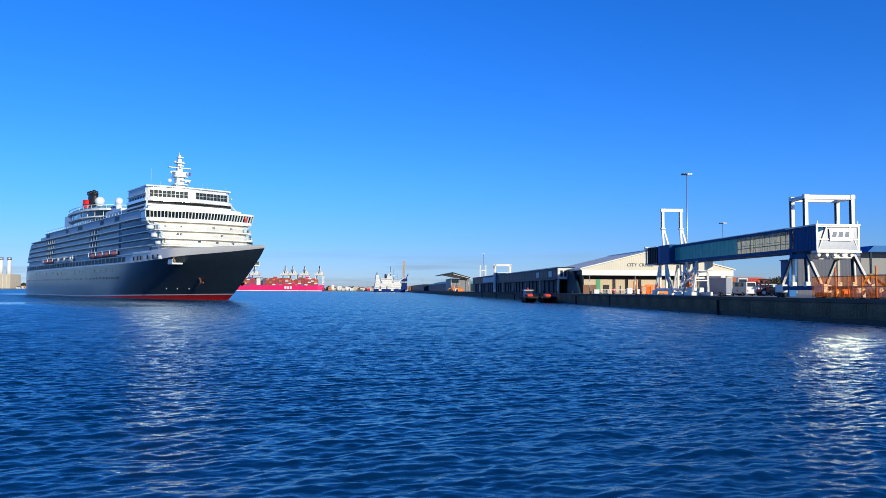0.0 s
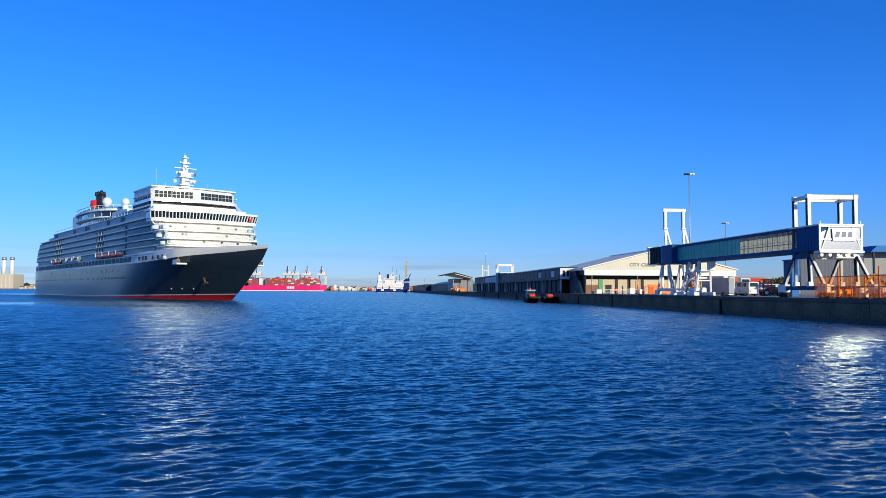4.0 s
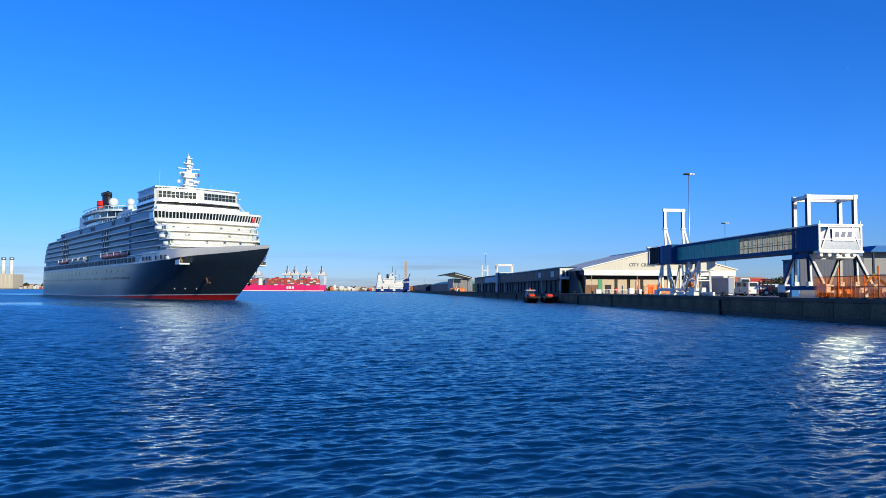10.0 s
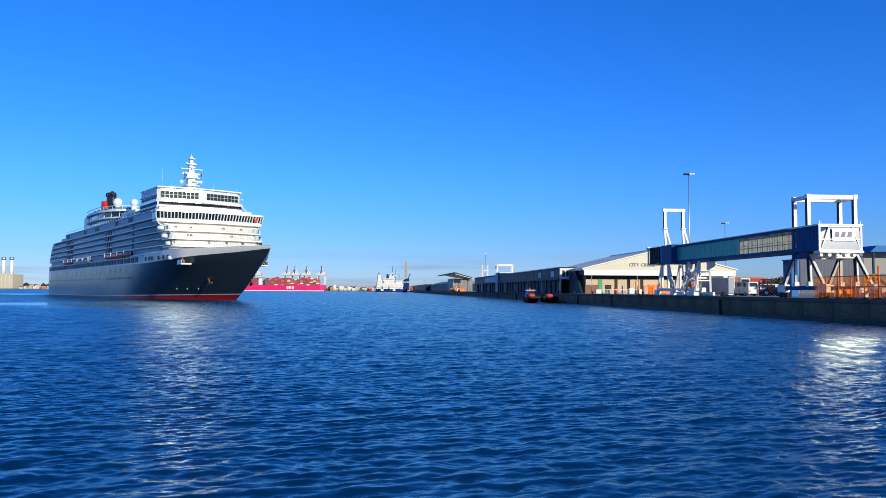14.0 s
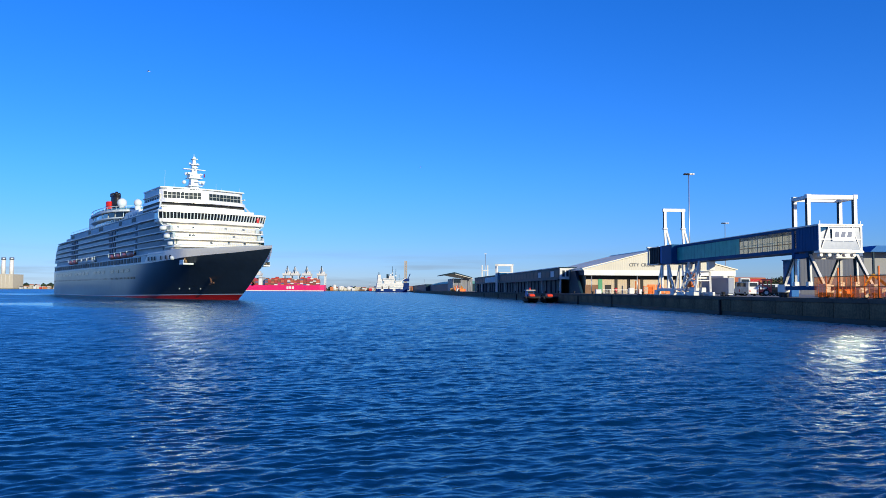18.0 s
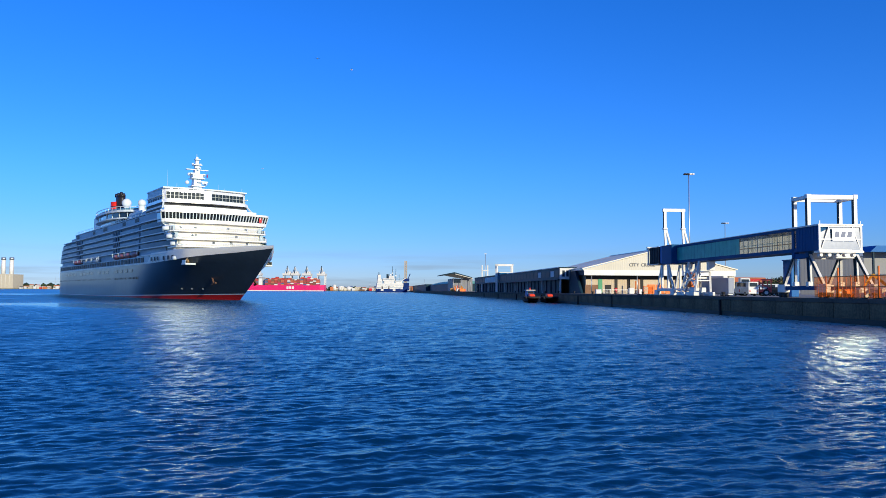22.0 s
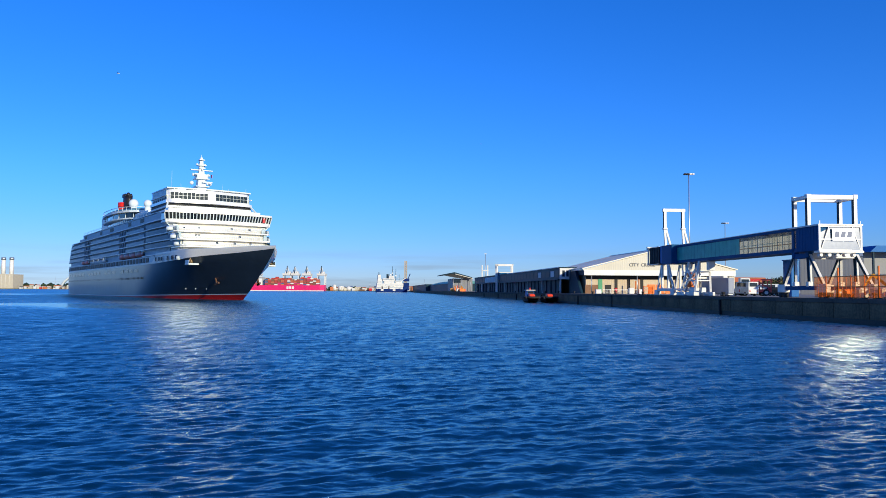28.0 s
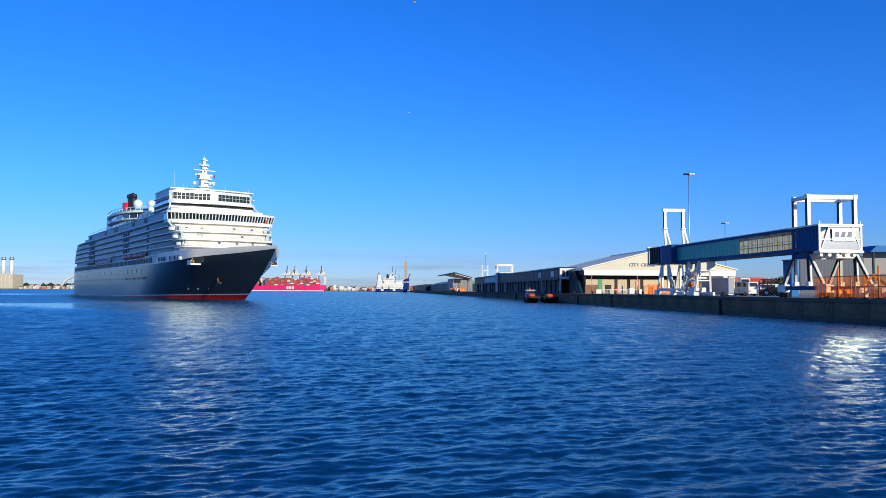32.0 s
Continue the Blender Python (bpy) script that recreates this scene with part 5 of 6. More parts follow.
def gallery():
    g = thing("quayside_gallery", "dark blue-grey raised passenger gallery on columns along the quay", "gallery", QUAY)
    y0, y1, x0, x1 = 213.0, 404.0, 1.6, 6.2
    part("upper_wall", Shape().box(x0, x1, y0 + 0.3, y1, 6.5, 9.6), M_SLATE, g, "dark blue-grey cladding")
    part("end_wall", Shape().box(x0, x1, y0, y0 + 0.29, 6.5, 9.7), M_FARWHITE, g, "white end wall")
    part("roof", Shape().box(x0 - 0.3, x1 + 0.3, y0 - 0.2, y1 + 0.2, 9.6, 9.85), M_SLATE, g)
    part("roof_trim", Shape().box(x0 - 0.36, x0 - 0.31, y0, 300, 9.62, 9.88), M_FASCIA, g, "thin white roof edge")
    part("back_wall", Shape().box(x0 + 1.1, x0 + 1.4, y0 + 4, y1, QZ, 6.5), M_SLATE, g)
    part("floor_ledge", Shape().box(x0 - 0.55, x0 - 0.003, y0 + 0.3, 318, 6.3, 6.6), M_SLATE, g, "dark ledge at the gallery floor")
    part("pale_panel", Shape().box(x0 - 0.12, x0 - 0.055, 331, 364, 6.9, 9.2), M_FARWHITE, g, "pale grey cladding panel")
    for i in range(33):
        y = y0 + 0.6 + i * 5.9
        part("column", Shape().box(x0 + 0.1, x0 + 0.5, y - 0.2, y + 0.2, QZ, 6.5), M_SLATE if i % 4 else M_STEEL, g)
        if i < 32:
            part("gallery_window", Shape().box(x0 - 0.05, x0 + 0.02, y + 0.7, y + 4.9, 7.2, 8.9), M_FARWHITE if i in (1, 4) else M_HULLWIN, g, bevel=0.01)
    for i in range(4):
        x = x0 + 0.7 + i * 1.1
        part("end_window", Shape().box(x, x + 0.7, y0 - 0.03, y0 + 0.02, 7.2, 8.9), M_HULLWIN, g)
    part("stair_flank", Shape().extrude_x([(200.5, QZ), (213, QZ), (213, 8.6), (207, 8.6)], 4.3, 4.9), M_SLATE, g, "sloping dark stair flank")
    # second portal
    p = thing("boarding_portal", "white steel boarding portal standing over the gallery", "portal", QUAY @ pose(0.9, 322, 0))
    for x in (0, 6.4):
        for y in (0, 3):
            part("column", Shape().box(x - 0.3, x + 0.3, y - 0.3, y + 0.3, QZ, 14.2), M_STEELW, p, bevel=0.03)
    for y in (0, 3):
        part("top_beam", Shape().box(-0.4, 6.8, y - 0.3, y + 0.3, 13.5, 14.3), M_STEELW, p, bevel=0.03)
    part("cabin", Shape().box(0.5, 6.0, -3.0, 5.0, 7.6, 10.6), M_BLUE, p, "dark blue cabin with a white roof", 0.05)
    part("cabin_roof", Shape().box(0.4, 6.1, -3.1, 5.1, 10.6, 10.9), M_STEELW, p)
    p2 = thing("boarding_portal", "slim white boarding portal far along the quay", "portal", QUAY @ pose(2.0, 378, 0))
    for x in (0, 2.8):
        part("column", Shape().box(x - 0.25, x + 0.25, -0.25, 0.25, QZ, 15.6), M_STEELW, p2)
    part("top_beam", Shape().box(-0.3, 3.1, -0.2, 0.2, 12.8, 13.2), M_STEELW, p2)


gallery()


def launch(m, cabin, label):
    t = thing("launch", label, "boat", m, group="launches moored at the quay wall")
    rows = []
    for y, w, z in ((-4.6, 1.5, 1.5), (-2, 1.9, 1.45), (1.5, 1.9, 1.5), (3.6, 1.2, 1.7), (4.9, 0.15, 1.95)):
        rows.append([(-w, y, z), (-w * 0.9, y, 0.4), (0, y, -0.5), (w * 0.9, y, 0.4), (w, y, z)])
    part("hull", Shape().loft(rows, False, False), M_RUBBER, t, "black hull")
    part("deck", Shape().loft([[(r[0][0], r[0][1], r[0][2] - 0.25), (r[4][0], r[4][1], r[4][2] - 0.25)] for r in rows], smooth=False), M_FENCE, t, "orange deck")
    part("engine_cover", Shape().extrude_x([(-4.3, 1.15), (-1.6, 1.15), (-1.6, 2.45), (-3.2, 2.3)], -0.75, 0.75), M_SIGNAL, t, "bright orange-red engine cover", 0.08)
    part("stern_tube", Shape().rod((-1.5, -4.5, 1.45), (1.5, -4.5, 1.45), 0.28, None, 10), M_RUBBER, t, "black rubber stern tube")
    for x in (-1.75, 1.75):
        part("side_tube", Shape().rod((x, -4.5, 1.45), (x, 2.2, 1.5), 0.28, None, 10), M_RUBBER, t, "black rubber side tube")
    part("console", Shape().box(-0.5, 0.5, 0.6, 1.4, 1.2, 2.3), M_RUBBER, t, bevel=0.06)
    part("gunwale", Shape().beam((-1.9, -2, 1.55), (-1.9, 1.5, 1.6), 0.18).beam((1.9, -2, 1.55), (1.9, 1.5, 1.6), 0.18), M_RUBBER, t)
    if cabin:
        w = part("wheelhouse", Shape().box(-1.0, 1.0, -1.2, 1.8, 1.3, 3.3), M_BLUE2, t, "blue and white wheelhouse", 0.1)
        part("wheelhouse_window", Shape().box(-0.85, 0.85, -1.25, -1.18, 2.5, 3.1), M_SHIPGLASS, w)
        part("wheelhouse_roof", Shape().box(-1.3, 1.3, -1.5, 2.0, 3.3, 3.5), M_STEELW, w, bevel=0.04)
        part("roof_beacon", Shape().rod((0, 0, 3.5), (0, 0, 4.1), 0.3, 0.15, 8), M_REDV, w)
    return t


launch(QUAY @ pose(-6.7, 213.5, 0), True, "black launch with blue wheelhouse rafted outside another launch")
launch(QUAY @ pose(-2.1, 212, 0), False, "open black launch with an orange-red engine cover")


# ---- things on the apron ----
def wheel(parent, x, y, r, w=0.28):
    t = part("wheel", Shape().rod((x - w / 2, y, r), (x + w / 2, y, r), r, None, 16), M_TYRE, parent)
    part("rim", Shape().rod((x - w / 2 - 0.02, y, r), (x + w / 2 + 0.02, y, r), r * 0.55, None, 12), M_STEEL, t)


def trailer(m):
    t = thing("box_trailer", "long grey box trailer with a white roof on the quay", "trailer", m)
    part("body", Shape().box(0, 0.95, 0, 10.2, 0.35, 2.85), mat("pale_grey_trailer_side", (0.22, 0.26, 0.35), 0.4, vary=0.1), t, "flat grey trailer side", 0.05)
    part("roof", Shape().box(0.1, 0.85, 2.0, 7.4, 2.85, 3.2), M_STEELW, t, bevel=0.08)
    part("skirt", Shape().box(0.1, 0.85, 0.2, 10.0, 0.2, 0.35), M_STEEL, t)
    for y in (1.6, 2.9, 9.6):
        wheel(t, 0.25, y, 0.45)
        wheel(t, 0.7, y, 0.45)


trailer(QUAY @ pose(6.5, 120.5, QZ))


def car(m, paint, label, length=4.3, tall=1.45, van=False):
    t = thing("van" if van else "car", label, "van" if van else "car", m, group="vehicles parked on the quay")
    h, w = tall, 0.9
    if van:
        prof = [(-length / 2, 0.35), (length / 2, 0.35), (length / 2, 1.0), (length / 2 - 0.9, 1.15), (length / 2 - 1.5, h), (-length / 2, h)]
    else:
        prof = [(-length / 2, 0.35), (length / 2, 0.35), (length / 2, 0.75), (length / 2 - 1.1, 0.92), (length / 2 - 1.8, h), (-length / 2 + 0.7, h), (-length / 2 + 0.1, 0.95), (-length / 2, 0.9)]
    part("body", Shape().extrude_x(prof, -w, w), paint, t, bevel=0.06)
    part("side_window", Shape().box(-w - 0.01, w + 0.01, -length / 2 + 0.8, length / 2 - 1.7, h * 0.66, h - 0.12), M_SHIPGLASS, t)
    part("rear_window", Shape().box(-0.7, 0.7, -length / 2 + (-0.02 if van else 0.3), -length / 2 + 0.5, h * 0.66, h - 0.15), M_SHIPGLASS, t)
    for y in (-length * 0.3, length * 0.3):
        wheel(t, -w + 0.1, y, 0.32, 0.22)
        wheel(t, w - 0.1, y, 0.32, 0.22)
    for x in (-0.65, 0.65):
        part("tail_light", Shape().box(x - 0.12, x + 0.12, -length / 2 - 0.03, -length / 2 + 0.02, 0.7, 0.9), M_REDV, t)
    return t


M_CARBLACK = mat("black_car_paint", (0.015, 0.016, 0.018), 0.2)
M_CARWHITE = mat("white_car_paint", (0.72, 0.72, 0.71), 0.25)
M_CARGREY = mat("grey_car_paint", (0.22, 0.23, 0.25), 0.25)
car(QUAY @ pose(17.2, 128, QZ, 0, 0, 70), M_CARBLACK, "black car parked on the quay apron")
car(QUAY @ pose(20.5, 131, QZ, 0, 0, 85), M_CARWHITE, "white car parked on the quay apron", 4.4, 1.5)
car(QUAY @ pose(24, 150, QZ, 0, 0, 80), M_CARGREY, "grey car parked beyond the trailer")
car(QUAY @ pose(12.6, 127.5, QZ, 0, 0, 5), M_CARWHITE, "white van parked by the trailer", 5.2, 2.3, True)
car(QUAY @ pose(33, 160, QZ, 0, 0, 75), M_CARWHITE, "white van parked by the far fence", 5.2, 2.3, True)
car(QUAY @ pose(28, 142, QZ, 0, 0, 100), M_CARGREY, "grey car parked on the quay apron")


def tractor(m):
    t = thing("terminal_tractor", "white and red terminal tractor on the quay", "tractor", m)
    part("chassis", Shape().box(-1.1, 1.1, -2.6, 2.6, 0.6, 1.1), M_REDV, t, bevel=0.05)
    part("cab", Shape().box(-0.2, 1.1, 0.6, 2.2, 1.1, 3.0), M_STEELW, t, "white cab", 0.1)
    part("cab_window", Shape().box(-0.24, 1.14, 0.8, 2.0, 1.9, 2.75), M_SHIPGLASS, t)
    part("engine_cover", Shape().box(-1.1, -0.25, 0.2, 2.5, 1.1, 2.0), M_REDV, t, "red engine cover", 0.08)
    part("lift_arm", Shape().beam((0, -2.4, 1.1), (0, 0.2, 2.1), 0.25), M_STEELW, t)
    for x in (-1.0, 1.0):
        for y in (-2.5, -1.2, 0.1):
            part("stake", Shape().box(x - 0.08, x + 0.08, y - 0.08, y + 0.08, 1.1, 2.7), M_REDV, t, "red stake of the load frame")
        part("load_rail", Shape().box(x - 0.09, x + 0.09, -2.6, 0.2, 2.6, 2.8), M_REDV, t, "red rail of the load frame")
        part("load_brace", Shape().beam((x, -2.5, 1.1), (x, 0.1, 2.65), 0.16), M_REDV, t)
    for y in (-1.7, 1.7):
        wheel(t, -0.95, y, 0.55, 0.4)
        wheel(t, 0.95, y, 0.55, 0.4)


tractor(QUAY @ pose(14.4, 128, QZ, 0, 0, 78))


def barrier_fence():
    f = thing("barrier_fence", "orange mesh barrier fence round the bridge portal", "fence", QUAY @ pose(0, 0, QZ))
    x = 0.9
    k = 0
    pts = [(x, 60.0 + 2.25 * i) for i in range(13)]
    for (xa, ya), (xb, yb) in zip(pts, pts[1:]):
        tall = 3.3 if k % 3 == 1 else 2.45
        post = part("fence_post", Shape().rod((xa, ya, 0), (xa, ya, tall), 0.10 if tall > 3 else 0.06, None, 8), M_FENCE, f)
        part("post_foot", Shape().box(xa - 0.12, xa + 0.12, ya - 0.32, ya + 0.32, 0, 0.12), M_RUBBER, post)
        for z in (0.12, 1.25, 2.35):
            part("fence_rail", Shape().beam((xa, ya, z), (xb, yb, z), 0.07), M_FENCE, f)
        net = Shape()
        for j in range(1, 3):
            u = j / 3
            net.beam((xa + (xb - xa) * u, ya + (yb - ya) * u, 0.15), (xa + (xb - xa) * u, ya + (yb - ya) * u, 2.33), 0.022)
        for j in range(1, 7, 2):
            net.beam((xa, ya, 0.12 + j * 0.24), (xb, yb, 0.12 + j * 0.32), 0.022)
        sheet = part("mesh_panel", Shape().beam((xa, ya, 1.24), (xb, yb, 1.24), 0.012, 2.16), M_NET, f, "orange see-through barrier net")
        part("net_wires", net, M_FENCE, sheet)
        k += 1
    return f


barrier_fence()


def cross_fence():
    f = thing("barrier_fence", "short orange mesh fence across the apron with one tall post", "fence", QUAY @ pose(0.9, 146, QZ))
    pts = [(0.0, 0.0), (2.0, 3.0), (4.0, 6.0), (6.0, 9.0)]
    for k, (xa, ya) in enumerate(pts):
        post = part("fence_post", Shape().rod((xa, ya, 0), (xa, ya, (3.0, 1.7, 1.9, 1.7)[k]), 0.09, None, 8), M_FENCE, f)
        part("post_foot", Shape().box(xa - 0.25, xa + 0.25, ya - 0.25, ya + 0.25, 0, 0.12), M_RUBBER, post)
    for (xa, ya), (xb, yb) in zip(pts[1:], pts[2:]):
        for z in (0.2, 0.9, 1.6):
            part("fence_rail", Shape().beam((xa, ya, z), (xb, yb, z), 0.07), M_FENCE, f)
        part("mesh_panel", Shape().beam((xa, ya, 0.9), (xb, yb, 0.9), 0.012, 1.4), M_NET, f, "orange see-through barrier net")


cross_fence()


# clutter in front of the terminal
for i, (o, a, r) in enumerate(((14.5, 197, 0), (16.8, 197, 4), (19.1, 197.2, -3), (10.4, 198, 8), (12.2, 197.6, 0))):
    cb = thing("crowd_barrier", "white steel crowd barrier before the terminal", "barrier", QUAY @ pose(o, a, QZ, 0, 0, r), group="crowd barriers")
    part("barrier_frame", Shape().beam((-1.1, 0, 0.2), (1.1, 0, 0.2), 0.06).beam((-1.1, 0, 1.1), (1.1, 0, 1.1), 0.06).beam((-1.1, 0, 0), (-1.1, 0, 1.1), 0.06).beam((1.1, 0, 0), (1.1, 0, 1.1), 0.06), M_STEELW, cb)
    for k in range(8):
        part("barrier_bar", Shape().box(-0.95 + k * 0.27, -0.91 + k * 0.27, -0.02, 0.02, 0.2, 1.1), M_STEELW, cb)
    for x in (-0.8, 0.8):
        part("barrier_foot", Shape().box(x - 0.04, x + 0.04, -0.35, 0.35, 0, 0.05), M_STEEL, cb)
for i, (o, a) in enumerate(((21.0, 195.0), (23.4, 195.2), (25.8, 195.4), (28.0, 195))):
    ob = thing("site_hoarding", "orange site hoarding panel before the terminal", "hoarding", QUAY @ pose(o, a, QZ), group="orange hoarding panels")
    part("panel", Shape().box(-1.1, 1.1, -0.04, 0.04, 0.1, 2.4 if i < 2 else 1.5), M_FENCE, ob, bevel=0.02)
    for x in (-1.0, 1.0):
        part("foot", Shape().box(x - 0.1, x + 0.1, -0.4, 0.4, 0, 0.12), M_RUBBER, ob)
for o, a, w, h in ((15.6, 194.5, 1.3, 1.5), (17.6, 194, 0.9, 1.2), (19.4, 194.6, 1.1, 1.7), (7.8, 197, 1.4, 1.1)):
    solid("pallet_load", Shape().box(-w / 2, w / 2, -0.5, 0.5, 0, h), M_FARWHITE, "white wrapped pallet load before the terminal", "pallet load", QUAY @ pose(o, a, QZ), "pallet loads", bevel=0.06)
solid("oil_drum", Shape().rod((0, 0, 0), (0, 0, 1.5), 0.42, None, 14), M_REDV, "red drum standing by the terminal doors", "drum", QUAY @ pose(13.0, 199, QZ))


def digger(m):
    t = thing("excavator", "small orange excavator behind the barrier fence", "excavator", m)
    for x in (-0.8, 0.8):
        part("track", Shape().extrude_x([(-1.3, 0.1), (-1.1, 0), (1.1, 0), (1.3, 0.1), (1.3, 0.45), (1.1, 0.6), (-1.1, 0.6), (-1.3, 0.45)], x - 0.2, x + 0.2), M_RUBBER, t)
    part("house", Shape().box(-0.9, 0.9, -1.2, 0.9, 0.65, 1.6), M_YELLOW, t, "orange engine house", 0.12)
    part("cab", Shape().box(-0.85, 0.1, -0.2, 1.1, 1.0, 2.5), M_YELLOW, t, bevel=0.1)
    part("cab_window", Shape().box(-0.88, 0.13, 0.0, 0.95, 1.55, 2.3), M_SHIPGLASS, t)
    part("boom", Shape().beam((0.4, 0.9, 1.2), (0.4, 2.4, 2.6), 0.28).beam((0.4, 2.4, 2.6), (0.4, 3.3, 1.2), 0.22), M_YELLOW, t)
    part("bucket", Shape().box(0.0, 0.8, 3.0, 3.6, 0.6, 1.2), M_RUST, t, bevel=0.1)


digger(QUAY @ pose(6.4, 80.5, QZ, 0, 0, 60))
for x, y, r in ((4.9, 83.2, 10), (6.0, 84.6, 40), (8.2, 83.6, -20), (3.4, 79.0, 25), (4.4, 77.2, -8), (2.9, 81.6, 5)):
    solid("bulk_bag", Shape().box(-0.55, 0.55, -0.55, 0.55, 0, 1.15), M_FARWHITE, "white bulk bag standing on the quay", "bulk bag", QUAY @ pose(x, y, QZ, 0, 0, r), "bulk bags", bevel=0.18)
for x, y in ((7.4, 78), (4.4, 85.8), (9.5, 84)):
    solid("barrier_block", Shape().extrude_x([(-0.3, 0), (0.3, 0), (0.2, 0.35), (0.12, 1.0), (-0.12, 1.0), (-0.2, 0.35)], -1.0, 1.0), M_FENCE, "orange plastic barrier block", "barrier", QUAY @ pose(x, y, QZ, 0, 0, 15), "barrier blocks", bevel=0.03)


for i, (x, y) in enumerate(((2.2, 84.5), (2.6, 82.2), (3.2, 75.5), (5.6, 76.4), (6.6, 82.0), (2.4, 72.5), (4.6, 70.5))):
    dr = thing("traffic_drum", "orange traffic drum with a white band on the quay", "drum", QUAY @ pose(x, y, QZ), group="traffic drums behind the fence")
    part("body", Shape().rod((0, 0, 0), (0, 0, 1.0), 0.32, 0.26, 14), M_FENCE if i % 3 else M_YELLOW, dr)
    part("band", Shape().rod((0, 0, 0.55), (0, 0, 0.75), 0.295, 0.285, 14), M_FARWHITE, dr, "white band")
    part("base", Shape().rod((0, 0, 0), (0, 0, 0.1), 0.42, 0.42, 14), M_RUBBER, dr)
for x, y, z, l in ((3.8, 80.6, 1.05, 5.0), (4.2, 73.6, 0.9, 4.0)):
    bm = thing("trestle_barrier", "white barrier beam on two trestles behind the fence", "barrier", QUAY @ pose(x, y, QZ))
    part("beam", Shape().box(-0.08, 0.08, -l / 2, l / 2, z - 0.16, z + 0.16), M_STEELW, bm, bevel=0.02)
    for k in (-0.4, 0.4):
        part("trestle", Shape().beam((-0.35, l * k, 0), (0, l * k, z), 0.07).beam((0.35, l * k, 0), (0, l * k, z), 0.07), M_STEEL, bm)


def sheds():
    s = thing("grey_shed", "large grey clad shed at the back of the quay", "shed", pose(107, 230, QZ, 0, 0, -24))
    part("wall", Shape().box(0, 130, 0, 25, 0, 11.2), M_GREYCLAD, s, "grey profiled wall")
    part("roof", Shape().extrude_y([(-0.4, 11.2), (130, 11.2), (130, 11.7), (65, 12.6), (-0.4, 11.7)], -0.3, 25), M_STEEL, s)
    for x in (6, 18, 30, 42):
        part("shed_door", Shape().box(x, x + 4.5, -0.08, 0.02, 0, 4.8), M_STEEL, s, bevel=0.02)
        part("downpipe", Shape().rod((x + 8.5, -0.1, 0), (x + 8.5, -0.1, 11.2), 0.12, None, 8), M_SLATE, s)
    c = thing("blue_canopy", "blue roofed covered walkway on posts", "canopy", pose(61.3, 110, QZ, 0, 0, 4.7))
    part("roof", Shape().extrude_y([(0, 6.5), (30, 6.5), (30, 7.6), (1.0, 7.4)], 0, 5), M_BLUE2, c, "blue roof")
    for x in (0.6, 7, 14, 21, 28):
        part("post", Shape().box(x - 0.12, x + 0.12, 0.2, 0.44, 0, 6.5), M_SLATE, c)
    part("glazing", Shape().box(0.5, 30, 2.4, 2.5, 3.4, 6.5), M_GREYCLAD, c)
    k = thing("blue_stair_tower", "blue clad stair tower beside the boarding bridge", "stair tower", QUAY @ pose(9.6, 107.5, QZ))
    part("body", Shape().box(0, 1.1, 0, 2.2, 0.0, 5.1), M_BLUE2, k, bevel=0.05)
    part("roof", Shape().box(-0.1, 1.2, -0.1, 2.3, 5.1, 5.25), M_BLUE2, k)
    part("door", Shape().box(-0.04, 0.02, 0.6, 1.6, 0.1, 2.2), M_BLUE2, k)


sheds()


def house(m, w, d, h, wall_m, roof_m, label, name="house", group="", windows=4, pitch=0.5):
    t = thing(name, label, name.replace("_", " "), m, group)
    part("wall", Shape().box(0, w, 0, d, 0, h), wall_m, t)
    part("roof", Shape().extrude_x([(-0.3, h), (d + 0.3, h), (d / 2, h + d / 2 * pitch)], -0.3, w + 0.3), roof_m, t)
    for i in range(windows):
        x = w * (i + 0.5) / windows
        part("window", Shape().box(x - w / windows * 0.22, x + w / windows * 0.22, -0.06, 0.03, h * 0.35, h * 0.72), M_SHIPGLASS, t)
    return t


for x, y, w, h in ((108, 330, 16, 4.6), (128, 346, 20, 5.0), (152, 358, 14, 4.4), (92, 322, 12, 4.8)):
    house(pose(x, y, QZ, 0, 0, 6), w, 9, h, M_BRICK, M_TILE, "low brick house with an orange tiled roof", "house", "brick houses behind the quay")


def tree(m, height, leaf, seed, label):
    r = random.Random(seed)
    t = thing("tree", label, "tree", m, group="trees behind the quay")
    tr = Shape().rod((0, 0, 0), (0.1, 0, height * 0.45), 0.22, 0.13, 8)
    for i in range(7):
        a = r.uniform(0, 6.28)
        z = height * r.uniform(0.25, 0.5)
        tr.rod((0, 0, z), (math.cos(a) * height * 0.25, math.sin(a) * height * 0.25, z + height * r.uniform(0.15, 0.35)), 0.1, 0.03, 6)
    part("trunk", tr, M_BARK, t)
    cr = Shape()
    for i in range(420):
        while True:
            p = Vector((r.uniform(-1, 1), r.uniform(-1, 1), r.uniform(-1, 1)))
            if 0.3 < p.length < 1:
                break
        c = Vector((p.x * height * 0.46, p.y * height * 0.46, height * 0.62 + p.z * height * 0.36)) * (0.9 + 0.15 * noise.noise(p * 2))
        q = Euler((r.uniform(0, 6), r.uniform(0, 6), r.uniform(0, 6))).to_matrix()
        s = height * r.uniform(0.035, 0.07)
        k = len(cr.v)
        for d in ((-1, -0.5, 0), (0, -0.7, 0.2), (1, 0, 0), (0.1, 0.7, 0.2)):
            cr.v.append(tuple(c + q @ Vector(d) * s))
        cr.face((k, k + 1, k + 2, k + 3))
    part("crown", cr, leaf, t)


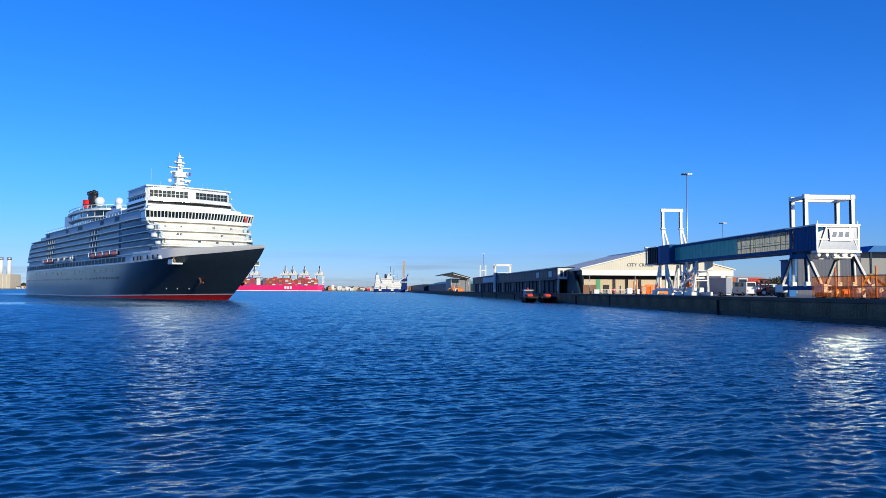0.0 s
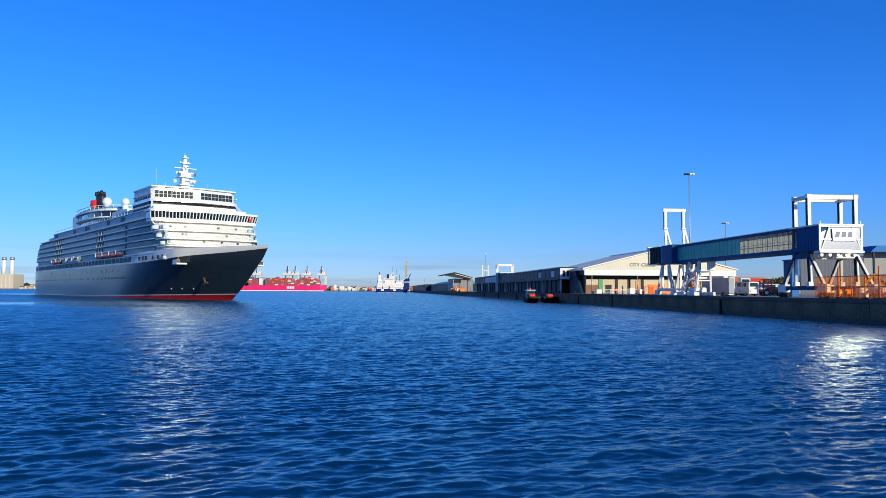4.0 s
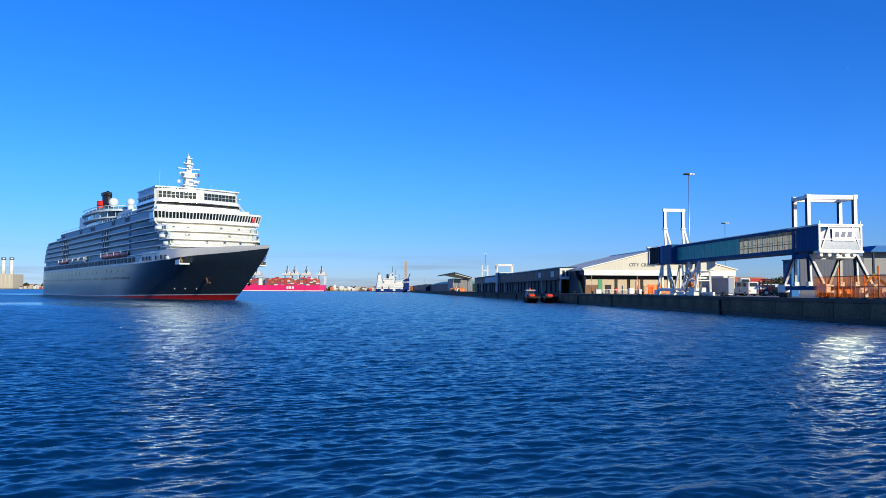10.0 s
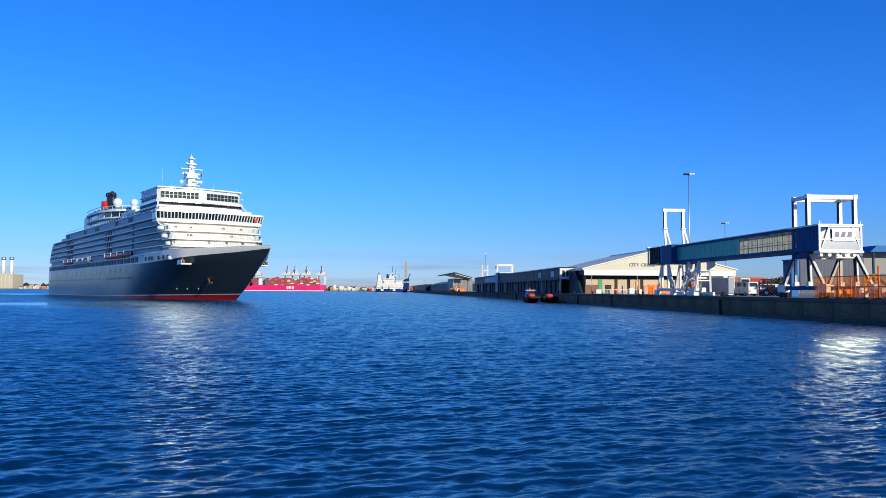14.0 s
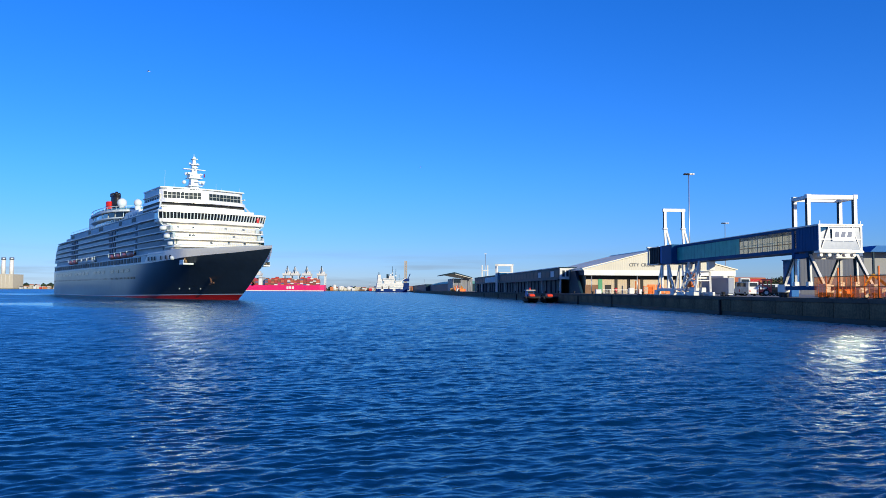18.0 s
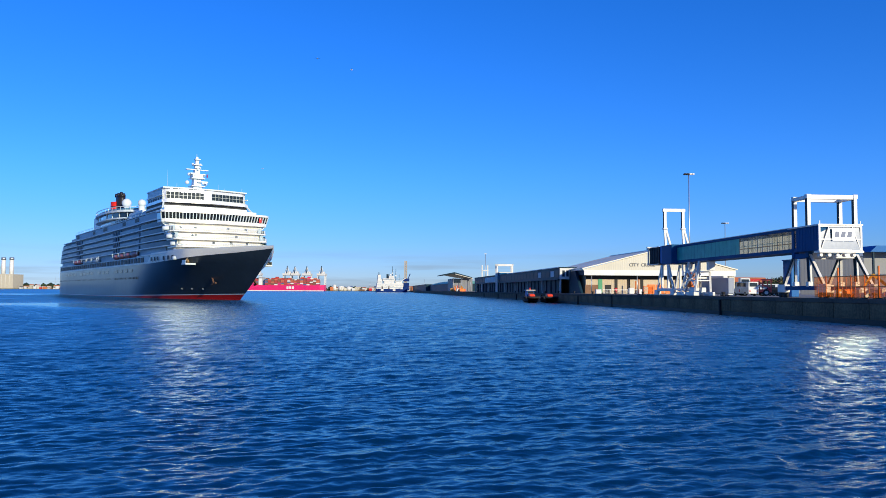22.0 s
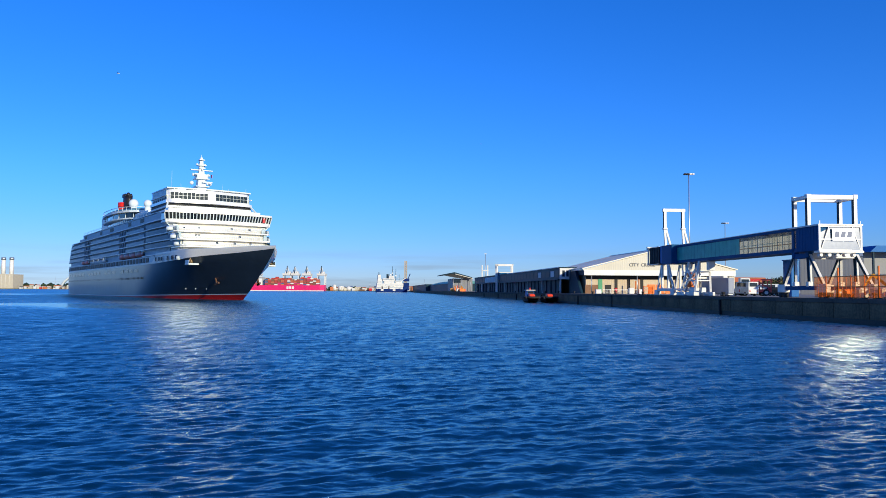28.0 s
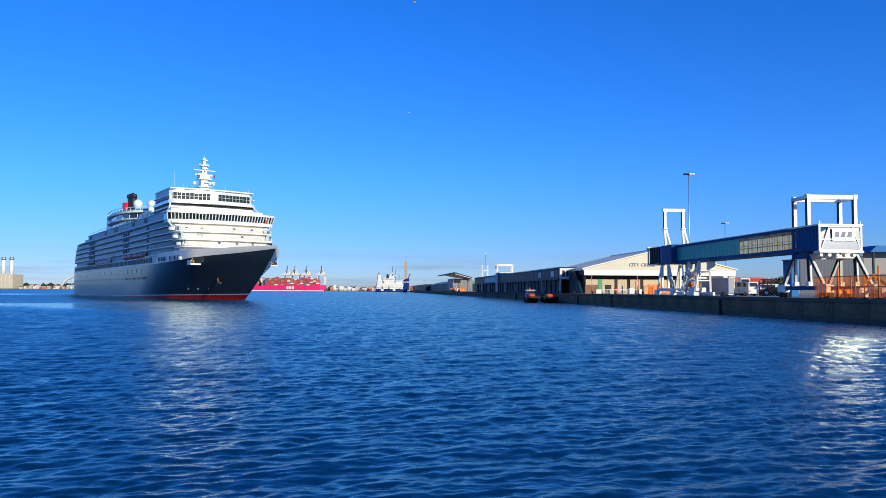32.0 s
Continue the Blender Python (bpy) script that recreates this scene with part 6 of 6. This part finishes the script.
for i, (x, y, h, lf) in enumerate(((124, 292, 6.6, M_LEAF), (130, 296, 7.4, M_LEAF2), (136, 290, 7.0, M_LEAF2), (119, 290, 5.2, M_LEAF), (141, 300, 8.0, M_LEAF2), (147, 296, 7.4, M_LEAF), (127, 284, 4.8, M_LEAF), (153, 300, 7.6, M_LEAF2), (114, 300, 5.0, M_LEAF2))):
    tree(pose(x, y, QZ, 0, 0, i * 50), h, lf, i, "leafy tree with turning olive crown" if lf is M_LEAF else "dark leafy tree with a broad crown")


# ---- farther along the quay ----
def canopy_hall():
    t = thing("canopy_hall", "grey hall under a sweeping dark roof far along the quay", "hall", QUAY @ pose(3.5, 545, QZ))
    # grey cladding colour stands for the shadow on this wall
    part("wall", Shape().box(0, 14, 0, 40, 0, 9.0), M_GREYCLAD, t, "clad wall under the roof, its shadow put in as grey")
    part("roof", Shape().extrude_y([(-7.8, 11.7), (0.8, 13.4), (13.4, 9.9), (13.4, 9.3), (0.8, 12.4), (-7.6, 11.2)], -4, 44), M_SLATE, t, "sweeping dark roof")
    part("gable_fascia", Shape().extrude_y([(-7.0, 11.1), (0.8, 12.3), (13.0, 9.2), (13.0, 8.9), (2.0, 9.4)], -3.6, -3.2), M_SOFFIT, t, "dark gable end under the roof")
    part("verge_board", Shape().extrude_y([(1.2, 12.35), (13.6, 9.25), (13.6, 8.85), (1.2, 11.95)], -4.3, -3.62), M_CREAM, t, "cream verge board")
    part("glass_wall", Shape().box(0.2, 5.5, -0.2, 0, 6.0, 8.9), M_SHIPGLASS, t)
    for x in (0, 6, 12, 18):
        part("post", Shape().rod((x, -3, 0), (x, -3, 9.4), 0.2, None, 8), M_STEEL, t)
    low = thing("transit_shed", "long low shed with a teal roof", "shed", QUAY @ pose(6, 610, QZ))
    part("wall", Shape().box(0, 28, 0, 260, 0, 6.0), M_SLATE, low, "dark blue-grey wall")
    part("roof", Shape().extrude_y([(-0.5, 6.0), (28.5, 6.0), (14, 9.5)], -0.5, 260), mat("teal_roof_sheet", (0.05, 0.24, 0.25), 0.5), low, "teal sheet roof")
    dark = thing("store_building", "dark low store building at the quay's far end", "store", QUAY @ pose(1.5, 830, QZ))
    part("wall", Shape().box(0, 20, 0, 330, 0, 6.5), M_SLATE, dark)
    part("roof", Shape().box(-0.5, 20.5, -0.5, 330, 6.5, 7.0), M_SLATE, dark)
    mach = thing("cargo_stack", "orange machinery and crates stacked on the quay", "cargo", QUAY @ pose(0.4, 478, QZ))
    r = random.Random(3)
    for i in range(26):
        x, y, s = r.uniform(1.2, 4.6), 2.6 * i, r.uniform(0.8, 1.4)
        paint = (M_FENCE, M_YELLOW, M_FENCE, M_FENCE, M_SIGNAL, M_YELLOW, M_FARWHITE)[i % 7]
        crate = part("crate", Shape().box(x - s, x + s, y - s * 1.5, y + s * 1.5, 0, s * 1.5), paint, mach, bevel=0.05)
        if i % 2:
            part("jib", Shape().beam((x, y, s * 1.4), (x - 0.4 * s, y - s, s * 1.5 + r.uniform(0.8, 2.2)), 0.35), paint, crate)


canopy_hall()


def support_ship():
    t = thing("support_ship", "blue-hulled support ship with tall white superstructure", "ship", pose(-80, 1160, 0, 0, 0, 8))
    rows = []
    for x, w, z in ((-21, 7, 5.5), (-17, 8.5, 5.0), (6, 8.5, 4.6), (16, 7, 5.6), (26, 0.6, 7.5)):
        rows.append([(x, -w, z), (x, -w * 0.9, 0), (x, 0, -3), (x, w * 0.9, 0), (x, w, z)])
    part("hull", Shape().loft(rows, False, False), M_DARKBLUE, t, "royal blue hull")
    part("transom", Shape().box(-21.2, -20.8, -7, 7, -1, 5.5), M_DARKBLUE, t)
    part("deck", Shape().loft([[(r[0][0], r[0][1], r[0][2] - 0.6), (r[4][0], r[4][1], r[4][2] - 0.6)] for r in rows], smooth=False), M_DECK, t)
    for x0, x1, w, z0, z1 in ((-20.5, -13, 7.8, 4.4, 8.5), (-11, -3, 7.8, 4.4, 8.5), (-1, 19, 7.0, 4.4, 8.5), (-20, -9, 7.6, 8.5, 13), (-19, -12, 7.2, 13, 19), (-18.5, -14, 6.5, 19, 26), (-9, 6, 7.4, 8.5, 16.5), (-11, 7, 7.0, 16.5, 20.5), (-2, 6, 6.6, 20.5, 24.5), (6, 20, 6.5, 8.5, 13.5), (8, 17, 6, 13.5, 17.5)):
        h = part("deckhouse", Shape().box(x0, x1, -w, w, z0, z1), M_FARWHITE, t, "white deckhouse tier", 0.2)
        part("window_band", Shape().box(x0 + 0.8, x1 - 0.8, -w - 0.1, -w + 0.1, z0 + 1.9, z0 + 2.5), M_CABDOOR, h)
    for x0, x1, z0, z1 in ((-14, -10, 2, 4.5), (4, 8, 2, 4.2)):
        part("hull_panel", Shape().box(x0, x1, -8.7, -8.2, z0, z1), M_FARWHITE, t, "white panel on the blue hull")
    for x, z0, z1, r in ((4, 20, 39, 0.5), (9, 17, 35, 0.45), (-16.5, 26, 30, 0.8), (14, 17, 27, 0.4)):
        m = part("mast", Shape().rod((x, 0, z0), (x, 0, z1), r, r * 0.5, 8), M_SLATE, t, "dark lattice mast")
        part("mast_yard", Shape().beam((x - 1.5, 0, z1 - 6), (x + 1.5, 0, z1 - 6), 0.35).box(x - 1.0, x + 1.0, -1, 1, z1 - 11, z1 - 9.5), M_FARWHITE, m)
    part("funnel", Shape().box(-5, -2, -3, 3, 20, 27), M_SLATE, t, "dark funnel", 0.3)
    part("deck_crane", Shape().beam((18, 3, 9), (18, 3, 17), 1.2).beam((18, 3, 17), (25, 3, 22), 0.9), M_FARWHITE, t)
    part("radar_ball", Shape().ball((1, 0, 26), 1.6, 12), M_FARWHITE, t)


support_ship()


def tower_crane():
    t = thing("quay_crane", "tall yellow-brown slewing crane at the quay's end", "crane", pose(-57.5, 1190, QZ))
    part("base", Shape().box(-5, 5, -5, 5, 0, 12), M_DARKBLUE, t, bevel=0.3)
    ochre = mat("pale_ochre_crane_paint", (0.46, 0.36, 0.24), 0.6, vary=0.2)
    for x in (-1.6, 1.6):
        for y in (-1.6, 1.6):
            part("tower_chord", Shape().box(x - 0.45, x + 0.45, y - 0.45, y + 0.45, 12, 46), ochre, t, "pale ochre tower chord")
    for k in range(10):
        z0, z1 = 12.2 + 3.4 * k, 15.4 + 3.4 * k
        for y in (-1.6, 1.6):
            part("tower_brace", Shape().beam((-1.6, y, z0), (1.6, y, z1), 0.55).beam((1.6, y, z0), (-1.6, y, z1), 0.55).beam((-1.6, y, z0), (1.6, y, z0), 0.5), ochre, t)
        for x in (-1.6, 1.6):
            part("tower_brace", Shape().beam((x, -1.6, z0), (x, 1.6, z1), 0.55).beam((x, -1.6, z0), (x, 1.6, z0), 0.5), ochre, t)
    part("machine_house", Shape().box(-3.6, 5.5, -3, 3, 14, 18.5), M_DARKBLUE, t, bevel=0.3)
    part("jib", Shape().beam((3, 0, 17), (7, 0, 26), 1.2), M_DARKBLUE, t)


tower_crane()


def container_ship():
    t = thing("container_ship", "magenta container ship stacked with boxes at a far berth", "container ship", pose(-245, 1600, 0))
    rows = []
    for x, w, z in ((0, 14, 13), (-8, 20, 12), (-180, 20, 12), (-215, 14, 13), (-228, 1, 15)):
        rows.append([(x, -w, z), (x, -w, 1.4), (x, 0, -3), (x, w, 1.4), (x, w, z)])
    part("hull", Shape().loft(rows, False, False, ), M_PINK, t, "magenta hull")
    part("stern", Shape().box(-1, 0.6, -13.8, 13.8, 1, 13), M_PINK, t)
    part("boot_stripe", Shape().box(-205, 0.5, -20.2, -19.9, 0, 1.5), M_FARWHITE, t)
    part("deck", Shape().box(-214, 0, -13.5, 13.5, 11.4, 11.9), M_SLATE, t)
    for i, (x, w) in enumerate(((-74, 4.5), (-68.5, 4.5), (-63, 4.5))):
        part("hull_mark", Shape().box(x - w / 2 + 0.2, x + w / 2 - 0.2, -20.12, -19.95, 4.4, 9.6), M_FARWHITE, t, "white block mark on the hull")
    house = part("deckhouse", Shape().box(-134, -127, -19, 19, 12, 29), M_FARWHITE, t, "white accommodation block", 0.3)
    part("bridge_window", Shape().box(-134.2, -126.8, -19.2, 19.2, 26.2, 27.6), M_SHIPGLASS, house)
    part("funnel", Shape().box(-36, -30, -6, 6, 12, 30), M_PINK, t, bevel=0.3)
    r = random.Random(8)
    cols = [mat("container_red", (0.42, 0.05, 0.04), 0.6), mat("container_orange", (0.55, 0.15, 0.07), 0.6), mat("container_magenta", (0.5, 0.03, 0.13), 0.6),
            M_FARWHITE, mat("container_blue", (0.05, 0.12, 0.25), 0.6), mat("container_brown", (0.22, 0.08, 0.05), 0.6)]
    for c in range(29):
        x0 = -9 - c * 6.6
        if -137 < x0 - 3 < -124:
            continue
        for row in range(2):
            y0 = -19.5 + row * 8
            for lev in range(r.choice((4, 5, 5, 5, 6)) + row):
                part("container", Shape().box(x0 - 6.4, x0 - 0.1, y0, y0 + 7.6, 12 + lev * 2.5, 12 + lev * 2.5 + 2.4), cols[r.choice((0, 0, 1, 1, 0, 2, 3, 5, 5, 4, 5))], t)
    # gantry cranes on the berth behind
    g = thing("container_gantry", "white ship-to-shore gantry crane with raised dark boom", "gantry crane", pose(-347, 1720, 1.6), group="gantry cranes on the far berth")
    for x in (-8, 8):
        for y in (-9, 9):
            part("leg", Shape().beam((x, y, 0), (x, y, 36), 1.8), M_FARWHITE, g)
        part("portal_beam", Shape().beam((x, -9, 16), (x, 9, 16), 1.6), M_FARWHITE, g)
    part("girder", Shape().box(-9.5, 9.5, -12, 14, 33, 37.5), M_FARWHITE, g, "white girder")
    part("machine_house", Shape().box(-6, 6, 2, 12, 37.5, 42), M_FARWHITE, g)
    part("apex_frame", Shape().beam((-5, -9, 37), (0, -5, 52), 1.4).beam((5, -9, 37), (0, -5, 52), 1.4), M_FARWHITE, g)
    part("boom", Shape().beam((0, -11, 36), (1.5, -14, 54), 1.4), M_SLATE, g, "raised dark boom")
    for x in (-330, -303.5, -271, -437, -415):
        copy_thing(g, pose(x, 1720, 1.6))


container_ship()


def far_shores():
    land = Shape()
    land.prism([(-3400, 2330), (-880, 2330), (-560, 1980), (-420, 1700), (-180, 1660), (-30, 1500), (500, 1450), (1600, 1400), (4200, 4500), (-4200, 4500)], -3, 1.6)
    solid("far_shore", land, M_LAND, "low far shore of mud and grass", "shore", kind="structure")
    p = thing("power_station", "pale beige power station block with two chimneys", "power station", pose(-1458, 2340, 1.5))
    part("turbine_hall", Shape().box(0, 149, 0, 60, 0, 44), M_FARTAN, p, bevel=0.5)
    for x in (108, 133):
        part("chimney", Shape().rod((x, 20, 40), (x, 20, 92), 6.6, 5.6, 18), M_FARWHITE, p, "white chimney with grey top")
        part("chimney_cap", Shape().rod((x, 20, 88), (x, 20, 96), 6.9, 6.4, 18), M_STEEL, p, "grey steel chimney head")
    for x in range(6, 148, 12):
        part("wall_rib", Shape().box(x, x + 0.8, -0.5, 0.1, 0, 43), M_FARWHITE, p)
    d = thing("white_arch", "tall white steel arch on the far shore", "arch", pose(-1120, 2400, 1.5))
    rows = []
    for i in range(33):
        a = math.pi * i / 32
        rows.append([((70 + k * 3) * math.cos(a), e, (46 + k * 3) * math.sin(a)) for k, e in ((-1, -4), (1, -4), (1, 4), (-1, 4))])
    part("arch_rib", Shape().loft(rows, True, True, True), M_WHITE2, d)
    part("hall", Shape().box(-50, 60, -6, 30, 0, 12), M_FARWHITE, d)
    r = random.Random(12)
    walls = (M_FARWHITE, M_FARTAN, M_FARTAN, M_FARWHITE, M_CREAM)
    roofs = (M_TILE, M_STEEL, M_SLATE, M_FARWHITE, M_TILE)
    for i in range(16):
        x, w = -1300 + i * 17 + r.uniform(-4, 4), r.uniform(9, 17)
        house(pose(x, 2340 + r.uniform(0, 30), 1.5), w, r.uniform(8, 14), r.uniform(5, 13), walls[i % 5], roofs[r.randrange(5)], "small pale waterside building on the far shore", "waterside_building", "buildings on the far shore", 3, 0.4)
    for i in range(17):
        x, w = -238 + i * 14 + r.uniform(-4, 4), r.uniform(7, 14)
        house(pose(x, 1690 + r.uniform(0, 60), 1.5), w, r.uniform(8, 14), r.uniform(4, 10), walls[(i * 2) % 5], roofs[r.randrange(5)], "small pale dockside building on the far shore", "dockside_building", "buildings on the far shore", 3, 0.3)
    boxes = (M_REDV, M_FARWHITE, M_TILE, M_FARTAN, M_FARWHITE, M_CREAM, M_BRICK)
    for i in range(46):
        x = -244 + i * 5.2 + r.uniform(-2, 2)
        w, h = r.uniform(3, 7), r.choice((2.6, 2.6, 5.2, 7.8))
        solid("stacked_container" if i % 3 else "site_cabin", Shape().box(0, w, 0, 3, 0, h), boxes[r.randrange(7)], "stacked freight container on the far quay" if i % 3 else "small site cabin on the far quay", "container" if i % 3 else "cabin", pose(x, 1668 + r.uniform(0, 12), 1.5), "freight on the far quay", bevel=0.1)
    for i in range(26):
        x = -1268 + i * 8.6 + r.uniform(-3, 3)
        w, h = r.uniform(4, 10), r.uniform(3, 9)
        solid("waterside_shed", Shape().box(0, w, 0, 6, 0, h), boxes[r.randrange(7)], "small waterside shed on the far shore", "shed", pose(x, 2332 + r.uniform(0, 5), 1.5), "sheds on the far shore", bevel=0.1)
    for x, rad, h in ((-222, 6.5, 9), (-236, 4, 12), (-205, 5, 8)):
        solid("storage_tank", Shape().rod((0, 0, 0), (0, 0, h), rad, None, 20).rod((0, 0, h), (0, 0, h + 1.2), rad, 0.5, 20), M_FARWHITE, "round white storage tank on the far shore", "storage tank", pose(x, 1675, 1.5), "storage tanks")
    for x, y, h in ((-40, 1650, 26), (-120, 1700, 34), (-160, 1690, 22), (-380, 1900, 30), (-1200, 2380, 38), (-1150, 2380, 30)):
        solid("far_pole", Shape().rod((0, 0, 0), (0, 0, h), 0.6, 0.3, 6), M_STEEL, "thin light pole on the far shore", "pole", pose(x, y, 1.5), "poles on the far shore")
    # belt of far woods
    wood = Shape()
    for i in range(1500):
        if i < 750:
            x, y, h = r.uniform(-3300, -900), r.uniform(2420, 2520), r.uniform(8, 22)
        else:
            x, y, h = r.uniform(-900, 1500), r.uniform(2060, 2160), r.uniform(6, 15)
        k = len(wood.v)
        a = r.uniform(0, 3)
        rr = h * r.uniform(0.5, 0.9)
        for j in range(5):
            t = a + j * 1.2566
            wood.v.append((x + rr * math.cos(t), y + rr * math.sin(t), r.uniform(0, 2)))
        for j in range(5):
            t = a + 0.6 + j * 1.2566
            wood.v.append((x + rr * 0.8 * math.cos(t), y + rr * 0.8 * math.sin(t), h * r.uniform(0.5, 0.8)))
        wood.v.append((x + r.uniform(-2, 2), y, h))
        for j in range(5):
            m2 = (j + 1) % 5
            wood.face((k + j, k + m2, k + 5 + m2, k + 5 + j))
            wood.face((k + 5 + j, k + 5 + m2, k + 10))
    solid("far_woods", wood, M_LEAF2, "belt of dark far woods", "woods", kind="stuff")


far_shores()


bank = Shape().box(-400, 46, -300, -1.5, -3, 1.55)
solid("park_bank", bank, M_CONC2, "plain paved bank behind the viewpoint", "ground", kind="structure")


def gull(label):
    """Wings outspread, flying along its own x."""
    g = thing("gull", label, "bird", group="gulls over the harbour")
    part("body", Shape().loft([[(x, r * math.cos(t), r * math.sin(t)) for t in np.linspace(0, 2 * math.pi, 8, endpoint=False)] for x, r in ((-0.32, 0.02), (-0.18, 0.07), (0.05, 0.1), (0.22, 0.07), (0.3, 0.05), (0.36, 0.01))], True, True, True), M_GULL, g, "white rounded body")
    for s in (-1, 1):
        part("wing", Shape().loft([[(0.12, s * 0.06, 0.04), (-0.12, s * 0.06, 0.03)], [(0.16, s * 0.32, 0.16), (-0.08, s * 0.32, 0.15)], [(0.02, s * 0.66, 0.10), (-0.06, s * 0.68, 0.09)]], smooth=False).loft([[(0.12, s * 0.06, 0.01), (-0.12, s * 0.06, 0.02)], [(0.16, s * 0.32, 0.13), (-0.08, s * 0.32, 0.14)], [(0.02, s * 0.66, 0.08), (-0.06, s * 0.68, 0.08)]], smooth=False), M_GULLWING, g, "grey wing")
    part("tail", Shape().loft([[(-0.26, -0.04, 0.01), (-0.26, 0.04, 0.01)], [(-0.42, -0.09, 0.0), (-0.42, 0.09, 0.0)]], smooth=False), M_GULL, g)
    part("bill", Shape().rod((0.35, 0, 0), (0.42, 0, -0.01), 0.015, 0.004, 6), M_YELLOW, g)
    return g


M_GULL = mat("white_feathers", (0.75, 0.75, 0.73), 0.7)
M_GULLWING = mat("grey_feathers", (0.48, 0.49, 0.50), 0.7)
GULL_A = gull("white and grey gull gliding away over the water")
GULL_B = gull("grey-winged gull flying across the sky")
GULL_C = gull("white gull turning above the ship's mast")
GULL_D = gull("dark-looking gull crossing the sky towards the ship")
GULL_E = gull("distant gull gliding down behind the ship")


# ---- what moves ----
def heading(x, y, a):
    return pose(x, y, 0, 0, 0, a - 90)


def motions():
    walk(SHIP, [(0.0, heading(-56.80, 223.00, 37.63)), (3.0, heading(-56.60, 223.27, 37.20)), (6.0, heading(-56.38, 223.60, 36.83)),
                (9.0, heading(-56.12, 223.88, 36.45)), (13.0, heading(-55.80, 224.28, 35.95)), (19.0, heading(-55.28, 224.90, 35.22)),
                (23.0, heading(-54.88, 225.25, 34.68)), (28.0, heading(-54.38, 225.63, 34.00)), (32.0, heading(-54.00, 225.88, 33.47))])
    walk(GULL_A, [(0.0, pose(293.4, 1254.9, 173.8, 0, 0, 250)), (20.0, pose(59.1, 686.8, 124.8, 0, 0, 250)), (28.0, pose(15.9, 323.7, 65.4, 0, 0, 240)),
                  (31.2, pose(-2.9, 244.1, 57.1, 10, 0, 200)), (31.6, pose(-6.3, 242.6, 58.9, 10, 0, 195)), (32.0, pose(-11.1, 241.3, 59.5, 5, 0, 190))])
    walk(GULL_B, [(0.0, pose(-224.8, 88.0, 99.9, 0, 0, 10)), (20.0, pose(-176.0, 100.3, 89.0, 0, 0, 15)), (29.0, pose(-68.7, 143.5, 76.1, 0, 0, 5)),
                  (30.9, pose(-25.9, 152.5, 60.6, -15, 0, 0)), (31.2, pose(-19.4, 151.7, 59.6, -12, 0, 0)), (31.6, pose(-12.4, 151.2, 60.2, -8, 0, 0)),
                  (32.0, pose(-6.0, 150.3, 60.6, -5, 0, 0))])
    walk(GULL_C, [(0.0, pose(-285.8, 167.3, 58.5, 0, 0, 5)), (12.0, pose(-150.8, 167.5, 54.2, 0, 0, 5)), (19.0, pose(-54.5, 167.7, 51.2, 0, 0, 5)), (20.0, pose(-44.2, 167.6, 51.6, 0, 0, 5)), (21.0, pose(-30.5, 167.6, 52.5, 0, 0, 5)), (21.5, pose(-26.0, 167.6, 52.3, 0, 0, 30)), (22.0, pose(-28.0, 167.5, 54.3, 0, 0, 100)), (22.5, pose(-32.0, 167.3, 57.3, 0, 0, 140)), (24.0, pose(-38.3, 166.4, 74.7, 0, 0, 120)), (32.0, pose(-61.1, 163.5, 129.6, 0, 0, 110))])
    walk(GULL_D, [(0.0, pose(88.7, 160.7, 180.3, 0, 0, 200)), (16.0, pose(14.1, 165.5, 92.5, 0, 0, 200)), (21.0, pose(-15.7, 167.4, 55.5, 0, 0, 200)), (22.5, pose(-22.5, 167.7, 50.7, 0, 0, 195)), (23.0, pose(-24.6, 167.7, 49.8, 0, 0, 195)), (24.0, pose(-31.1, 167.9, 47.2, 0, 0, 190)), (24.5, pose(-34.8, 167.9, 46.5, 0, 0, 185)), (25.5, pose(-44.4, 167.9, 46.6, 0, 0, 180)), (28.0, pose(-72.0, 167.7, 50.8, 0, 0, 175)), (32.0, pose(-138.3, 167.1, 61.7, 0, 0, 170))])
    walk(GULL_E, [(0.0, pose(245.5, 291.9, 161.8, 0, 0, 185)), (10.0, pose(157.6, 295.7, 90.9, 0, 0, 185)), (17.0, pose(14.4, 297.7, 53.6, 0, 0, 185)), (19.5, pose(-36.1, 297.9, 49.8, 0, 0, 185)), (20.0, pose(-42.1, 297.9, 49.8, 0, 0, 185)), (21.0, pose(-58.2, 297.9, 49.7, 0, 0, 185)), (21.5, pose(-65.2, 298.0, 49.2, 0, 0, 185)), (22.0, pose(-70.5, 297.9, 50.3, 0, 0, 185)), (22.5, pose(-73.4, 297.9, 50.0, 0, 0, 190)), (24.0, pose(-79.3, 298.5, 39.0, 0, 0, 200)), (25.0, pose(-84.8, 299.1, 27.9, 0, 0, 200)), (32.0, pose(-85.8, 299.6, 19.1, 0, 0, 200))])
    walk(WATER, [(0.0, pose(0, 0, 0)), (16.0, pose(1.6, -8.0, 0)), (32.0, pose(3.2, -16.0, 0))])


motions()
